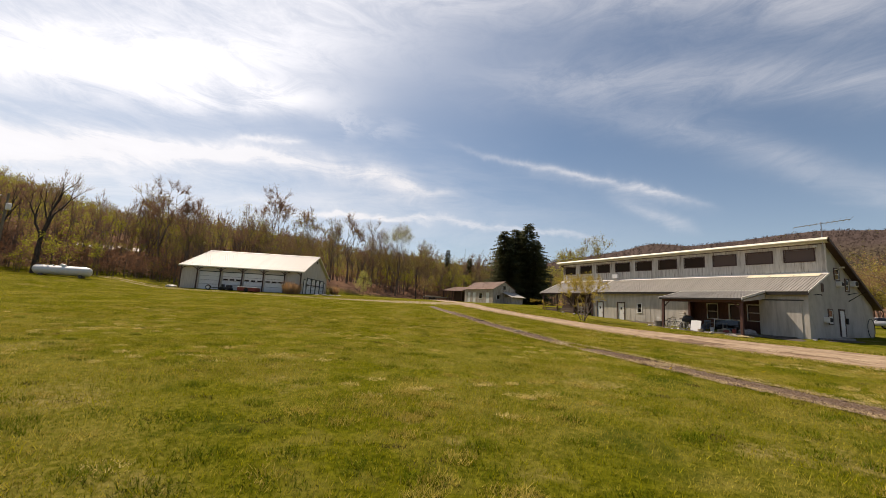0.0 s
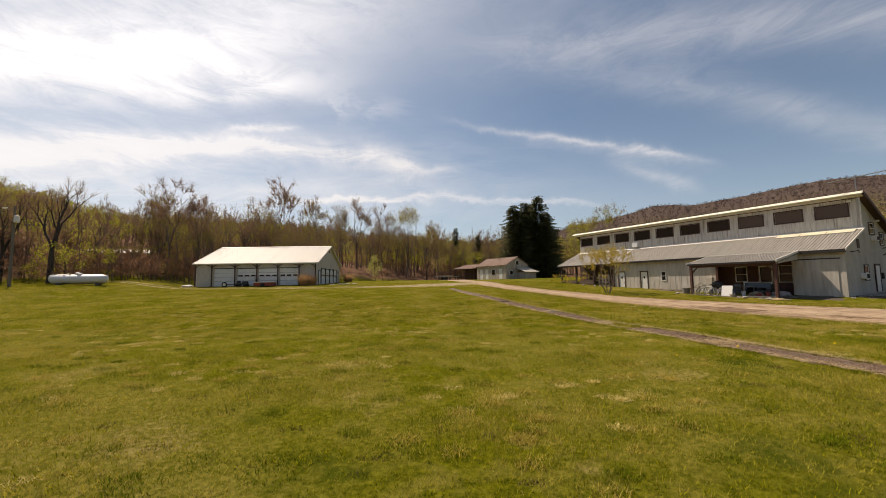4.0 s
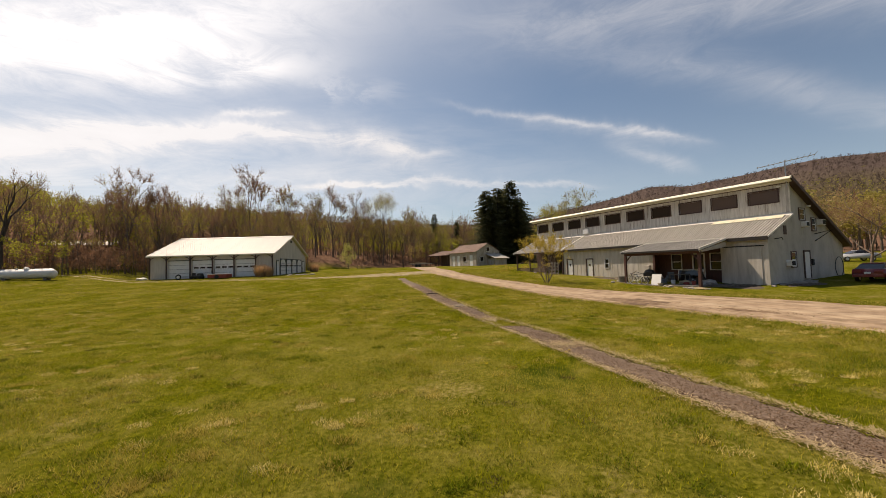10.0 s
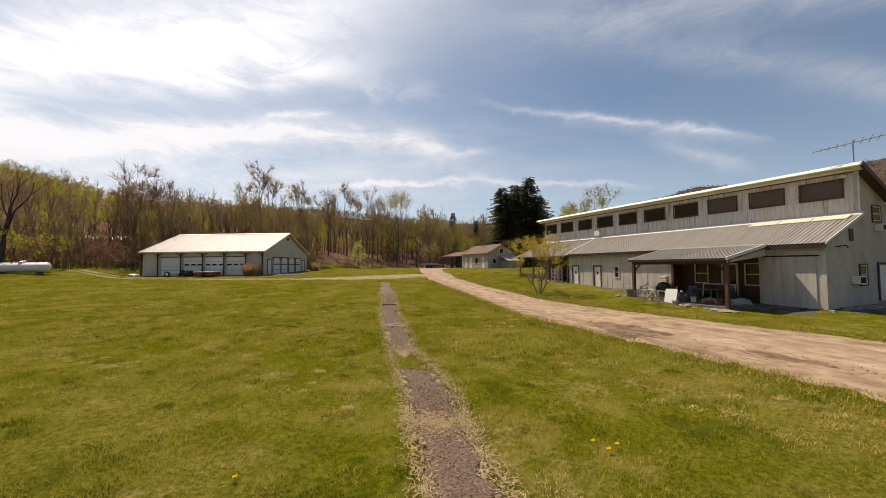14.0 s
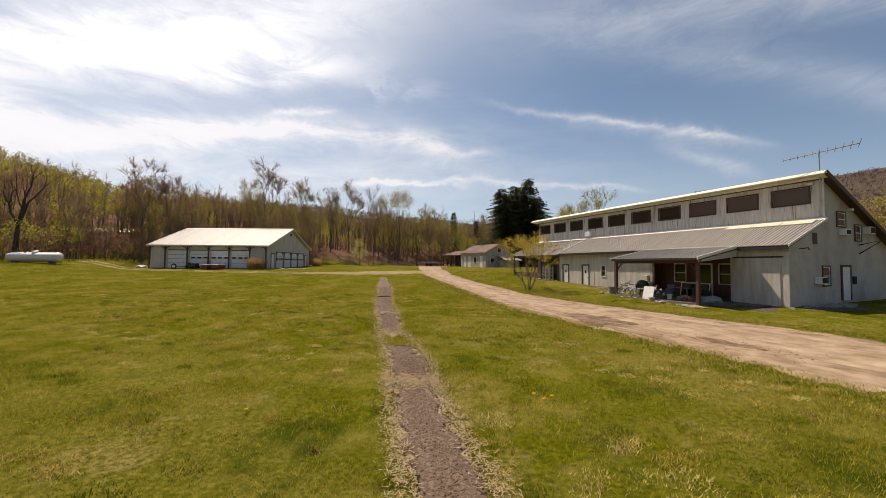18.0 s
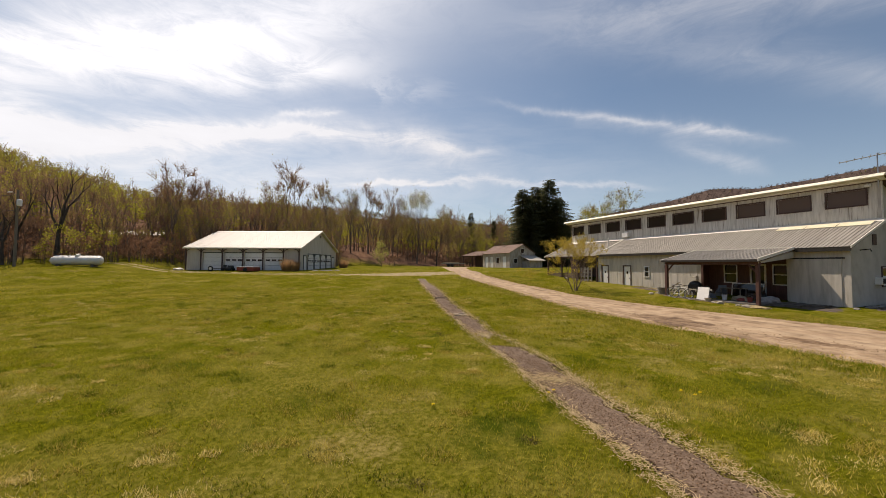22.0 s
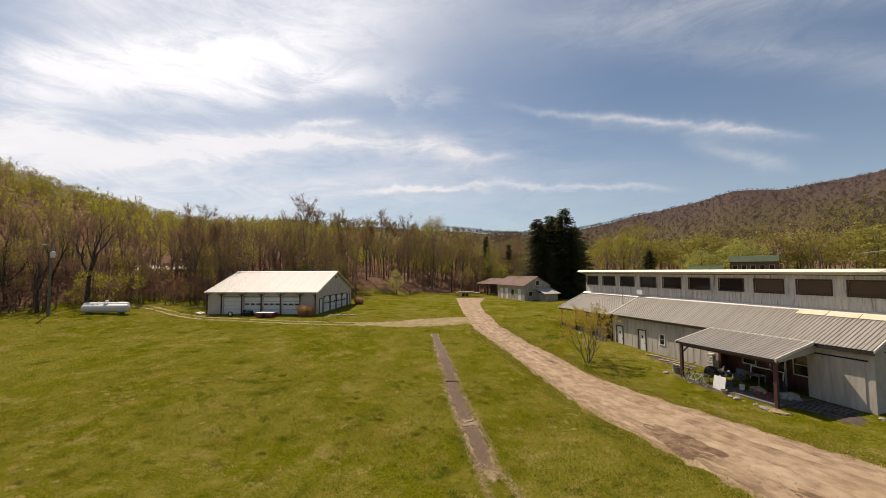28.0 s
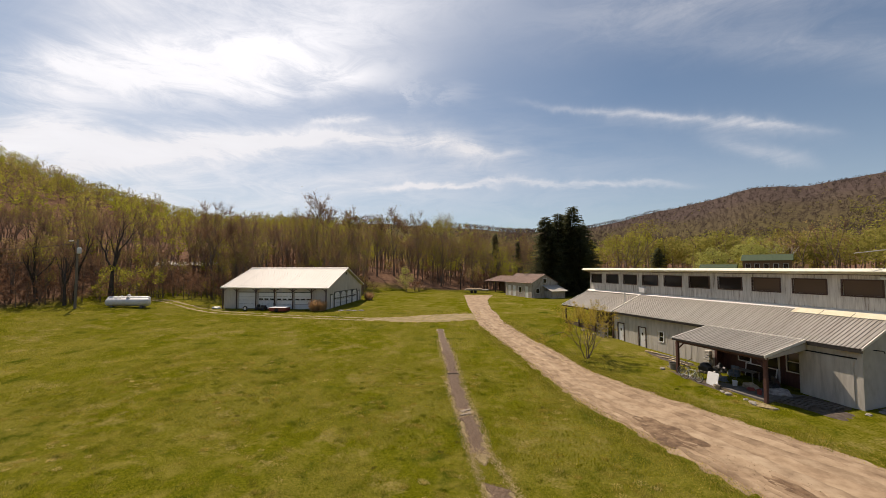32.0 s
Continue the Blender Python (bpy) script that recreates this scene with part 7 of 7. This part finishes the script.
tree("spreading_tree", 28.4, 86.0, forked_tree(115, 15.6, 6.8, 0.32, fork=0.26, depth=5, twigs=1200, twig_w=0.02, leaves=3600, leaf_size=0.12, scatter_=0.03), [M_BARK, M_LEAF_A, M_TWIG], "wide spreading tree in thin yellow-green leaf behind the barn")
tree("round_tree", 66.3, 141.0, leafy_tree(116, 13, 5.4, 22, 150, 0.28, 0.3, base=0.1), [M_BARK, M_LEAF_PALE, M_TWIG], "rounded tree in pale spring leaf by the green roof", "tree", "round trees")
tree("round_tree", 75.9, 137.5, leafy_tree(117, 15.5, 6.4, 24, 160, 0.28, 0.3, base=0.1), [M_BARK, M_LEAF_PALE, M_TWIG], "rounded tree in pale spring leaf by the house", "tree", "round trees")
M_BIRCH = mat("white_bark", [(0.40, 0.38, 0.34), (0.55, 0.53, 0.49)], scale=5, rough=0.8, bump=0.1)
tree("white_tree", 80.5, 134.0, forked_tree(118, 14.5, 4.6, 0.28, fork=0.25, depth=4, twigs=300, twig_w=0.03), [M_BIRCH, M_LEAF_A, M_TWIG], "bare white-barked tree by the house")
ORANGE = [M_BARK, M_LEAF_C, M_TWIG_RED]
tree("russet_tree", 46.5, 40.0, forked_tree(119, 9.6, 5.2, 0.17, fork=0.22, depth=5, twigs=1500, twig_w=0.016, leaves=2200, leaf_size=0.09, scatter_=0.04), ORANGE, "spreading tree in russet bud behind the red car", "tree", "russet trees")
tree("russet_tree", 51.5, 42.5, forked_tree(120, 9.0, 5.0, 0.16, fork=0.22, depth=5, twigs=1500, twig_w=0.016, leaves=2200, leaf_size=0.09, scatter_=0.04), ORANGE, "spreading tree in russet bud behind the red car", "tree", "russet trees")
tree("russet_tree", 60.0, 60.0, forked_tree(121, 10.5, 5.4, 0.18, fork=0.22, depth=5, twigs=1500, twig_w=0.016, leaves=2200, leaf_size=0.09, scatter_=0.04), ORANGE, "russet budding tree beyond the yard", "tree", "russet trees")
M_TWIG_GOLD = leaf_mat("golden_twigs", (0.34, 0.24, 0.06), (0.50, 0.37, 0.10), 0.4)
GOLD = [M_BARK, M_YELLOWLEAF, M_TWIG_GOLD]


tree("yard_tree", 13.75, 38.8, forked_tree(204, 5.6, 2.9, 0.085, fork=0.20, depth=4, twigs=1700, twig_w=0.010, leaves=6500, leaf_size=0.05, sides=6, stems=4, rise=0.25, scatter_=0.018), GOLD, "low many-stemmed tree in golden bud by the barn")


def spruce(seed, h, r, droop=0.25):
    """A spruce: whorls of drooping boughs hung with needle sprays."""
    rng = np.random.default_rng(seed)
    V, T, I, n = [], [], [], 0
    V0, T0, I0 = grow_tree(seed, h, 0.3, 1, 0, 0, 0.1, h * 0.016, bare_to=0.9)
    V.append(V0); T.append(T0); I.append(I0); n += len(V0)
    levels = int(h * 2.1)
    for k in range(levels):
        f = 0.04 + 0.95 * k / levels
        reach = r * (1 - f) ** 0.47 * rng.uniform(0.8, 1.12) + 0.18
        for b in range(13):
            a = rng.uniform(0, 6.28)
            L_ = reach * rng.uniform(0.6, 1.1)
            z = h * f + rng.uniform(-0.3, 0.3)
            d = np.array([math.cos(a), math.sin(a), 0])
            m = max(6, int(L_ * 8))
            s = rng.uniform(0.12, 1.0, m)
            c = np.outer(s * L_, d) + [0, 0, z]
            c[:, 2] += -droop * L_ * s ** 1.5 + 0.14 * L_ * np.maximum(0, s - 0.75) * 4 * 0.4
            side = np.array([-d[1], d[0], 0])
            for sgn in (-1, 1):
                w = rng.uniform(0.35, 0.85, m)[:, None] * (0.45 + 0.55 * (1 - s))[:, None] * (0.6 + 0.4 * min(1, L_ / 2))
                tip = c + sgn * side * w + d * w * 0.55 - [0, 0, 1] * w * rng.uniform(0.3, 1.1, m)[:, None]
                P = np.stack([c - d * 0.09, c + d * 0.11, tip], 1).reshape(-1, 3)
                V.append(P); T.append(np.arange(len(P)).reshape(-1, 3) + n); I.append(np.ones(m, int)); n += len(P)
    return np.concatenate(V).astype(np.float32), np.concatenate(T).astype(np.int32), np.concatenate(I).astype(np.int32)


NEEDLE = [M_BARK_DARK, M_NEEDLE, M_TWIG]
for k, (x, y, h, r) in enumerate(((12.6, 95.0, 19.2, 5.8), (15.6, 97.0, 20.0, 6.0), (18.4, 95.2, 21.3, 6.2), (14.0, 99.6, 18.6, 5.8), (21.0, 97.6, 17.4, 6.0), (17.0, 99.0, 19.6, 6.2), (19.8, 94.2, 15.6, 5.6), (13.8, 93.6, 14.6, 5.4))):
    tree("spruce", x, y, spruce(300 + k, h, r), NEEDLE, "tall dark green spruce with drooping boughs", "tree", "spruces")
tree("spruce", 40.0, 106.5, spruce(310, 11.5, 2.9), NEEDLE, "small dark conifer beyond the barn roof")
tree("spruce", 5.0, 128.0, spruce(311, 15, 2.4), NEEDLE, "slim dark conifer at the wood's edge")
tree("spruce", -2.5, 130.0, spruce(312, 17, 2.6), NEEDLE, "slim dark conifer at the wood's edge")


def grass_clump(seed, n_, r, h, w):
    rng = np.random.default_rng(seed)
    a = rng.uniform(0, 6.28, n_)
    q = np.sqrt(rng.uniform(0, 1, n_)) * r * 0.55
    b = np.stack([np.cos(a) * q, np.sin(a) * q, np.zeros(n_)], 1)
    d = np.stack([np.cos(a), np.sin(a), np.zeros(n_)], 1) * rng.uniform(0.1, 0.9, (n_, 1)) * r
    t_ = b + d * 0.8 + np.stack([0 * a, 0 * a, h * rng.uniform(0.55, 1.0, n_)], 1)
    s = np.stack([-np.sin(a), np.cos(a), 0 * a], 1) * w
    P = np.stack([b - s, b + s, t_], 1).reshape(-1, 3)
    return P.astype(np.float32), np.arange(len(P), dtype=np.int32).reshape(-1, 3), np.ones(n_, np.int32)


M_DRYGRASS = leaf_mat("dry_pampas", (0.34, 0.20, 0.10), (0.54, 0.36, 0.20), 0.4)
for x, y, r, h in ((-1.9, -0.9, 1.35, 2.3), (-0.7, -0.8, 1.0, 1.9), (1.6, 15.9, 1.3, 2.0)):
    p = GAR @ Vector((x, y, 0))
    tree("ornamental_grass", p.x, p.y, grass_clump(int(x * 10 + 60), 700, r, h, 0.025), [M_BARK, M_DRYGRASS], "clump of tall dry tan ornamental grass by the garage", "grass clump", "dry grass clumps", 0.05)

# ---- grass, straw and gravel close to the path ----
M_BLADE = blade_mat("grass_blades", (0.085, 0.098, 0.004), (0.42, 0.385, 0.016), (0.54, 0.44, 0.08), 0.34)
M_BLADE_DRY = leaf_mat("dry_grass_blades", (0.27, 0.21, 0.035), (0.56, 0.44, 0.11), 0.35)
M_STRAW_BLADE = leaf_mat("dead_straw", (0.34, 0.25, 0.13), (0.56, 0.44, 0.27), 0.3)
M_PETAL = leaf_mat("dandelion_petals", (0.60, 0.42, 0.01), (0.72, 0.52, 0.02), 0.1)


def off_paths(x, y):
    """True where neither road nor gravel strip lies."""
    sl, sr = np.array(STRIP_L), np.array(STRIP_R)
    xl, xr = np.interp(y, sl[:, 1], sl[:, 0]), np.interp(y, sr[:, 1], sr[:, 0])
    on_strip = (x > xl + 0.05) & (x < xr - 0.05) & ((y < GAP[0]) | (y > GAP[1]))
    rl = np.array([(24, 5), (20.6, 12.2), (18.6, 16.0), (17.4, 18.6), (15.2, 22.2), (13.2, 25.2), (10.6, 30.2), (8.5, 36.1), (5.2, 44.6), (2.0, 51.8)], float)
    rr = np.array([(36, 9), (27.5, 18), (24.2, 23.2), (21.2, 26.2), (18.6, 29.2), (16.2, 31.8), (13.7, 35.2), (11.6, 40.5), (9.6, 44.5), (5.4, 55.0)], float)
    on_road = (x > np.interp(y, rl[:, 1], rl[:, 0])) & (x < np.interp(y, rr[:, 1], rr[:, 0]))
    return ~on_strip & ~on_road


def blades(name, n, x0, x1, y0, y1, hmin, hmax, w, material, label, seed, patch=None, where=off_paths, fall=1.6):
    rng = np.random.default_rng(seed)
    x = rng.uniform(x0, x1, n * 4)
    y = y0 + (y1 - y0) * rng.uniform(0, 1, n * 4) ** fall
    keep = where(x, y)
    if patch:
        v = np.sin(x * 0.9 + 2 * np.sin(y * 0.37)) + np.sin(y * 1.1 + 1.7 * np.sin(x * 0.43 + 1)) + rng.normal(0, 0.7, len(x))
        keep &= v > patch
    x, y = x[keep][:n], y[keep][:n]
    m = len(x)
    z = height(x, y)
    a = rng.uniform(0, 6.28, m)
    h = rng.uniform(hmin, hmax, m)
    lean = rng.uniform(0.2, 0.9, m) * h
    b = np.stack([x, y, z - 0.01], 1)
    s = np.stack([-np.sin(a), np.cos(a), 0 * a], 1) * (w * rng.uniform(0.7, 1.3, m))[:, None]
    b2 = rng.uniform(0, 6.28, m)
    tip = b + np.stack([np.cos(b2) * lean, np.sin(b2) * lean, h], 1)
    P = np.stack([b - s, b + s, tip], 1).reshape(-1, 3)
    T = np.arange(len(P)).reshape(-1, 3)
    me = mesh_from_arrays(name, P, T, [material], np.zeros(len(T)))
    return tagged(new(name, me), label, "grass", kind="stuff")


blades("grass_blades", 360000, -26, 24, -1.5, 36, 0.03, 0.095, 0.0075, M_BLADE, "short green meadow grass", 61)
blades("meadow_blades", 170000, -78, 16, 20, 62, 0.05, 0.12, 0.024, M_BLADE, "longer meadow grass towards the garage", 67, fall=1.15)
blades("tall_grass", 60000, -26, 24, -1.5, 34, 0.07, 0.15, 0.007, M_BLADE, "taller tufts of green meadow grass", 62, patch=1.1)
blades("dry_grass", 130000, -26, 24, -1.5, 36, 0.03, 0.10, 0.006, M_BLADE_DRY, "dry straw-coloured blades in the meadow", 63, patch=0.6)


def tussocks(name, n, seed, reach, blades_each, hmax, material, label, clump=-9.0):
    """Matted tufts, each a small heap of leaning blades."""
    rng = np.random.default_rng(seed)
    x = rng.uniform(-26, 22, n * 8)
    y = -1.0 + 34 * rng.uniform(0, 1, n * 8) ** 1.5
    v = np.sin(x * 0.62 + 2 * np.sin(y * 0.31)) + np.sin(y * 0.83 + 1.7 * np.sin(x * 0.37 + 1)) + rng.normal(0, 0.5, len(x))
    k = off_paths(x, y) & (v > clump)
    x, y = x[k][:n], y[k][:n]
    r = rng.uniform(0.4, 1.0, len(x)) * reach
    m = blades_each
    a, q = rng.uniform(0, 6.28, (len(x), m)), np.sqrt(rng.uniform(0, 1, (len(x), m))) * r[:, None]
    bx, by = (x[:, None] + np.cos(a) * q * 1.4).ravel(), (y[:, None] + np.sin(a) * q).ravel()
    h = (rng.uniform(0.3, 1.0, (len(x), m)) * hmax * (1.1 - 0.7 * q / reach)).ravel()
    b = np.stack([bx, by, height(bx, by) - 0.01], 1)
    c = rng.uniform(0, 6.28, len(b))
    d = rng.uniform(0.4, 1.6, len(b)) * h
    tip = b + np.stack([np.cos(c) * d, np.sin(c) * d, h], 1)
    s = np.stack([-np.sin(c), np.cos(c), 0 * c], 1) * 0.0075
    P = np.stack([b - s, b + s, tip], 1).reshape(-1, 3)
    T = np.arange(len(P)).reshape(-1, 3)
    me = mesh_from_arrays(name, P, T, [material], np.zeros(len(T)))
    return tagged(new(name, me), label, "grass", kind="stuff")


M_LUSH = leaf_mat("lush_grass", (0.050, 0.075, 0.003), (0.17, 0.20, 0.010), 0.3)
M_THATCH = leaf_mat("dark_thatch", (0.040, 0.030, 0.012), (0.120, 0.090, 0.040), 0.1)
tussocks("dry_tussocks", 620, 65, 0.36, 130, 0.14, M_BLADE_DRY, "bleached matted tufts of last year's grass", clump=0.2)
M_PALE = leaf_mat("pale_straw_blades", (0.50, 0.39, 0.12), (0.78, 0.63, 0.27), 0.3)
tussocks("straw_tussocks", 420, 68, 0.30, 130, 0.10, M_PALE, "pale flattened straw in the meadow", clump=0.8)
tussocks("green_tussocks", 620, 66, 0.42, 130, 0.15, M_LUSH, "darker lush tufts of grass")
tussocks("thatch", 240, 69, 0.28, 120, 0.06, M_THATCH, "dark dead thatch in hollows of the meadow")


def strip_pieces():
    """Gravel stones on the strip and straw along its edges."""
    rng = np.random.default_rng(71)
    sl, sr = np.array(STRIP_L), np.array(STRIP_R)
    n = 16000
    y = 5 + 34 * rng.uniform(0, 1, n) ** 1.7
    f = np.clip(rng.normal(0.5, 0.22, n), 0.1, 0.9)
    y = np.where((y > GAP[0]) & (y < GAP[1]), y - 4.0, y)
    x = np.interp(y, sl[:, 1], sl[:, 0]) * (1 - f) + np.interp(y, sr[:, 1], sr[:, 0]) * f
    z = height(x, y) + 0.05
    base_v = np.array([(1, 0, 0), (-0.5, 0.87, 0), (-0.5, -0.87, 0), (0, 0, 0.9), (0, 0, -0.5)], np.float32)
    base_t = np.array([(0, 1, 3), (1, 2, 3), (2, 0, 3), (1, 0, 4), (2, 1, 4), (0, 2, 4)])
    r = rng.uniform(0.010, 0.026, n)
    a = rng.uniform(0, 6.28, n)
    c, s = np.cos(a), np.sin(a)
    V = np.repeat(base_v[None], n, 0) * rng.uniform(0.6, 1.4, (n, 5, 1))
    W = np.stack([V[..., 0] * c[:, None] - V[..., 1] * s[:, None], V[..., 0] * s[:, None] + V[..., 1] * c[:, None], V[..., 2]], -1) * r[:, None, None]
    W += np.stack([x, y, z], 1)[:, None]
    T = (base_t[None] + 5 * np.arange(n)[:, None, None]).reshape(-1, 3)
    me = mesh_from_arrays("gravel", W.reshape(-1, 3), T, [M_STONE], np.zeros(len(T)))
    tagged(new("gravel", me), "loose dark brown gravel stones on the strip", "gravel", kind="stuff")
    # straw lying over both edges
    m = 15000
    y = 4 + 40 * rng.uniform(0, 1, m) ** 1.6
    side = rng.integers(0, 2, m)
    e = np.where(side == 0, np.interp(y, sl[:, 1], sl[:, 0]), np.interp(y, sr[:, 1], sr[:, 0]))
    x = e + rng.normal(0, 0.13, m) + np.where(side == 0, 0.04, -0.04)
    cross = rng.random(m) < 0.15
    ys = np.array([13.8, 14.0, 25.0, 20.3])
    yc = ys[rng.integers(0, len(ys), m)] + rng.normal(0, 0.34, m)
    fc = rng.uniform(0, 1, m)
    xc = np.interp(yc, sl[:, 1], sl[:, 0]) * (1 - fc) + np.interp(yc, sr[:, 1], sr[:, 0]) * fc
    x, y = np.where(cross, xc, x), np.where(cross, yc, y)
    z = height(x, y) + 0.065
    a = rng.uniform(0, 6.28, m)
    L_ = rng.uniform(0.06, 0.18, m)
    d = np.stack([np.cos(a) * L_, np.sin(a) * L_, rng.uniform(0.0, 0.05, m)], 1)
    s = np.stack([-np.sin(a), np.cos(a), 0 * a], 1) * 0.009
    b = np.stack([x, y, z], 1)
    P = np.stack([b - s, b + s, b + d], 1).reshape(-1, 3)
    T = np.arange(len(P)).reshape(-1, 3)
    me = mesh_from_arrays("straw", P, T, [M_STRAW_BLADE], np.zeros(len(T)))
    tagged(new("straw", me), "dead straw lying over the gravel's edges", "straw", kind="stuff")


def fringe():
    """Dry grass creeping over the road's edges."""
    rng = np.random.default_rng(81)
    edges = [np.array([(20.6, 12.2), (18.6, 16.0), (17.4, 18.6), (15.2, 22.2), (13.2, 25.2), (10.6, 30.2), (8.5, 36.1), (5.2, 44.6), (2.0, 51.8)], float),
             np.array([(27.5, 18), (24.2, 23.2), (21.2, 26.2), (18.6, 29.2), (16.2, 31.8), (13.7, 35.2), (11.6, 40.5), (9.6, 44.5), (5.4, 55.0)], float)]
    out = []
    for e in edges:
        n = 22000
        y = rng.uniform(e[0, 1], e[-1, 1], n)
        out.append(np.stack([np.interp(y, e[:, 1], e[:, 0]) + rng.normal(0, 0.6, n), y], 1))
    q = np.concatenate(out)
    m = len(q)
    a, h = rng.uniform(0, 6.28, m), rng.uniform(0.03, 0.10, m)
    b = np.column_stack([q, height(q[:, 0], q[:, 1]) + 0.02])
    s = np.stack([-np.sin(a), np.cos(a), 0 * a], 1) * 0.011
    tip = b + np.stack([np.cos(a) * h, np.sin(a) * h, h], 1)
    P = np.stack([b - s, b + s, tip], 1).reshape(-1, 3)
    T = np.arange(len(P)).reshape(-1, 3)
    me = mesh_from_arrays("verge_grass", P, T, [M_LUSH, M_BLADE_DRY], rng.integers(0, 2, len(T)))
    tagged(new("verge_grass", me), "ragged green and dry grass along the road's edges", "grass", kind="stuff")


fringe()


def clods():
    """Clods and pebbles churned up in the middle of the road."""
    rng = np.random.default_rng(91)
    n = 800
    f = rng.uniform(-0.5, 1.5, n)
    x, y = 15.9 + 3.4 * f + rng.normal(0, 0.55, n), 24.4 - 4.6 * f + rng.normal(0, 0.5, n)
    base_v = np.array([(1, 0, 0), (-0.5, 0.87, 0), (-0.5, -0.87, 0), (0, 0, 0.8), (0, 0, -0.5)], np.float32)
    base_t = np.array([(0, 1, 3), (1, 2, 3), (2, 0, 3), (1, 0, 4), (2, 1, 4), (0, 2, 4)])
    r = rng.uniform(0.010, 0.028, n) * rng.uniform(0.5, 1.2, n)
    a = rng.uniform(0, 6.28, n)
    V = np.repeat(base_v[None], n, 0) * rng.uniform(0.6, 1.4, (n, 5, 1))
    c, s = np.cos(a)[:, None], np.sin(a)[:, None]
    W = np.stack([V[..., 0] * c - V[..., 1] * s, V[..., 0] * s + V[..., 1] * c, V[..., 2]], -1) * r[:, None, None]
    W += np.stack([x, y, height(x, y) + 0.075], 1)[:, None]
    T = (base_t[None] + 5 * np.arange(n)[:, None, None]).reshape(-1, 3)
    me = mesh_from_arrays("clods", W.reshape(-1, 3), T, [M_CLOD], np.zeros(len(T)))
    tagged(new("clods", me), "churned brown clods and pebbles in the dirt road", "clods", kind="stuff")


M_CLOD = leaf_mat("clods", (0.12, 0.078, 0.044), (0.28, 0.20, 0.125), 0.0)
clods()
M_STONE = leaf_mat("gravel_stones", (0.050, 0.031, 0.019), (0.18, 0.117, 0.076), 0.0)
strip_pieces()

for k, (x, y) in enumerate(((8.35, 12.7), (8.5, 12.9), (11.7, 13.3), (11.9, 13.0), (12.1, 13.2), (5.6, 11.5))):
    d = thing("dandelion", at(x, y), "yellow dandelion flower in the grass", "flower", "dandelions")
    bm = bmesh.new()
    for i in range(14):
        a = i * 2.4
        c = Vector((math.cos(a) * 0.04, math.sin(a) * 0.04, 0.09 + 0.01 * (i % 3)))
        v = [bm.verts.new(p) for p in ((0, 0, 0.085), c + Vector((-c.y, c.x, 0)) * 0.3, c - Vector((-c.y, c.x, 0)) * 0.3)]
        bm.faces.new(v)
    part("petals", bm, M_PETAL, d)
    part("stem", tube(bmesh.new(), [(0, 0, 0), (0, 0, 0.09)], 0.004, 5), M_BLADE, d)
